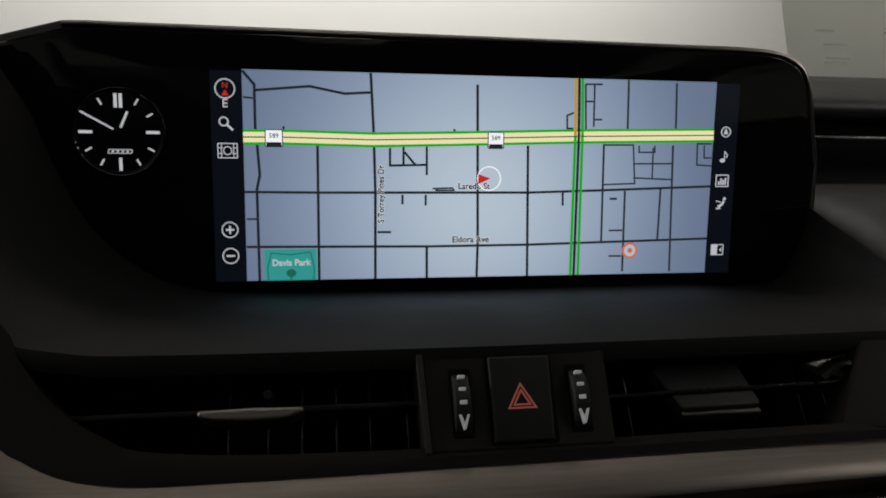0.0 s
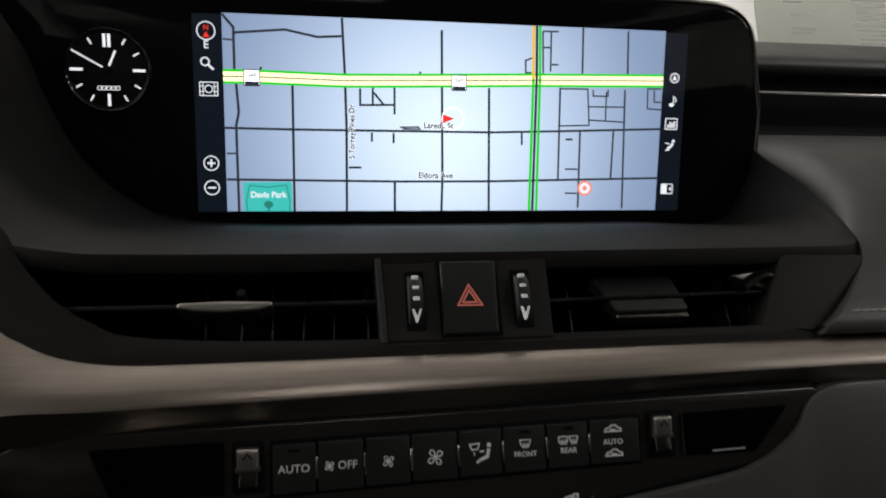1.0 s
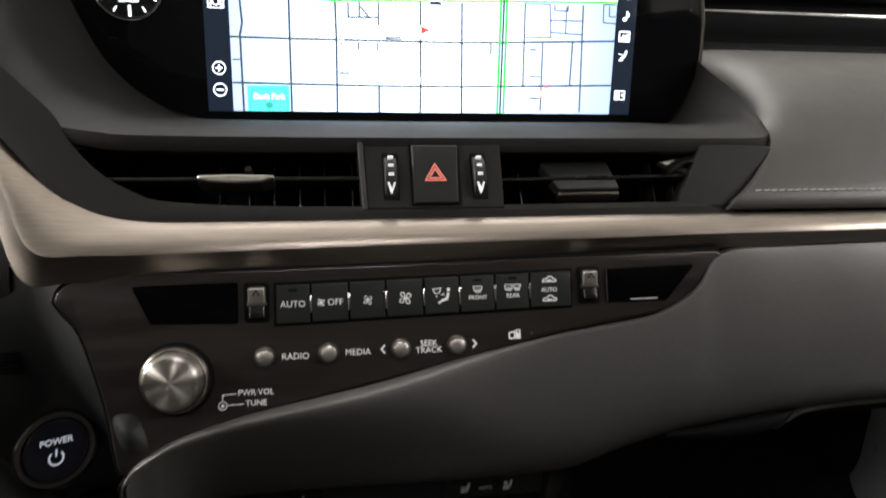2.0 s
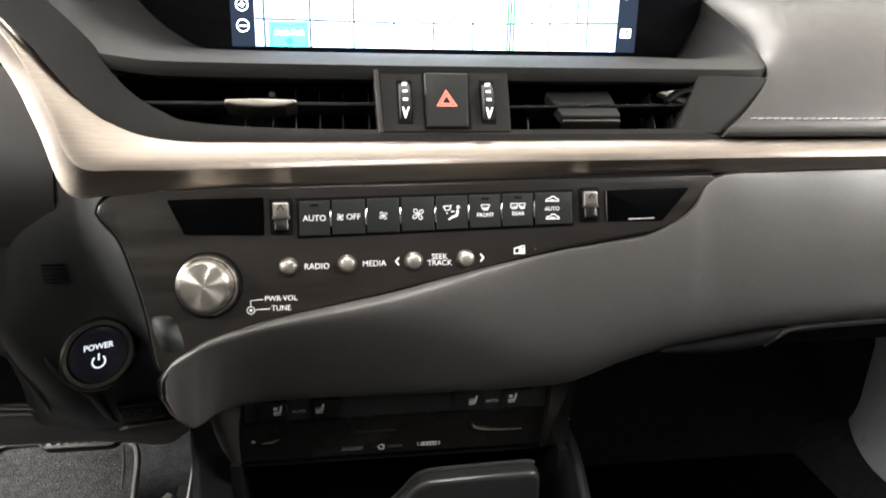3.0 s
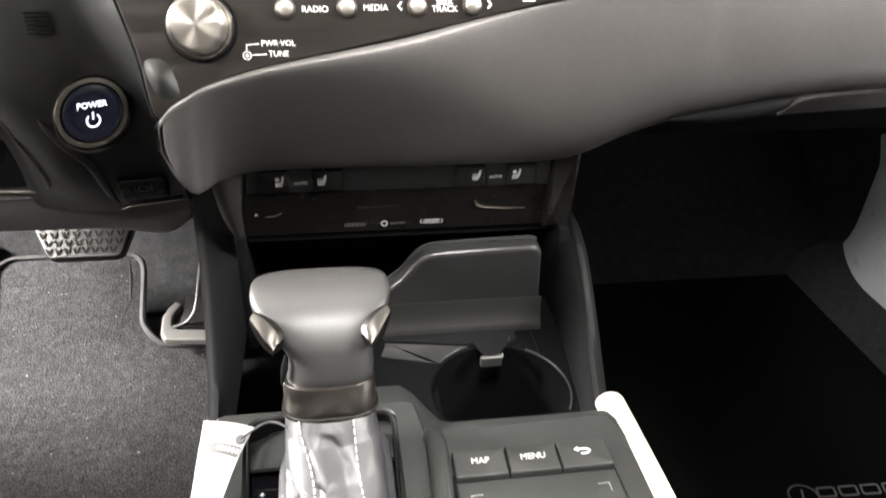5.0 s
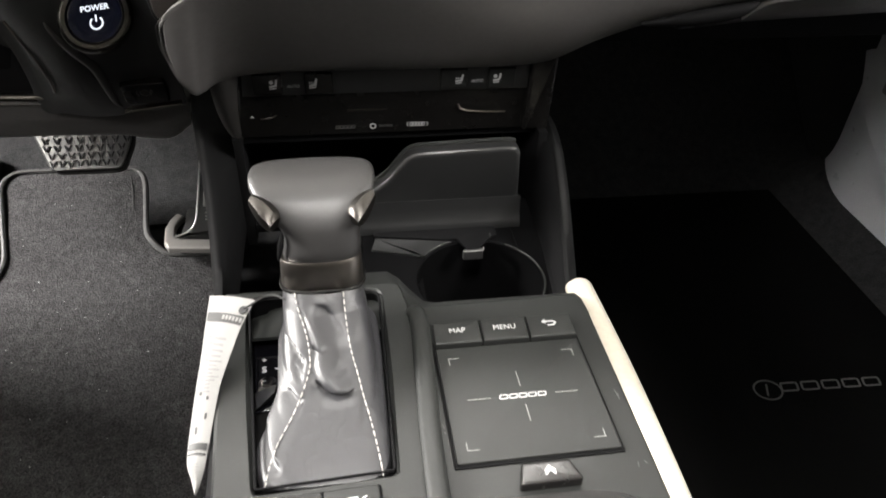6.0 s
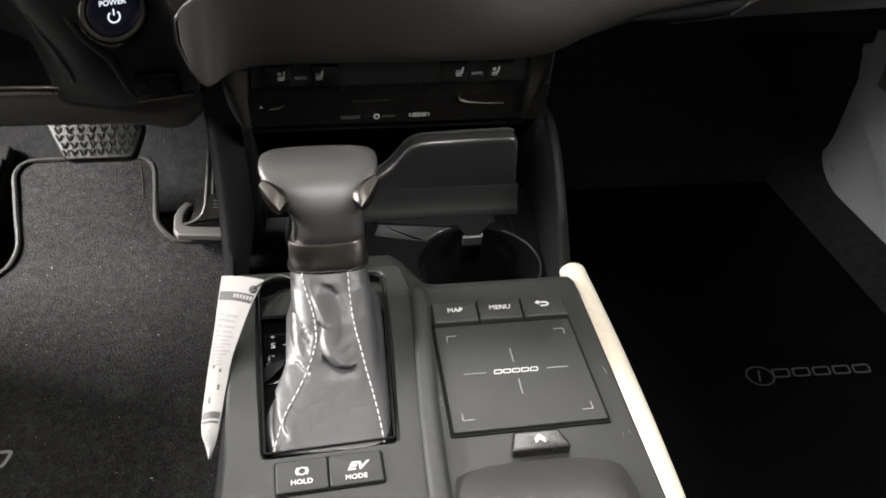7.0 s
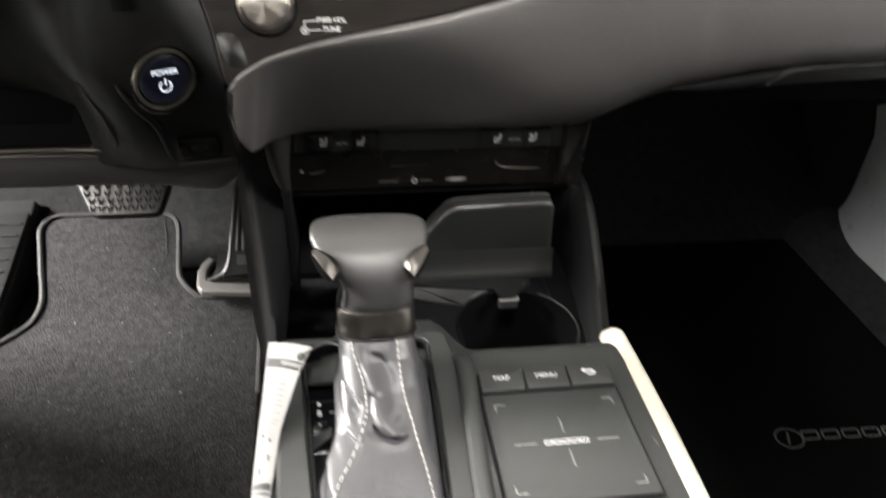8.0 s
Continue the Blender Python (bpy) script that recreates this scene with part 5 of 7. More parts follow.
blob(circle(0.0008, -0.1058, -0.0228, 10), B, 0.0002, bm=bm)
stroke([(-0.1058, -0.0205), (-0.1058, -0.0178), (-0.0995, -0.0174)], 0.0004, B, 0.0002, bm=bm)
stroke([(-0.1036, -0.0227), (-0.0962, -0.0223)], 0.0004, B, 0.0002, bm=bm)
part("knob_legend", bm, LITPRINT, panel)
q = B.shifted(-0.1265, -0.0092)
vol = part("volume_knob", lathe([(0.0, 0.0160), (0.0108, 0.0160), (0.0118, 0.0155), (0.0126, 0.0144), (0.0130, 0.012), (0.0133, 0.006), (0.0135, 0.0)], q, 64), KNOBMETAL, panel, "large turned silver volume knob")
localise(vol, q)
part("tuning_ring", lathe([(0.0135, 0.006), (0.0143, 0.0063), (0.0153, 0.0054), (0.0158, 0.003), (0.0158, 0.0)], q, 64), GUNMETAL, panel, "dark silver outer tuning ring")
part("knob_base", lathe([(0.0158, 0.0014), (0.0168, 0.0012), (0.0172, 0.0)], q, 64), BLACK, panel)

# ---- power button ----
P = Plane((-0.1985, 0.2435, 0.4455), (1, 0.28, 0.06), (0.0, 0.42, 0.92))
power = thing("power_button", P.at(0, 0), "round power button with white lettering and metal ring", "button")
part("ring", lathe([(0.0153, 0.004), (0.0164, 0.0060), (0.0188, 0.0058), (0.0205, 0.004), (0.0212, 0.0), (0.0212, -0.02)], P, 64), RINGMETAL, power, "dark chrome ring")
NAVY = material("deep_blue_gloss", (0.003, 0.0035, 0.008), 0.2, 0, 0, 100, 0.2, 20, emit=(0.15, 0.2, 0.6), glow=0.005, spec=0.35)
part("cap", lathe([(0.0, 0.0042), (0.0095, 0.0046), (0.0138, 0.0050), (0.0150, 0.0046), (0.0153, -0.004)], P, 48), NAVY, power, "glossy dark blue cap")
lettering("POWER", P, 0.0003, 0.0042, 0.0033, POWERGLOW, power, 0.0053, 0.02)
bm = stroke([(0.0004 + 0.0034 * math.sin(radians(a)), -0.0042 + 0.0034 * math.cos(radians(a))) for a in range(40, 321, 14)], 0.0009, P, 0.0053)
stroke([(0.0004, -0.0035), (0.0004, 0.0004)], 0.0009, P, 0.0053, bm=bm)
part("power_symbol", bm, POWERGLOW, power)

# ---- lower stack: recess with seat switches and disc slot ----
stack = thing("lower_stack", K.at(0, -0.03), "black recessed panel under the dashboard with seat switches", "control panel")
part("face", plate(fillet([(-0.128, -0.0335), (0.083, -0.0335), (0.0775, 0.03), (-0.122, 0.03)], 0.002), K, -0.01, 0.0, 0.0008), PIANO, stack)
part("upper_strip", plate([(-0.122, 0.0005), (0.075, 0.0005), (0.074, 0.03), (-0.12, 0.03)], K, 0.0, 0.0012, 0.0004), DARK, stack)
part("cheek", sheet([[a, a.lerp(b, 0.25) + Vector((0, -0.0035, 0.0005)), a.lerp(b, 0.6) + Vector((0, -0.0038, 0.0005)), b] for a, b in zip(spline([(-0.1400, 0.2450, 0.407), (-0.1408, 0.2510, 0.396), (-0.1400, 0.2580, 0.377), (-0.1375, 0.2645, 0.360), (-0.1335, 0.2670, 0.350)], 4), spline([(-0.1230, 0.2515, 0.404), (-0.1250, 0.2535, 0.395), (-0.1268, 0.2560, 0.378), (-0.1275, 0.2590, 0.363), (-0.1270, 0.2615, 0.351)], 4))], 0.0015), SOFT, stack, "smooth grey cheek beside the seat switches", smooth=70)
part("right_cheek", plate(fillet([(0.0745, -0.034), (0.094, -0.034), (0.094, 0.028), (0.0745, 0.024)], 0.002), K, -0.002, 0.0042, 0.003), PIANO, stack)
# pocket closed by near-black blocks whose colour holds its darkness
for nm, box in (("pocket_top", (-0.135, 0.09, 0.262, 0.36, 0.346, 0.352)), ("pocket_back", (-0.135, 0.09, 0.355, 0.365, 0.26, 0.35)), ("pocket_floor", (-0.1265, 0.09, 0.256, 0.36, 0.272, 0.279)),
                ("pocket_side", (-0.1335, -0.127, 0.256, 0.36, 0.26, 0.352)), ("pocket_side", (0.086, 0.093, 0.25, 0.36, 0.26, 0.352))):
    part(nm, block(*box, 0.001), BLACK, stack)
bm = stroke([(-0.053, -0.0138), (-0.025, -0.0136)], 0.0016, K, 0.0)
part("disc_slot", bm, GUNMETAL, stack)
part("slot_edge", tube([K.at(*p, 0.0004) for p in ((0.026, -0.0115), (0.0272, -0.0150), (0.033, -0.0172), (0.046, -0.0185), (0.061, -0.0188))], [0.0008, 0.0009, 0.0007, 0.0005, 0.0003], 6), SATIN, stack, "bright curved edge of a hatch")
part("eject_mark", blob([(-0.1195, -0.0172), (-0.1165, -0.0172), (-0.118, -0.0148)], K, 0.0002), DIMPRINT, stack)
part("eject_edge", tube([K.at(*p, 0.0003) for p in ((-0.1125, -0.0182), (-0.106, -0.0178), (-0.1015, -0.0155))], [0.0003, 0.0005, 0.0003], 6), GUNMETAL, stack)
wordmark(K, -0.0545, -0.0272, 0.014, 0.0022, FAINT, stack, 0.0002)
wordmark(K, -0.026, -0.0272, 0.010, 0.0012, FAINT, stack, 0.0002)
part("logo_ring", stroke(circle(0.0019, -0.035, -0.0272, 16), 0.0009, K, 0.0002, closed=True), DIMPRINT, stack)
wordmark(K, -0.003, -0.0268, 0.011, 0.0026, DIMPRINT, stack, 0.0002)
for sx in (-1, 1):
    part("logo_wave", stroke([(-0.003 + sx * 0.0068, -0.0252), (-0.003 + sx * 0.0076, -0.0268), (-0.003 + sx * 0.0068, -0.0284)], 0.0005, K, 0.0002), DIMPRINT, stack)


def seat_switch(x0, x1, label, bright, vent_first):
    q = K.shifted((x0 + x1) / 2, 0.0098, 0.0012, 0.0)
    sw = thing("seat_switch", q.at(0, -0.008), label, "switch", "seat climate switches")
    w = (x1 - x0)
    ink = PRINT if bright else DIMPRINT
    for k, sx in enumerate((-1, 1)):
        key = part("key", plate(rect(w * 0.36, 0.0152, 0.0012, sx * w * 0.32, 0), q, 0.0, 0.0022, 0.0009), PIANO if not bright else CONSOLE, sw)
        o = sx * w * 0.25
        bm = stroke([(o + 0.0024, 0.0042), (o + 0.0016, -0.0004), (o - 0.0026, -0.0010)], 0.0013, q, 0.0023)
        stroke([(o - 0.0026, -0.0026), (o + 0.0018, -0.0022)], 0.0008, q, 0.0023, bm=bm)
        if (k == 0) == vent_first:
            blob(circle(0.0014, o - 0.0012, 0.0022, 10), q, 0.0023, bm=bm)
        else:
            for m_ in (-0.0024, -0.0010, 0.0004):
                stroke([(o + m_, 0.0004), (o + m_ + 0.0004, 0.0020)], 0.0005, q, 0.0023, bm=bm)
        part("seat_symbol", bm, ink, key)
    lettering("AUTO", q, 0.0, -0.0022, 0.0022, ink, sw, 0.0004, 0.008)
    return sw


seat_switch(-0.114, -0.0615, "black seat heater and cooler switch with dim symbols", False, True)
seat_switch(0.0115, 0.0645, "raised seat heater and cooler switch with white symbols", True, False)

# ---- centre console ----
console = thing("centre_console", (0, 0, 0), "dark grey plastic centre console between the footwells", "console")
GATE = fillet([(-0.1175, 0.1155), (-0.107, -0.0135), (-0.0435, -0.0105), (-0.0415, 0.1155)], [0.012, 0.003, 0.003, 0.008], 5)
OUT = fillet([(-0.1335, 0.122), (-0.1245, -0.02), (-0.124, -0.34), (-0.026, -0.34), (-0.026, 0.10), (-0.03, 0.122)], 0.004, 3)
part("left_top", ringplate(OUT, GATE, T, -0.02, 0.0, 0.0022, 160, -0.02), CONSOLE, console)
gate = part("gate_floor", plate(inset(GATE, -0.002), T, -0.022, -0.012, 0.0004), BLACK, console)
rim = inset(GATE, 0.0008)
part("gate_liner", sheet([[T.at(p.x, p.y, d) for p in rim] for d in (-0.0018, -0.009, -0.02)], 0.0, closed=True), BLACK, console)
part("gate_rim", tube([T.at(p.x, p.y, 0.0004) for p in inset(GATE, 0.0012)], 0.0007, 6, closed=True), BLACK, console, "black gate rim")
part("right_top", plate(fillet([(-0.027, 0.1), (-0.027, -0.34), (0.0745, -0.34), (0.0765, 0.09), (0.072, 0.102)], 0.004, 3), T, -0.03, -0.0016, 0.002), CONSOLE, console)
ridge = spline([(-0.0275, 0.098, 0.324), (-0.0225, 0.088, 0.3285), (-0.0245, 0.04, 0.3292), (-0.0275, -0.04, 0.3295), (-0.030, -0.34, 0.33)], 6)
part("ridge", tube(ridge, [0.0015] + [0.0052] * (len(ridge) - 1), 12, flat=0.55), CONSOLE, console, "raised rib between shifter and touch pad")
rows = []
for i in range(33):
    x = -0.134 + 0.2105 * i / 32
    g = min(1, max(0, (x + 0.036) / 0.024))
    far = 0.152 + (0.1195 - 0.152) * g * g * (3 - 2 * g) - 0.003 * max(0, x)
    g = min(1, max(0, (x + 0.112) / 0.022))
    far = 0.117 + (far - 0.117) * g * g * (3 - 2 * g)
    rows.append([(x, 0.085, 0.3245), (x, 0.100, 0.3225), (x, 0.5 * (0.1 + far), 0.3180), (x, far - 0.004, 0.3135), (x, far - 0.0008, 0.3105), (x, far, 0.306), (x, far - 0.001, 0.20)])
part("front_step", sheet(rows, 0.002), CONSOLE, console, smooth=60)

random.seed(8)
for k in range(9):
    x, y = random.choice((-0.0215, -0.0190, 0.0668, 0.0712)), random.uniform(-0.03, 0.075)
    part("scuff", stroke([(x, y), (x + random.uniform(-0.0008, 0.0008), y + random.uniform(0.0008, 0.005))], 0.00025, T, -0.0014, 0.0001), FAINT, console)

# cup holder tray: a low floor with a deep round well, a raised plate beside it and a dark slot behind
TR = Plane((0, 0, 0.287), (1, 0, 0), (0, 1, 0))
WELL = (0.031, 0.1655)
cup = circle(0.0435, *WELL, 72)
# tray, well lining and floor hold their shade in the colour
part("tray", ringplate([(-0.048, 0.11), (0.0825, 0.11), (0.0945, 0.262), (-0.048, 0.262)], cup, TR, -0.01, 0.0, 0.0012, 120, -0.075), WELL_SHADE, console)
part("well_lining", sheet([[TR.at(p.x, p.y, d) for p in circle(r, *WELL, 56)] for r, d in ((0.0432, -0.0015), (0.0425, -0.03), (0.040, -0.075))], 0.0, closed=True), WELL_SHADE, console)
part("cup_floor", plate(circle(0.0425, *WELL, 32), TR, -0.079, -0.075, 0.001), WELL_SHADE, console)
part("well_mat", plate(circle(0.034, *WELL, 40), TR, -0.075, -0.0735, 0.001), WELL_SHADE, console)
part("cup_rim", tube([TR.at(p.x, p.y, 0.0004) for p in sorted(circle(0.0440, *WELL, 96), key=lambda p: p.y) if p.x > 0.055 and p.y > 0.142], 0.0007, 6), CONSOLE, console)
arc = [(WELL[0] + 0.0448 * math.cos(radians(a)), WELL[1] + 0.0448 * math.sin(radians(a))) for a in range(108, 150, 7)]
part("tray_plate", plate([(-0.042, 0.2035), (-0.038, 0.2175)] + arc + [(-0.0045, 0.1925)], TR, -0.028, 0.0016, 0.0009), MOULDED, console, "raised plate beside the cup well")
part("plate_edge", tube([TR.at(*p, 0.0016) for p in ((-0.0418, 0.2033), (-0.022, 0.1978), (-0.005, 0.1928))], 0.0005, 6), CONSOLE, console)
# filler under the plate, coloured as dark as the shaded well
part("plate_drop", block(-0.046, -0.006, 0.13, 0.200, 0.235, 0.2755, 0.003), WELL_SHADE, console)
part("tray_slot", plate(fillet([(-0.0395, 0.2195), (0.0125, 0.2105), (0.0215, 0.2105), (0.0265, 0.1975), (0.0355, 0.1975), (0.0465, 0.2105), (0.0515, 0.2125), (0.0515, 0.2315), (-0.0385, 0.2295)], 0.0015), TR, 0.0, 0.0019, 0.0002), BLACK, console, "dark slot behind the cup well")
part("cup_finger", plate(fillet([(0.0235, 0.1985), (0.0385, 0.1990), (0.0380, 0.1948), (0.0240, 0.1945)], 0.001), TR, -0.006, 0.0012, 0.0010), RUBBER, console, "rubber cup finger")
# pale line paints the light caught along the rubber finger's edge
part("cup_finger_glint", tube([TR.at(*p, 0.0014) for p in ((0.0236, 0.1950), (0.031, 0.1946), (0.0384, 0.1954), (0.0388, 0.1985))], 0.0005, 6), GUIDE, console)
part("slot_edge", tube([TR.at(*p, 0.0022) for p in ((-0.0385, 0.2300), (0.0, 0.2312), (0.0515, 0.2322))], 0.0005, 6), CONSOLE, console)
part("slot_corner", tube([TR.at(*p, 0.0016) for p in ((0.0462, 0.2102), (0.0468, 0.2150))], 0.0006, 6), CONSOLE, console)
part("panel_joint", tube([TR.at(*p, 0.0001) for p in ((0.0632, 0.236), (0.0640, 0.215), (0.0640, 0.197))], 0.0005, 6), BLACK, console)
part("side_joint", tube([TR.at(*p) for p in ((0.0915, 0.258, 0.0062), (0.0868, 0.215, 0.0062), (0.0785, 0.150, 0.0052), (0.0772, 0.140, 0.005))], 0.0006, 6), BLACK, console)
part("side_rail", sheet([[(0.0765 + k, y, 0.2868), (0.0772 + k, y, 0.2915), (0.0790 + k, y, 0.2928), (0.0905 + k, y, 0.2945), (0.0925 + k, y, 0.290)] for y, k in ((0.135, 0.0), (0.17, 0.0042), (0.215, 0.0096), (0.262, 0.0150))], 0.001), DARK, console, "smooth rail beside the cup tray")
part("left_tray", block(-0.134, -0.045, 0.128, 0.26, 0.15, 0.18, 0.002), BLACK, console)

# upright divider with a stepped, rounded top edge
OUTL = spline([(-0.09, 0.004), (-0.083, 0.016), (-0.072, 0.0232), (-0.058, 0.0265), (-0.045, 0.0290), (-0.036, 0.0320), (-0.027, 0.0395), (-0.0185, 0.0512), (-0.0125, 0.0580), (-0.0055, 0.0608)], 5) + [Vector((0.03, 0.0622)), Vector((0.060, 0.0628)), Vector((0.0645, 0.0614)), Vector((0.0672, 0.0570)), Vector((0.0715, 0.0)), Vector((0.0715, -0.006)), Vector((-0.0915, -0.006))]
DV = Plane((0, 0.2335, 0.2918), (1, 0, 0), (0, -0.10, 0.995))
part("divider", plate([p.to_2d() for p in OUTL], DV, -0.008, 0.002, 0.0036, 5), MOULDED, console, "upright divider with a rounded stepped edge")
part("divider_rim", tube([DV.at(p.x, p.y + 0.0006, -0.0085) for p in OUTL[:-4]], 0.0016, 8), CONSOLE, console)
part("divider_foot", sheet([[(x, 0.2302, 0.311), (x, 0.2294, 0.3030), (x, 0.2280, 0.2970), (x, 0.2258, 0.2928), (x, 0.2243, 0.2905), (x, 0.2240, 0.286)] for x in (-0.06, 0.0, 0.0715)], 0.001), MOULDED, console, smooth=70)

# side walls down to the floor
LT = spline([(-0.126, -0.34, 0.322), (-0.127, 0.0, 0.322), (-0.1355, 0.12, 0.322), (-0.1395, 0.155, 0.320), (-0.148, 0.215, 0.330), (-0.157, 0.27, 0.347), (-0.165, 0.315, 0.362), (-0.175, 0.40, 0.372), (-0.20, 0.52, 0.36)], 5)
rows = []
for p in LT:
    inner_x = max(p.x + 0.004, -0.1335)
    rows.append([Vector((inner_x, p.y, 0.275)), Vector((inner_x, p.y, p.z - 0.006)), Vector((min(p.x + 0.003, inner_x), p.y, p.z)), Vector((p.x - 0.001, p.y, p.z - 0.001)), Vector((p.x - 0.004, p.y, p.z - 0.012)), Vector((p.x - 0.008, p.y, 0.2)), Vector((p.x - 0.010, p.y, 0.1)), Vector((p.x - 0.012, p.y, -0.005))])
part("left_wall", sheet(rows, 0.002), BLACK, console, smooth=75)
RT = spline([(0.078, -0.34, 0.30), (0.079, 0.0, 0.298), (0.0835, 0.10, 0.297), (0.0870, 0.135, 0.299), (0.0925, 0.165, 0.305), (0.0970, 0.195, 0.318), (0.0995, 0.225, 0.336), (0.1005, 0.25, 0.348), (0.101, 0.28, 0.352), (0.101, 0.34, 0.345)], 5)
rows, liner = [], []
for p in RT:
    fl = 0.03 * max(0, min(1, (p.y - 0.05) / 0.4))
    liner.append([Vector((p.x - 0.016, p.y, 0.27)), Vector((p.x - 0.0145, p.y, p.z - 0.02)), Vector((p.x - 0.010, p.y, p.z - 0.0046)), Vector((p.x - 0.005, p.y, p.z - 0.0018))])
    rows.append([Vector((p.x - 0.006, p.y, p.z - 0.006)), Vector((p.x - 0.0055, p.y, p.z - 0.0015)), Vector((p.x - 0.003, p.y, p.z)), Vector((p.x + 0.003, p.y, p.z - 0.004)), Vector((p.x + 0.008, p.y, p.z - 0.03)), Vector((p.x + 0.012, p.y, 0.2)), Vector((p.x + 0.03 + fl, p.y, -0.005))])
# outer wall takes the shade-dark tone instead of the console grey
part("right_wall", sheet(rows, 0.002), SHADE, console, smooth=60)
# separate black skin paints the shade on the wall's inner face
part("right_inner_shade", sheet(liner, 0.002), BLACK, console, "inner side of the tray wall, its shade put in as matt black", smooth=60)
part("inner_support", block(-0.12, 0.08, -0.34, 0.125, 0.0, 0.29, 0.004), BLACK, console)
trim = spline([(0.0872, 0.1325, 0.3035), (0.0872, 0.128, 0.304), (0.0868, 0.10, 0.305), (0.0862, 0.05, 0.306), (0.084, -0.01, 0.307), (0.0802, -0.07, 0.308), (0.073, -0.16, 0.31), (0.066, -0.34, 0.312)], 7)
n = len(trim)
part("cream_trim", tube(trim, [0.0088 * min(1, math.sqrt(max(0.0, 1 - (1 - i / 9) ** 2)) + 0.12) if i < 9 else 0.0088 + 0.003 * (i - 9) / (n - 9) for i in range(n)], 18, flat=0.75), IVORY, console, "cream satin side trim")

# touch pad
pad = thing("touch_pad", T.at(0.023, 0.03), "dark grey console touch pad with three buttons", "touch pad")
part("bed", plate(fillet([(-0.0178, 0.0690), (-0.0178, -0.0117), (0.0636, -0.0112), (0.0632, 0.0682)], 0.001), T, -0.0016, -0.0008, 0.0002), BLACK, pad)
part("surface", plate(fillet([(-0.0164, 0.0628), (-0.0164, -0.0102), (0.0622, -0.0097), (0.0618, 0.0628)], 0.0008), T, -0.0016, 0.0006, 0.0006), CONSOLE, pad, "matt grey touch surface")
for x0, x1, text in ((-0.0163, 0.0096, "MAP"), (0.0102, 0.0355, "MENU"), (0.0361, 0.0618, "")):
    bm = plate(fillet([(x0, 0.0638), (x1, 0.0638), (x1, 0.0792), (x0, 0.0792)], [0.0004, 0.0004, 0.0018 if text == "" else 0.0004, 0.0018 if text == "MAP" else 0.0004]), T, -0.0100, -0.0036, 0.0012, 3, lean=0.105)
    key = part("pad_button", bm, CONSOLE, pad)
    q = Plane(T.at(0, 0.0638, 0.0031), T.u, (0, 1, 0.105))
    if text:
        lettering(text, q, (x0 + x1) / 2, 0.0082, 0.0034, PRINT, key, 0.0003, 0.006)
    else:
        bm = stroke([(0.0458, 0.0098), (0.0505, 0.0098), (0.0518, 0.0086), (0.0505, 0.0072), (0.047, 0.0072)], 0.0009, q, 0.0003)
        blob([(0.0440, 0.0098), (0.0462, 0.0082), (0.0462, 0.0114)], q, 0.0003, bm=bm)
        part("back_symbol", bm, PRINT, key)
for cx, cy, sx, sy in ((-0.0105, 0.0548, 1, -1), (0.0562, 0.0548, -1, -1), (-0.0105, -0.0035, 1, 1), (0.0562, -0.0030, -1, 1)):
    part("corner_mark", stroke([(cx + 0.0056 * sx, cy), (cx, cy), (cx, cy + 0.0045 * sy)], 0.0004, T, 0.0007), GUIDE, pad)
for a, b in (((-0.0055, 0.0262), (0.0065, 0.0262)), ((0.0395, 0.0262), (0.0512, 0.0262)), ((0.0228, 0.0325), (0.0228, 0.0425)), ((0.0228, 0.0205), (0.0228, 0.0102))):
    part("guide_line", stroke([a, b], 0.0004, T, 0.0007), GUIDE, pad)
wordmark(T, 0.0228, 0.0263, 0.0245, 0.0024, DIMPRINT, pad, 0.0007)
key = part("scroll_button", plate(fillet([(0.0118, -0.0150), (0.0345, -0.0150), (0.0385, -0.0262), (0.0088, -0.0262)], 0.0015), T, -0.002, 0.0036, 0.0014, 4, lean=0.0), PIANO, pad, "raised black chevron button")
bm = stroke([(0.0214, -0.0222), (0.0238, -0.0198), (0.0262, -0.0222)], 0.0009, T, 0.0037)
stroke([(0.0214, -0.0206), (0.0238, -0.0182), (0.0262, -0.0206)], 0.0009, T, 0.0037, bm=bm)
part("chevron", bm, DIMPRINT, key)

# palm rest behind the pad
palm = thing("palm_rest", T.at(0.02, -0.1), "dark grey rounded palm rest on the console", "palm rest")
rows = []
for j in range(15):
    f = j / 14
    y = -0.0265 - 0.15 * f
    h = 0.018 * math.sin(min(1, f * 3.2) * math.pi / 2) ** 0.8
    rows.append([(0.0205 + 0.0408 * s * min(1, 0.9 + 1.2 * f) ** 0.5, y + (0.004 * abs(s) ** 3 * -1 if f < 0.3 else 0), 0.324 + h * (1 - abs(s) ** 4 * 0.8) ** 0.5) for s in [k / 10 for k in range(-10, 11)]])
part("base", plate(fillet([(-0.0185, -0.034), (-0.0205, -0.18), (0.0615, -0.18), (0.0595, -0.034)], 0.01), T, -0.004, 0.0008, 0.0008), CONSOLE, palm)
part("cushion", sheet(rows, 0.003), GRIP, palm)

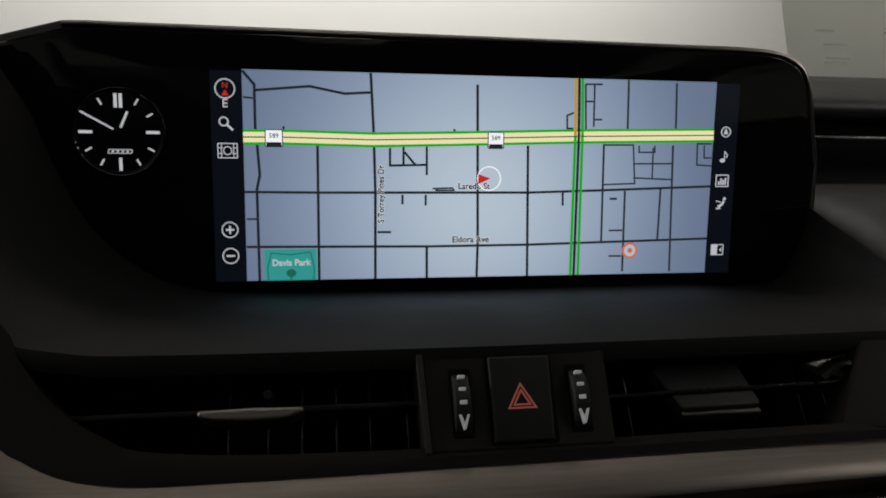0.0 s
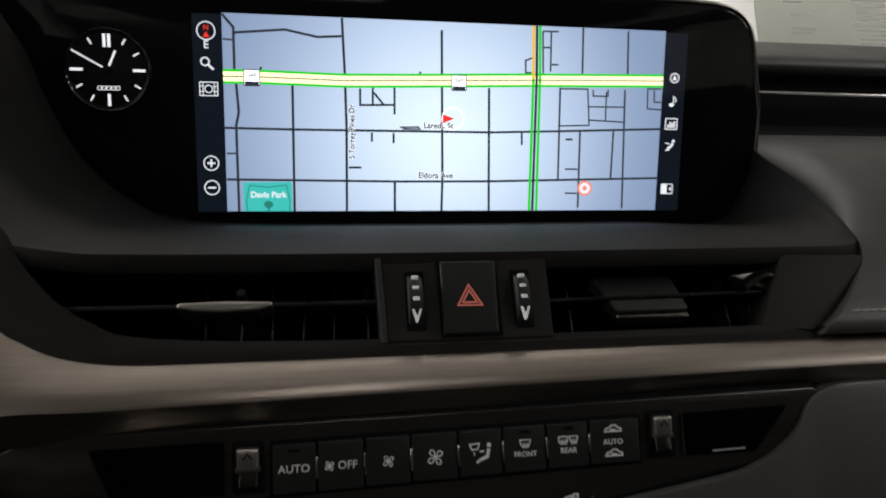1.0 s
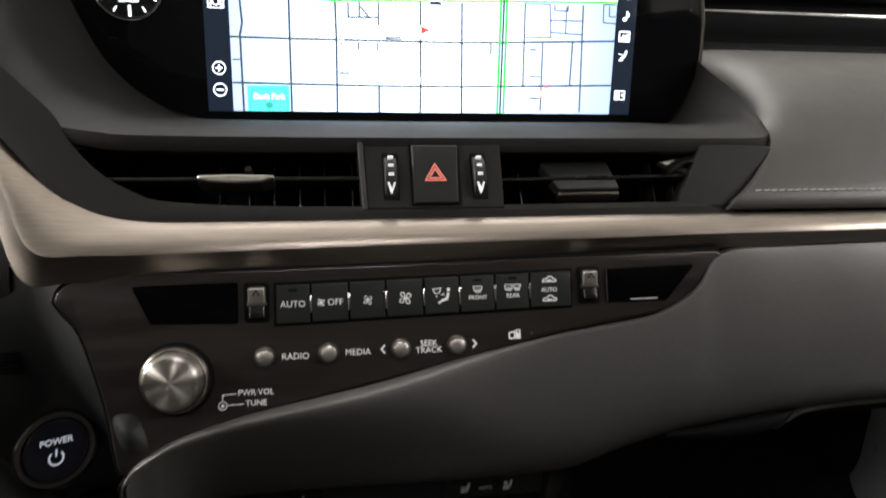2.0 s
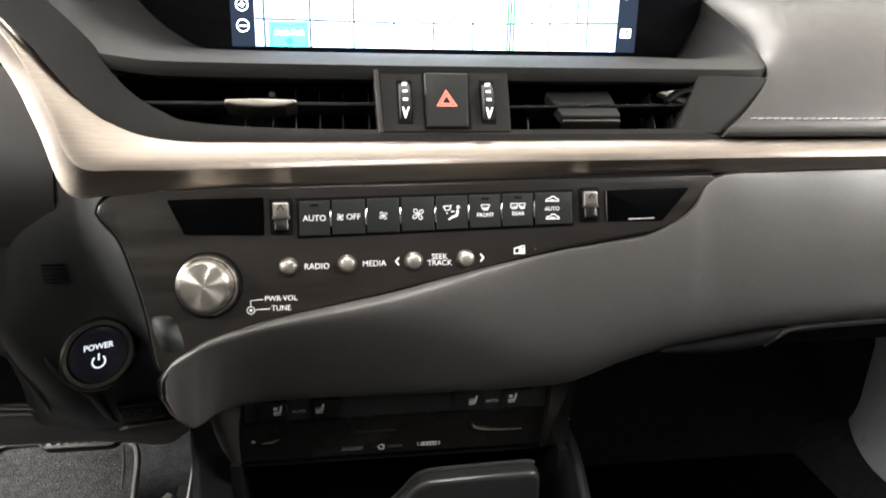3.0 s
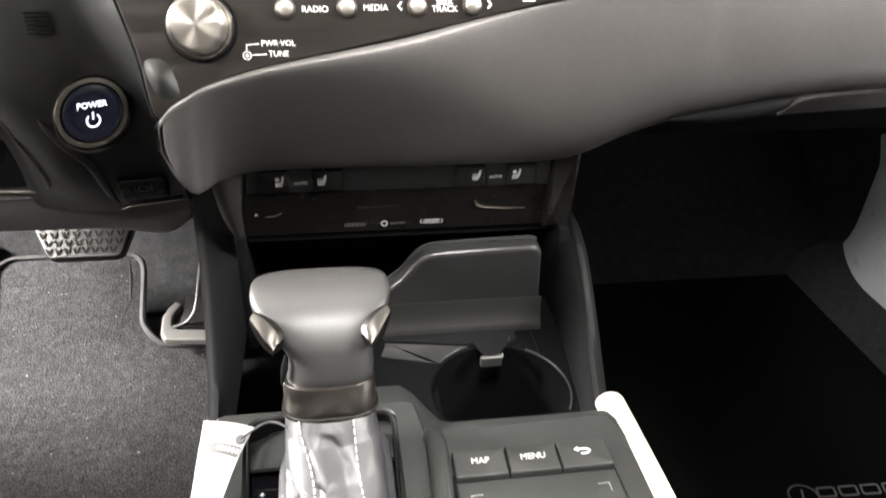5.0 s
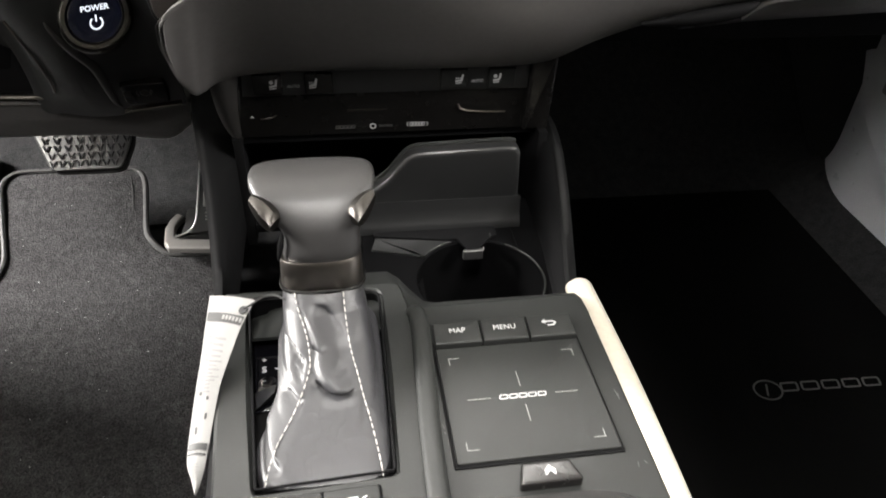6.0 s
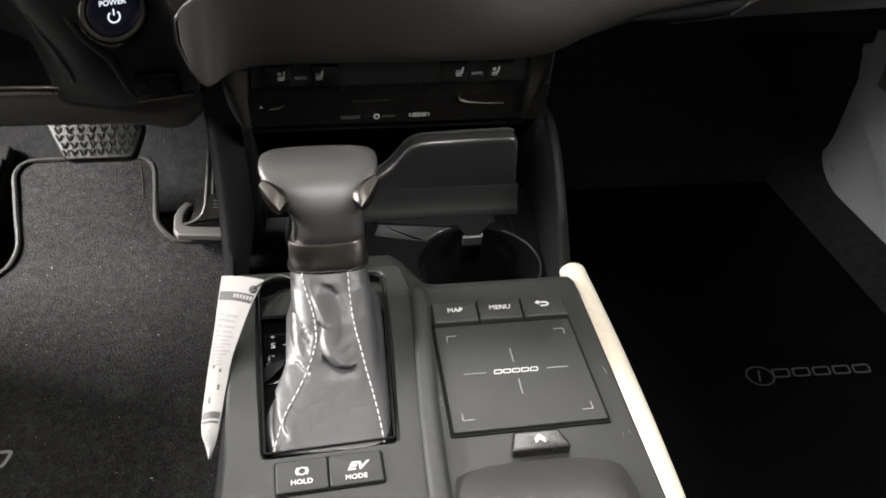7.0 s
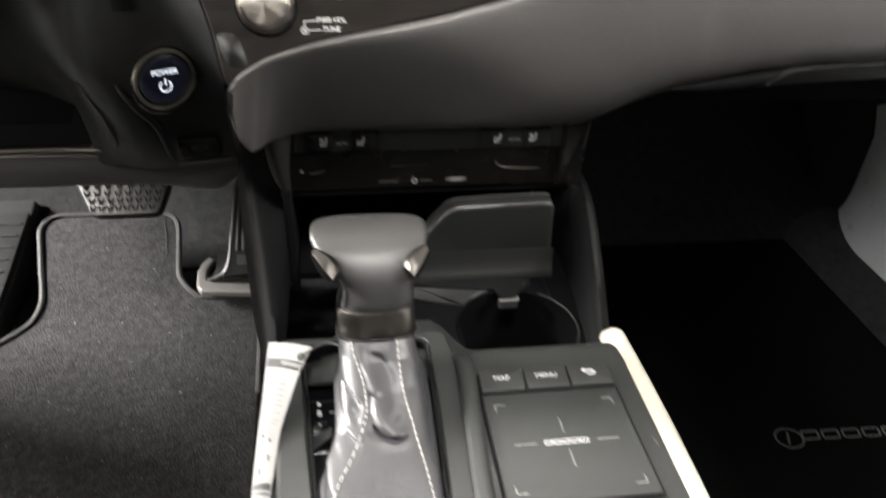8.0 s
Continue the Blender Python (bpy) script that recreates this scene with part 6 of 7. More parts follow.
# hold and drive mode buttons
modes = thing("drive_mode_switch", T.at(-0.076, -0.03), "pair of dark buttons marked HOLD and EV MODE", "switch")
part("frame", plate(fillet([(-0.1018, -0.0173), (-0.0515, -0.0155), (-0.0505, -0.0338), (-0.1005, -0.0362)], 0.002), T, -0.004, 0.0004, 0.0003), BLACK, modes)
for pts, words in (([(-0.1008, -0.0182), (-0.0772, -0.0172), (-0.0765, -0.0342), (-0.0998, -0.0352)], "HOLD"), ([(-0.0765, -0.0172), (-0.0525, -0.0163), (-0.0515, -0.0330), (-0.0758, -0.0341)], "MODE")):
    key = part("mode_button", plate(fillet(pts, 0.0016), T, 0.0, 0.0018, 0.0008), CONSOLE, modes)
    cx = sum(p[0] for p in pts) / 4
    lettering(words, T, cx, -0.0300, 0.0026, PRINT, key, 0.0019, 0.012, 2)
    if words == "MODE":
        lettering("EV", T, cx, -0.0244, 0.0042, PRINT, key, 0.0019, 0.03, 2, 0.35, 1.3)
    else:
        bm = stroke(circle(0.0019, cx, -0.0244, 20), 0.0005, T, 0.0019, closed=True)
        for sx in (-1, 1):
            stroke([(cx + sx * 0.0027 * math.cos(radians(a)), -0.0244 + 0.0027 * math.sin(radians(a))) for a in range(-45, 46, 15)], 0.0005, T, 0.0019, bm=bm)
        part("brake_symbol", bm, PRINT, key)
gp = Plane((-0.106, 0.062, 0.3165), (1, 0.06, 0), (-0.06, 1, 0.0))
shiftplate = thing("gear_indicator", gp.at(0, 0), "glossy black gear plate marked S beside the shifter", "indicator")
part("plate", plate(fillet([(-0.012, 0.02), (-0.007, -0.022), (0.016, -0.02), (0.02, 0.035), (-0.010, 0.04)], 0.003), gp, -0.0015, 0.0, 0.0005), GLOSS, shiftplate)
lettering("S", gp, -0.0005, 0.0065, 0.0042, PRINT, shiftplate, 0.0003, 0.02)
lettering("+", gp, -0.0005, 0.0135, 0.0034, PRINT, shiftplate, 0.0003, 0.03)
lettering("-", gp, -0.0005, -0.001, 0.0034, PRINT, shiftplate, 0.0003, 0.03)
part("position_mark", stroke([(0.005, 0.0065), (0.008, 0.0065)], 0.0005, gp, 0.0003), PRINT, shiftplate)

# ---- shift lever ----
lever = thing("shift_lever", (-0.0735, 0.06, 0.315), "leather shift lever with stitched boot and metal collar", "shift lever")


def oval(cx, cy, rx, ry, e, n=72):
    """A rounded box or ellipse, its points evenly spaced along the outline."""
    raw = []
    for k in range(480):
        a = 2 * math.pi * k / 480
        c, s = math.cos(a), math.sin(a)
        raw.append(Vector((cx + rx * math.copysign(abs(c) ** (2 / e), c), cy + ry * math.copysign(abs(s) ** (2 / e), s))))
    raw.append(raw[0])
    run = [0.0]
    for p, q in zip(raw, raw[1:]):
        run.append(run[-1] + (q - p).length)
    out, i = [], 0
    for k in range(n):
        d = run[-1] * k / n
        while run[i + 1] < d:
            i += 1
        out.append(tuple(raw[i].lerp(raw[i + 1], (d - run[i]) / max(run[i + 1] - run[i], 1e-9))))
    return out


BOOTS = [(0.320, -0.0762, 0.0475, 0.0315, 0.0598, 7), (0.3252, -0.0762, 0.0476, 0.0313, 0.0594, 6.5), (0.3285, -0.0755, 0.0510, 0.0295, 0.0535, 4.8), (0.3325, -0.0738, 0.0570, 0.0252, 0.0445, 3.6),
         (0.338, -0.0722, 0.0660, 0.0226, 0.0350, 3), (0.345, -0.0724, 0.0765, 0.0216, 0.0262, 2.6), (0.351, -0.0732, 0.0870, 0.0212, 0.0202, 2.4), (0.3562, -0.0732, 0.0935, 0.0210, 0.0180, 2.3)]


def boot_section(f):
    f = min(max(f, 0), 1) * (len(BOOTS) - 1)
    i = min(int(f), len(BOOTS) - 2)
    g = f - i
    return [a * (1 - g) + b * g for a, b in zip(BOOTS[i], BOOTS[i + 1])]


def drawn_in(px, py, f):
    """The boot's far left side is pulled in towards the lever."""
    z, cx, cy, rx, ry, e = boot_section(f)
    g = min(1, max(0, (py - cy + ry) / (2 * ry)))
    g2 = min(1, max(0, (g - 0.18) / 0.3))
    low = min(1, max(0, (0.5 - f) / 0.25))
    pull = max(0.42 * g2 * g2 * (3 - 2 * g2) * low * low * (3 - 2 * low), 0.22 * bell(f - 0.2, 0.08))
    return cx + (px - cx) * (1 - pull) if px < cx else px


def mouth(f, ahead):
    """The boot's mouth leans with the collar."""
    return 0.26 * ahead * max(0.0, (f - 0.72) / 0.28)


def bell(x, w):
    return math.exp(-(x / w) ** 2)


SEAM_L = [(1.0, -0.0872), (0.9, -0.0859), (0.78, -0.082), (0.68, -0.0807), (0.63, -0.0819), (0.56, -0.0848), (0.46, -0.0902), (0.35, -0.0963), (0.24, -0.1002), (0.12, -0.1022), (0.02, -0.1036)]
SEAM_R = [(1.0, -0.0631), (0.82, -0.0624), (0.71, -0.0609), (0.61, -0.0585), (0.51, -0.0559), (0.4, -0.0533), (0.27, -0.0514), (0.14, -0.0503), (0.03, -0.0495)]


def seam_x(path, f):
    for (f0, x0), (f1, x1) in zip(path, path[1:]):
        if f >= f1:
            return x0 + (x1 - x0) * (f - f0) / (f1 - f0)
    return path[-1][1]


def near_line(q, pts):
    """Distance in millimetres from q to a line of (across, up) pairs, how far along it, and on which side."""
    best = (1e9, 0, 0)
    for k, (a, b) in enumerate(zip(pts, pts[1:])):
        a, b = Vector((a[0] * 22, a[1] * 70)), Vector((b[0] * 22, b[1] * 70))
        t = min(1, max(0, (q - a).dot(b - a) / (b - a).length_squared))
        d = q - a.lerp(b, t)
        if d.length < best[0]:
            best = (d.length, (k + t) / (len(pts) - 1), 1 if (b - a).x * d.y - (b - a).y * d.x > 0 else -1)
    return best


# folds pressed into the near face: (line of across and up, height in mm, width above, width below)
FOLDS = [([(0.11, 0.91), (0.21, 0.81), (0.28, 0.74), (0.25, 0.68), (0.39, 0.63), (0.6, 0.59), (0.85, 0.56)], 2.7, 3.4, 2.2),
         ([(0.4, 0.91), (0.55, 0.83), (0.71, 0.73), (0.77, 0.65)], -2.2, 5, 4.0),
         ([(0.33, 0.93), (0.58, 0.9), (0.71, 0.82), (0.88, 0.77)], -1.8, 1.0, 2.6),
         ([(0.14, 0.61), (0.26, 0.58), (0.41, 0.55), (0.6, 0.54), (0.79, 0.54), (0.92, 0.55)], -3.4, 0.9, 1.9),
         ([(-0.03, 0.72), (0.24, 0.72), (0.42, 0.73)], -1.0, 0.8, 1.4),
         ([(-0.61, 0.71), (-0.4, 0.7), (-0.27, 0.68), (-0.1, 0.66)], -1.6, 0.8, 3.2),
         ([(-0.42, 0.64), (-0.22, 0.62), (-0.07, 0.6)], -1.1, 0.6, 1.0),
         ([(-0.43, 0.67), (-0.24, 0.65), (-0.1, 0.63)], -1.1, 0.6, 0.9),
         ([(-0.24, 0.53), (-0.06, 0.52), (0.07, 0.52)], -1.4, 1.2, 2.8),
         ([(0.5, 0.66), (0.77, 0.67), (0.98, 0.67)], -0.8, 0.7, 1.0),
         ([(0.55, 0.62), (0.87, 0.63)], -0.7, 0.7, 1.0)]


def crumple(p, f):
    """Soft folds and sharp creases of the boot's leather, deepest at half height."""
    k = math.sin(math.pi * min(1, max(0, f))) ** 0.7
    q = Vector((p.x * 34, p.y * 24, p.z * 42))
    h = 0.0016 * noise.noise(q) + 0.0005 * noise.noise(q * 2.6 + Vector((3, 1, 7)))
    z, cx, cy, rx, ry, e = boot_section(f)
    front = min(1, max(0, (cy - p.y) / (0.5 * ry)))
    if front > 0:
        xl, xr = seam_x(SEAM_L, f), seam_x(SEAM_R, f)
        at = Vector(((p.x - xl) / (xr - xl) * 22, f * 70))
        for pts, mm, up, low in FOLDS:
            d, along, side = near_line(at, pts)
            if d < 14:
                h += front * 0.0014 * mm * bell(d, up if side > 0 else low) * min(1, 5 * along + 0.15, 5 * (1 - along) + 0.15)
    return k * h


rows = []
for j in range(101):
    f = j / 100
    z, cx, cy, rx, ry, e = boot_section(f)
    row = []
    for px, py in oval(cx, cy, rx, ry, e, 200):
        p = Vector((drawn_in(px, py, f), py, z + mouth(f, cy - py)))
        out = Vector((px - cx, (py - cy) * (rx / ry), 0.006)).normalized()
        row.append(p + out * crumple(p, f))
    rows.append(row)
part("boot", sheet(rows, 0.0, closed=True), BOOT, lever, "creased black leather boot")


def seam(path, name="seam"):
    """Single stitches along a line over the boot's near face."""
    bm = bmesh.new()
    pts = []
    for f, x in path:
        z, cx, cy, rx, ry, e = boot_section(f)
        u = min(0.999, abs((x - cx) / rx))
        p = Vector((x, cy - ry * (1 - u ** e) ** (1 / e), z))
        p.z += mouth(f, cy - p.y)
        out = Vector((p.x - cx, (p.y - cy) * (rx / ry), 0.006)).normalized()
        pts.append(p + out * (crumple(p, f) + 0.0004))
    line = spline(pts, 12)
    acc, i, step = 0.0, 0, 0.0034
    seg = [line[0]]
    for a, b in zip(line, line[1:]):
        acc += (b - a).length
        seg.append(b)
        if acc > step:
            if len(seg) > 2:
                cut = seg[: max(3, int(len(seg) * 0.82))]
                tube([q + Vector((0, -0.0002, 0.0003)) for q in cut], [0.00026] + [0.00037] * (len(cut) - 2) + [0.00026], 5, bm=bm)
            seg, acc = [b], 0.0
    return part(name, bm, THREAD, lever, "pale stitching")


seam(SEAM_L)
seam(SEAM_R)

LP = Plane((-0.0732, 0.0945, 0.3566), (1, 0, 0), (0, 1, -0.26))
rows = []
for z, rx, ry in ((-0.001, 0.0206, 0.0172), (0.0, 0.0212, 0.0178), (0.001, 0.0214, 0.0180), (0.0166, 0.0209, 0.0175), (0.0175, 0.0204, 0.0170), (0.0175, 0.0150, 0.0120)):
    rows.append([LP.at(px, py, z) - Vector((0, 0.2 * z, 0)) for px, py in oval(0, 0.001, rx, ry, 3.0, 64)])
part("collar", sheet(rows, 0.0, closed=True), GUNMETAL, lever, "dark brushed metal collar")
part("collar_edge", tube([LP.at(px, py, -0.0006) for px, py in oval(0, 0.001, 0.0216, 0.0182, 3.0, 48)], 0.0011, 8, closed=True), PIANO, lever)
# grip: a broad sloping shield that narrows into the neck
KNOB = [(0.3668, 0.0012, 0.0956, 0.0185, 0.0148, 2.6), (0.3680, 0.0012, 0.0958, 0.0194, 0.0156, 2.6), (0.3725, 0.0016, 0.0966, 0.0198, 0.0163, 2.7), (0.3781, 0.0024, 0.097, 0.0196, 0.0169, 2.8), (0.3845, 0.0026, 0.099, 0.0193, 0.0168, 2.9),
        (0.3896, 0.002, 0.1013, 0.0205, 0.017, 3.0), (0.3935, 0.0012, 0.1036, 0.0231, 0.0173, 3.0), (0.3973, 0.0004, 0.1066, 0.0265, 0.0176, 3.0), (0.4009, -0.0004, 0.1099, 0.0294, 0.0174, 3.0), (0.404, -0.0008, 0.1129, 0.0313, 0.0165, 3.0),
        (0.4067, -0.001, 0.1158, 0.0319, 0.0146, 3.0), (0.4086, -0.001, 0.1183, 0.0311, 0.0116, 2.9), (0.4099, -0.0009, 0.1204, 0.0286, 0.0078, 2.7), (0.4106, -0.0006, 0.1219, 0.023, 0.004, 2.4), (0.4107, -0.0004, 0.1222, 0.012, 0.002, 2),
        (0.4108, 0, 0.1223, 0.0002, 0.0002, 2)]
rings = list(zip(*[spline([Vector((px - 0.0742, py, s[0] + 0.26 * (s[2] - py) * max(0.0, 1 - (s[0] - 0.3662) / 0.03))) for s in KNOB for px, py in [oval(s[1], s[2], s[3], s[4], s[5], 64)[k]]], 4) for k in range(64)]))
part("grip", sheet([list(r) for r in rings], 0.0, closed=True), GRIP, lever, "dark leather T-shaped grip", smooth=60)


def wedge(side, name, label):
    """A metal key tucked under the grip's shoulder: an edged, tapering wedge."""
    tip, heel = Vector((-0.0750 + side * 0.0300, 0.0985, 0.4052)), Vector((-0.0745 + side * 0.0186, 0.0868, 0.3980))
    rows = []
    for i in range(13):
        f = i / 12
        c = tip.lerp(heel, f)
        w = 0.0012 + 0.0050 * math.sin(math.pi * min(1, 0.12 + 0.62 * f)) * (1 if f < 0.9 else 1 - (f - 0.9) * 5)
        down = Vector((side * 0.35, -0.35, -0.87))
        out = Vector((side * 0.45, -0.85, 0.2))
        rows.append([c + down * (w * u) + out * (0.0052 * h * min(1, 0.35 + f)) for u, h in ((-0.75, -0.6), (-0.8, 0.25), (-0.35, 0.85), (-0.1, 1.0), (0.45, 0.7), (0.95, 0.15), (1.0, -0.6))])
    bm = sheet(rows, 0.0, closed=True)
    bm.verts.ensure_lookup_table()
    bm.faces.new(bm.verts[:7])
    bm.faces.new(bm.verts[-7:])
    return part(name, bm, KEYMETAL, lever, label, smooth=30)


wedge(-1, "release_key", "bright metal release key")
wedge(1, "metal_inlay", "dark metal inlay")
part("grip_slit", tube([(-0.0912, 0.0895, 0.3905), (-0.0922, 0.0878, 0.384), (-0.0940, 0.0868, 0.3755)], [0.0006, 0.0016, 0.0006], 8), BLACK, lever)

part("boot_flap", sheet([[(-0.112, 0.052, 0.317), (-0.1, 0.055, 0.32)], [(-0.111, 0.039, 0.318), (-0.1, 0.048, 0.322)], [(-0.107, 0.047, 0.315), (-0.101, 0.048, 0.317)]], 0.0008), BOOT, lever, "folded leather flap inside the gate", smooth=70)

# hanging paper tag on a thin cord
tag = thing("hang_tag", (-0.128, 0.06, 0.325), "white paper tag tied to the shift lever", "tag")
lines = [((-0.1342, 0.1013, 0.3431), (-0.1092, 0.0898, 0.3477)), ((-0.1352, 0.0858, 0.339), (-0.116, 0.0769, 0.342)), ((-0.1364, 0.0639, 0.3329), (-0.1222, 0.0585, 0.3355)), ((-0.1376, 0.0495, 0.3288), (-0.1256, 0.0472, 0.331)), ((-0.1385, 0.0357, 0.3248), (-0.1275, 0.0345, 0.3269)), ((-0.1394, 0.0139, 0.3184), (-0.1302, 0.012, 0.32)), ((-0.1366, 0.0044, 0.3165), (-0.1317, 0.0035, 0.3172)), ((-0.1345, -0.0028, 0.3151), (-0.1338, -0.0029, 0.3151))]
le, ri = spline([a for a, b in lines], 5), spline([b for a, b in lines], 5)


def on_tag(u, v, lift=0.0):
    """A point u across and v along the tag, both 0 to 1."""
    k = v * (len(le) - 1)
    i = min(int(k), len(le) - 2)
    a, b = le[i].lerp(le[i + 1], k - i), ri[i].lerp(ri[i + 1], k - i)
    bow = 0.0012 * math.sin(math.pi * u)
    return a.lerp(b, u) + Vector((-0.0003, -0.0002, 1)) * (bow + lift)


part("paper", sheet([[on_tag(u / 8, v / 30) for u in range(9)] for v in range(31)], 0.0003), PAPER, tag)


def tag_bar(u0, u1, v0, v1, mat, lift=0.0003):
    n = max(2, int((v1 - v0) * 40))
    return part("print_bar", sheet([[on_tag(u0 + (u1 - u0) * a / 4, v0 + (v1 - v0) * b / n, lift) for a in range(5)] for b in range(n + 1)], 0.0001), mat, tag)


tag_bar(0.03, 0.97, 0.10, 0.145, INK)
for k in range(6):
    tag_bar(0.44 + 0.09 * k, 0.50 + 0.09 * k, 0.112, 0.132, PAPER, 0.0005)
tag_bar(0.04, 0.94, 0.665, 0.685, INK)
tag_bar(0.04, 0.94, 0.695, 0.703, INK)
random.seed(11)
for k in range(13):
    v = 0.2 + k * 0.022
    tag_bar(0.06, 0.06 + random.uniform(0.14, 0.27), v, v + 0.008, GREYINK)
    tag_bar(0.36, 0.36 + random.uniform(0.2, 0.5), v + 0.004, v + 0.012, GREYINK)
for k in range(8):
    tag_bar(0.1, random.uniform(0.6, 0.88), 0.74 + 0.018 * k, 0.7445 + 0.018 * k, GREYINK)
for u, v in ((0.22, 0.47), (0.55, 0.5), (0.6, 0.58), (0.25, 0.62)):
    tag_bar(u, u + 0.1, v, v + 0.02, INK)
part("eyelet", lathe([(0.0014, -0.0002), (0.0024, -0.0002), (0.0024, 0.0006), (0.0014, 0.0006)], Plane(on_tag(0.88, 0.07, 0.0004), (1, 0, 0.2), (0, 1, 0.2)), 14), INK, tag)
part("cord", tube(spline([on_tag(0.88, 0.07, 0.001), (-0.104, 0.090, 0.3495), (-0.0975, 0.0855, 0.3535), (-0.0925, 0.0805, 0.3548), (-0.084, 0.0755, 0.3552), (-0.073, 0.0738, 0.3553), (-0.062, 0.0755, 0.3555), (-0.0535, 0.082, 0.357)], 6), 0.0006, 6), RUBBER, tag, "thin black cord")

# ---- floor mats and pedals ----
FLAT = Plane((0, 0, 0.012), (1, 0, 0), (0, 1, 0))


def rise(y):
    """How far the mat climbs towards the pedals."""
    return 0.17 * max(0.0, y - 0.40) ** 1.0 * min(1.0, max(0.0, y - 0.40) / 0.16) + 0.17 * max(0.0, y - 0.52)


mat_thing = thing("floor_mat", (-0.4, 0.3, 0.0), "dark grey carpet mat with bound edge in the driver's footwell", "floor mat")
MATSHAPE = [p.to_2d() for p in spline([(-0.62, -0.25), (-0.4, -0.25), (-0.19, -0.25), (-0.19, 0.1), (-0.2, 0.5), (-0.212, 0.541), (-0.24, 0.5435), (-0.272, 0.5445), (-0.2875, 0.551), (-0.302, 0.567), (-0.3075, 0.582), (-0.3115, 0.62), (-0.3155, 0.652), (-0.3235, 0.670), (-0.34, 0.6775), (-0.38, 0.679), (-0.43, 0.679), (-0.472, 0.6785), (-0.488, 0.672), (-0.4945, 0.655),
                                       (-0.489, 0.63), (-0.4807, 0.595), (-0.4715, 0.56), (-0.4705, 0.541), (-0.478, 0.522), (-0.497, 0.503), (-0.53, 0.485), (-0.62, 0.47)], 3, True)]
bm = plate(MATSHAPE, FLAT, -0.012, 0.0, 0.003)
for k in range(24):
    bmesh.ops.bisect_plane(bm, geom=bm.verts[:] + bm.edges[:] + bm.faces[:], plane_co=(0, 0.36 + 0.0165 * k, 0), plane_no=(0, 1, 0))
for vert in bm.verts:
    vert.co.z += rise(vert.co.y) + 0.0015 * noise.noise(vert.co * 14)
part("carpet_top", bm, MATPILE, mat_thing)
line = [Vector((p.x, p.y, 0.0125 + rise(p.y))) for p in MATSHAPE if p.y > 0.3]
part("binding", tube(line, 0.0038, 8, flat=0.9), BINDING, mat_thing, "raised bound edge")
part("pile_crease", tube([(x, y, 0.0118 + rise(y)) for x, y in ((-0.337, 0.672), (-0.330, 0.64), (-0.326, 0.61), (-0.331, 0.585), (-0.336, 0.56))], [0.0006, 0.0016, 0.0013, 0.0015, 0.0005], 6), RUBBER, mat_thing, "dark crease in the pile")
random.seed(21)
bm = bmesh.new()
for k in range(70):
    x, y = random.uniform(-0.47, -0.2), random.uniform(0.2, 0.66)
    if x > -0.32 and y > 0.53:
        continue
    a, s = random.uniform(0, 3.1), random.choice((0.0008, 0.001, 0.0012, 0.0022 if k < 6 else 0.001))
    tube([(x, y, 0.0128 + rise(y)), (x + s * math.cos(a), y + s * math.sin(a), 0.0138 + rise(y))], s * 0.3, 4, bm=bm)
tagged(part("lint", bm, DIMPRINT, mat_thing), "scattered pale lint specks", kind="stuff")
wordmark(FLAT, -0.46, 0.245, 0.13, 0.017, DIMPRINT, mat_thing, 0.0005, name="maker_mark")
mat_two = thing("floor_mat", (0.42, 0.3, 0.0), "passenger footwell carpet mat with a pale maker's mark, shade in its colour", "floor mat")
# mat pile darkened so its colour holds the passenger footwell's shade
SHADEPILE = material("shaded_mat_pile", (0.005, 0.005, 0.005), 0.95, 0, 1.0, 1100, 0.2, 9, spec=0.05, fine_vary=0.4)
part("carpet_top", plate(fillet([(0.15, -0.25), (0.61, -0.25), (0.64, 0.2), (0.65, 0.655), (0.17, 0.66), (0.16, 0.3)], 0.04), FLAT, -0.012, 0.0, 0.003), SHADEPILE, mat_two)
wordmark(FLAT, 0.465, 0.266, 0.122, 0.011, GUIDE, mat_two, 0.0005, -2, "maker_mark")
bm = stroke(circle(0.0135, 0.390, 0.266, 28, 1.15), 0.0018, FLAT, 0.0005, closed=True)
stroke([(0.392, 0.274), (0.386, 0.258)], 0.002, FLAT, 0.0005, bm=bm)
part("maker_emblem", bm, GUIDE, mat_two)

BP = Plane((-0.367, 0.618, 0.138), (1, 0, 0), (0, 0.72, 0.70))
brake = thing("brake_pedal", BP.at(0, 0), "brushed metal brake pedal with rubber chevrons", "pedal")
shape = fillet([(-0.062, 0.06), (-0.058, 0.03), (-0.038, -0.014), (0.042, -0.014), (0.053, 0.02), (0.054, 0.06)], [0.01, 0.01, 0.012, 0.012, 0.01, 0.01])
part("rubber_body", plate(inset(shape, -0.0025), BP, -0.012, -0.001, 0.002), RUBBER, brake)
part("metal_face", plate(shape, BP, -0.002, 0.0015, 0.0012), PEDALMETAL, brake, "pierced aluminium face")
for r in range(7):
    low = -0.0065 + 0.0098 * r
    half = 0.036 + 0.004 * min(r, 3)
    for k in range(8):
        cx, cy = -0.0005 + half * (2 * k / 7 - 1) + (0.0012 if r % 2 else -0.0012), low
        bm = blob([(cx - 0.0046, cy + 0.0037), (cx - 0.0028, cy + 0.0044), (cx - 0.0003, cy - 0.0006), (cx - 0.0007, cy - 0.0042)], BP, 0.0016, 0.0006)
        blob([(cx + 0.0045, cy + 0.0038), (cx + 0.0031, cy + 0.0044), (cx + 0.0009, cy - 0.0001), (cx + 0.0014, cy - 0.0038)], BP, 0.0016, 0.0006, bm=bm)
        part("rubber_stud", bm, RUBBER, brake)
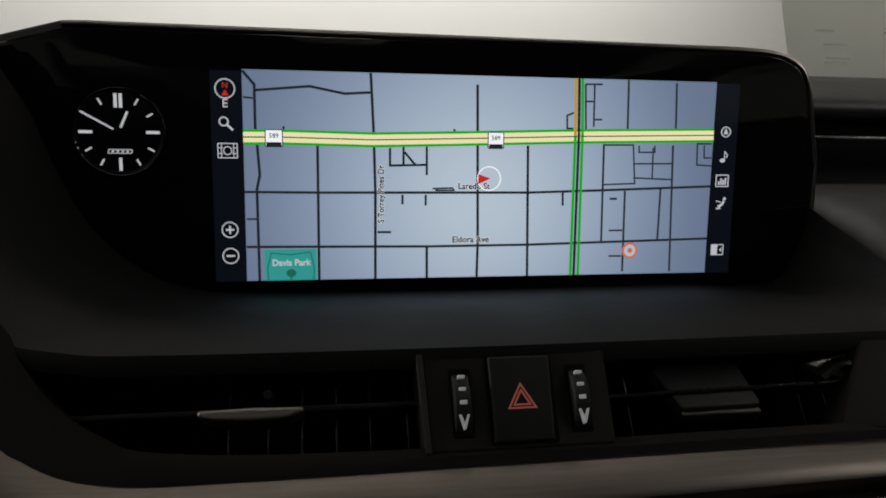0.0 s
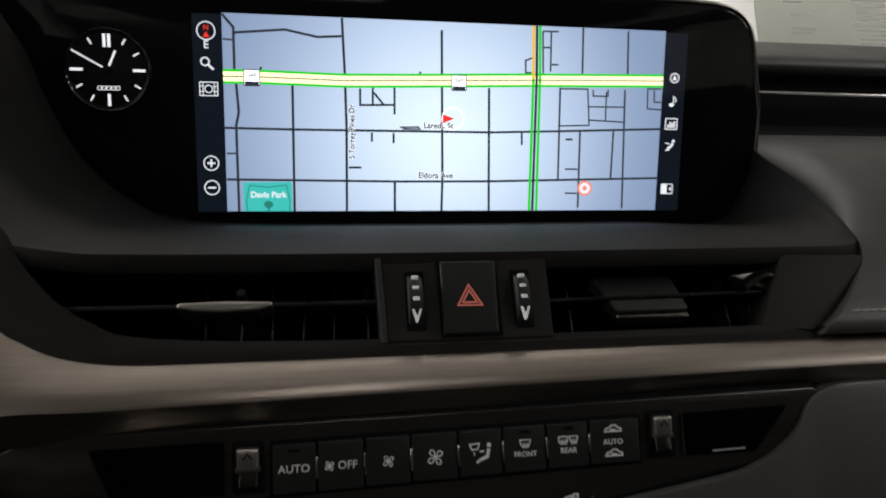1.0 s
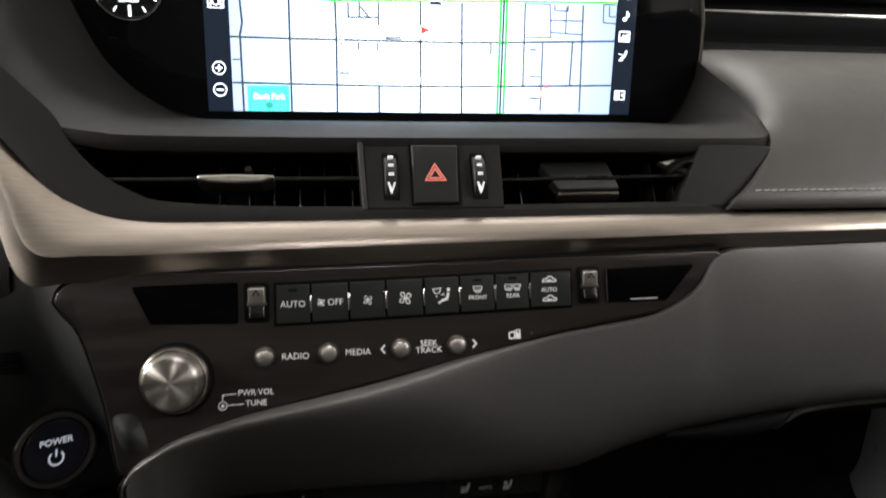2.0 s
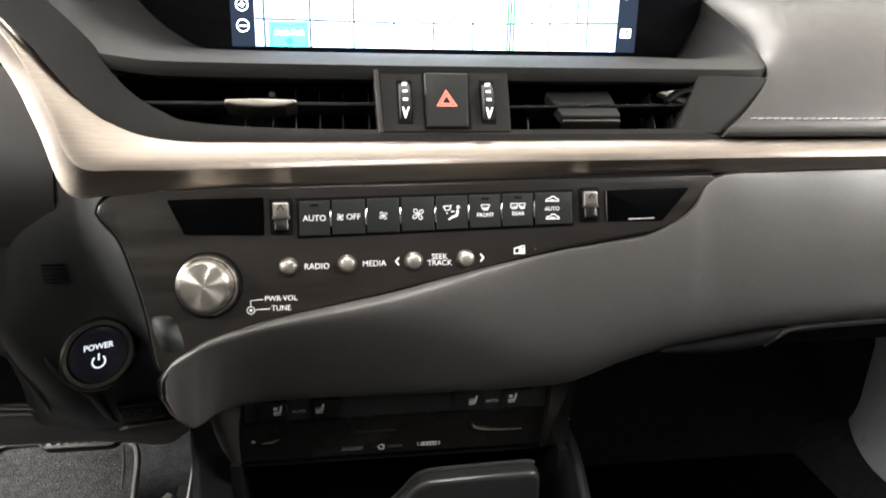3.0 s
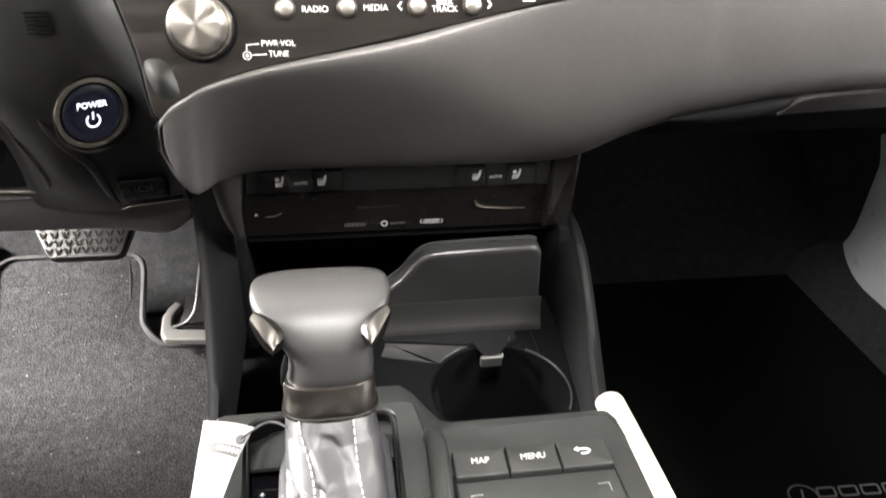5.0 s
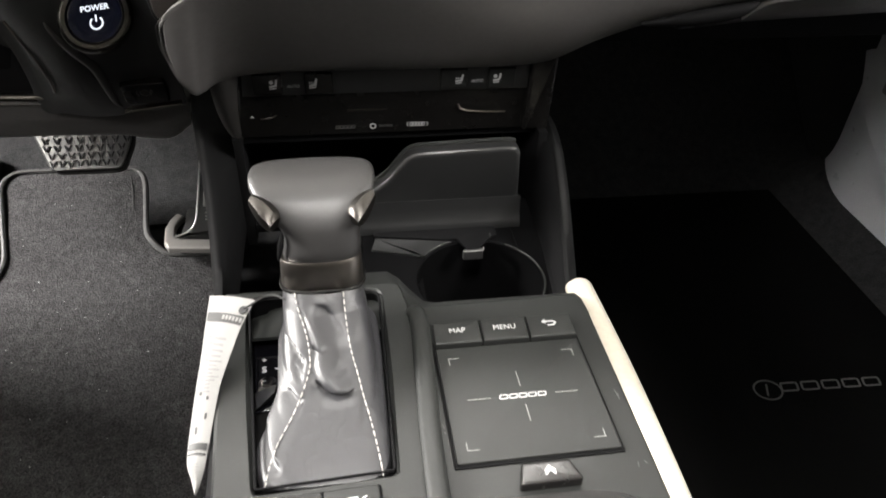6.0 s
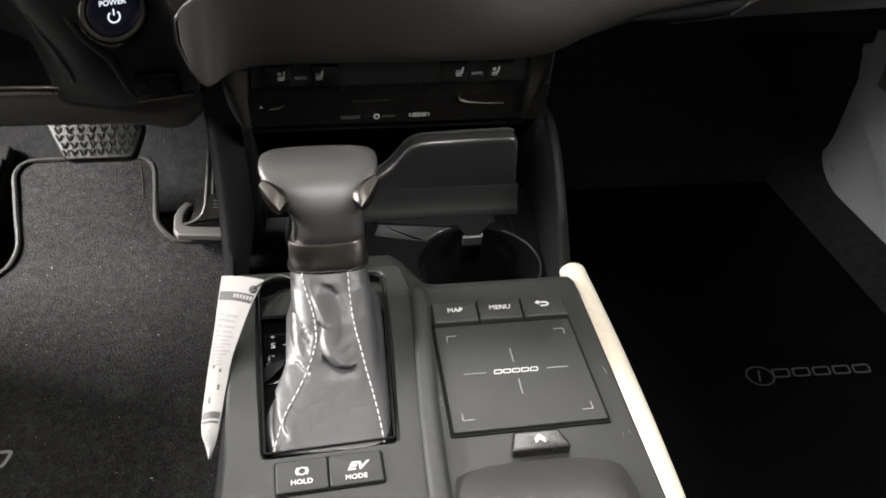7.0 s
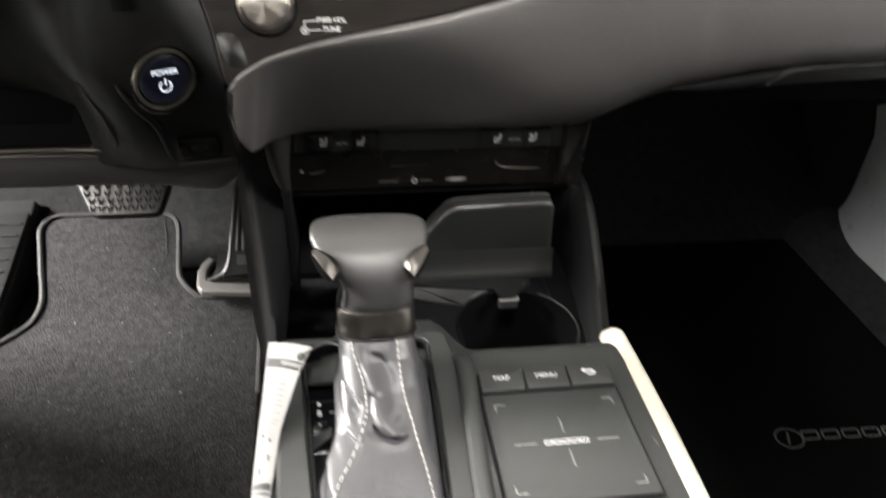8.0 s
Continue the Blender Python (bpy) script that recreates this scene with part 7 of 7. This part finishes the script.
part("arm", tube(spline([BP.at(0.0, 0.02, -0.012), (-0.367, 0.70, 0.24), (-0.36, 0.78, 0.40)], 5), 0.009, 8), RUBBER, brake)
AP = Plane((-0.24, 0.5595, 0.0755), (1, 0.1, 0), (0.02, 0.62, 0.78))
accel = thing("accelerator_pedal", (-0.25, 0.56, 0.03), "ribbed black accelerator pedal with a metal foot", "pedal")
part("pad", plate(fillet([(-0.026, -0.017), (-0.008, -0.012), (0.0, 0.004), (0.0105, 0.108), (0.05, 0.108), (0.042, -0.014)], 0.004), AP, -0.01, 0.0, 0.003), RUBBER, accel)
part("bright_edge", tube(spline([AP.at(*p, 0.0004) for p in ((-0.026, -0.016), (-0.012, -0.0125), (-0.002, -0.002), (0.002, 0.02), (0.0065, 0.065), (0.0105, 0.107))], 5), 0.0013, 6), PEDALMETAL, accel, "pale edge along the pad")
for k in range(4):
    part("rib", plate(fillet([(0.009 + 0.0075 * k, 0.018), (0.0125 + 0.0075 * k, 0.018), (0.0175 + 0.0075 * k, 0.104), (0.0145 + 0.0075 * k, 0.104)], 0.001), AP, 0.0, 0.003, 0.001), GUIDE, accel)
for k in range(3):
    part("cross_rib", plate(rect(0.024, 0.0016, 0.0005, 0.023, 0.0015 + 0.0042 * k), AP, 0.0, 0.0012, 0.0005), GUIDE, accel)
FT = Plane((0, 0, 0.058), (1, 0, 0), (0, 1, 0))
part("metal_foot", plate(fillet([(-0.2, 0.521), (-0.2312, 0.5251), (-0.2726, 0.5301), (-0.2793, 0.5426), (-0.2826, 0.5735), (-0.2793, 0.5898), (-0.2722, 0.6048), (-0.2618, 0.5973), (-0.2667, 0.586), (-0.2699, 0.5736), (-0.2678, 0.5536), (-0.2601, 0.548), (-0.2333, 0.5443), (-0.2, 0.54)], 0.003), FT, -0.006, 0.002, 0.003, 4), FOOTMETAL, accel, "bare metal hinge foot")
part("hinge_block", block(-0.262, -0.2, 0.556, 0.62, 0.03, 0.056, 0.003), RUBBER, accel)
rest = thing("foot_rest", (-0.52, 0.57, 0.01), "dark ribbed foot rest beside the carpet mat", "foot rest")
RP = Plane((-0.562, 0.585, 0.045), (1, 0, 0), (0, 0.97, 0.22))
part("pad", plate(fillet([(-0.05, -0.095), (0.048, -0.1), (0.04, 0.16), (-0.05, 0.16)], 0.012), RP, -0.07, 0.0, 0.006), RUBBER, rest)
metal = part("metal_plate", plate(fillet([(-0.045, -0.085), (0.042, -0.088), (0.036, 0.13), (-0.045, 0.13)], 0.008), RP, 0.0, 0.003, 0.0015), DARK, rest, "dull dark plate")
for k in range(9):
    part("grip_strip", plate(rect(0.07, 0.004, 0.0015, -0.003, -0.07 + 0.022 * k), RP, 0.003, 0.005, 0.001), RUBBER, metal)

# sheet of paper standing on the dash top against the windscreen
PP = Plane((0.62, 0.735, 0.79), (1, -0.06, 0.0), (0, 0.35, 0.94))
sheetpaper = thing("window_sticker", (0.62, 0.71, 0.735), "large printed paper sheet leaning on the dash top", "paper")
rows = [[PP.at(-0.196 + 0.26 * u / 10, -0.076 + 0.19 * v / 8 - 0.006 * (u / 10), 0.004 * math.sin(3 * u / 10) + 0.012 * (v / 8 - 0.5) ** 2) for u in range(11)] for v in range(9)]
THIN = material("thin_paper_back", (0.85, 0.85, 0.79), 0.7, 0, 0.05, 300, 0.05, 10)
nt = THIN.node_tree
glow_through = nt.nodes.new("ShaderNodeBsdfTranslucent")
glow_through.inputs[0].default_value = (0.97, 0.98, 0.9, 1)
both = nt.nodes.new("ShaderNodeMixShader")
both.inputs[0].default_value = 0.92
nt.links.new(nt.nodes["Principled BSDF"].outputs[0], both.inputs[1])
nt.links.new(glow_through.outputs[0], both.inputs[2])
nt.links.new(both.outputs[0], nt.nodes["Material Output"].inputs[0])
part("sheet", sheet(rows, 0.0), THIN, sheetpaper)
random.seed(5)
SOFTINK = material("pale_ink", (0.5, 0.5, 0.46), 0.7)
for k in range(22):
    v = -0.058 + 0.0052 * (k % 11)
    first = k < 11
    if first and k % 11 not in (2, 3, 6, 9):
        continue
    u = (-0.165 if first else -0.085) + random.uniform(0, 0.01)
    w = random.uniform(0.015, 0.03) if first else random.uniform(0.04, 0.1)
    part("print_bar", blob(rect(w, 0.0013 if not first else 0.002, 0, u + w / 2, v), PP, 0.0065), SOFTINK, sheetpaper)
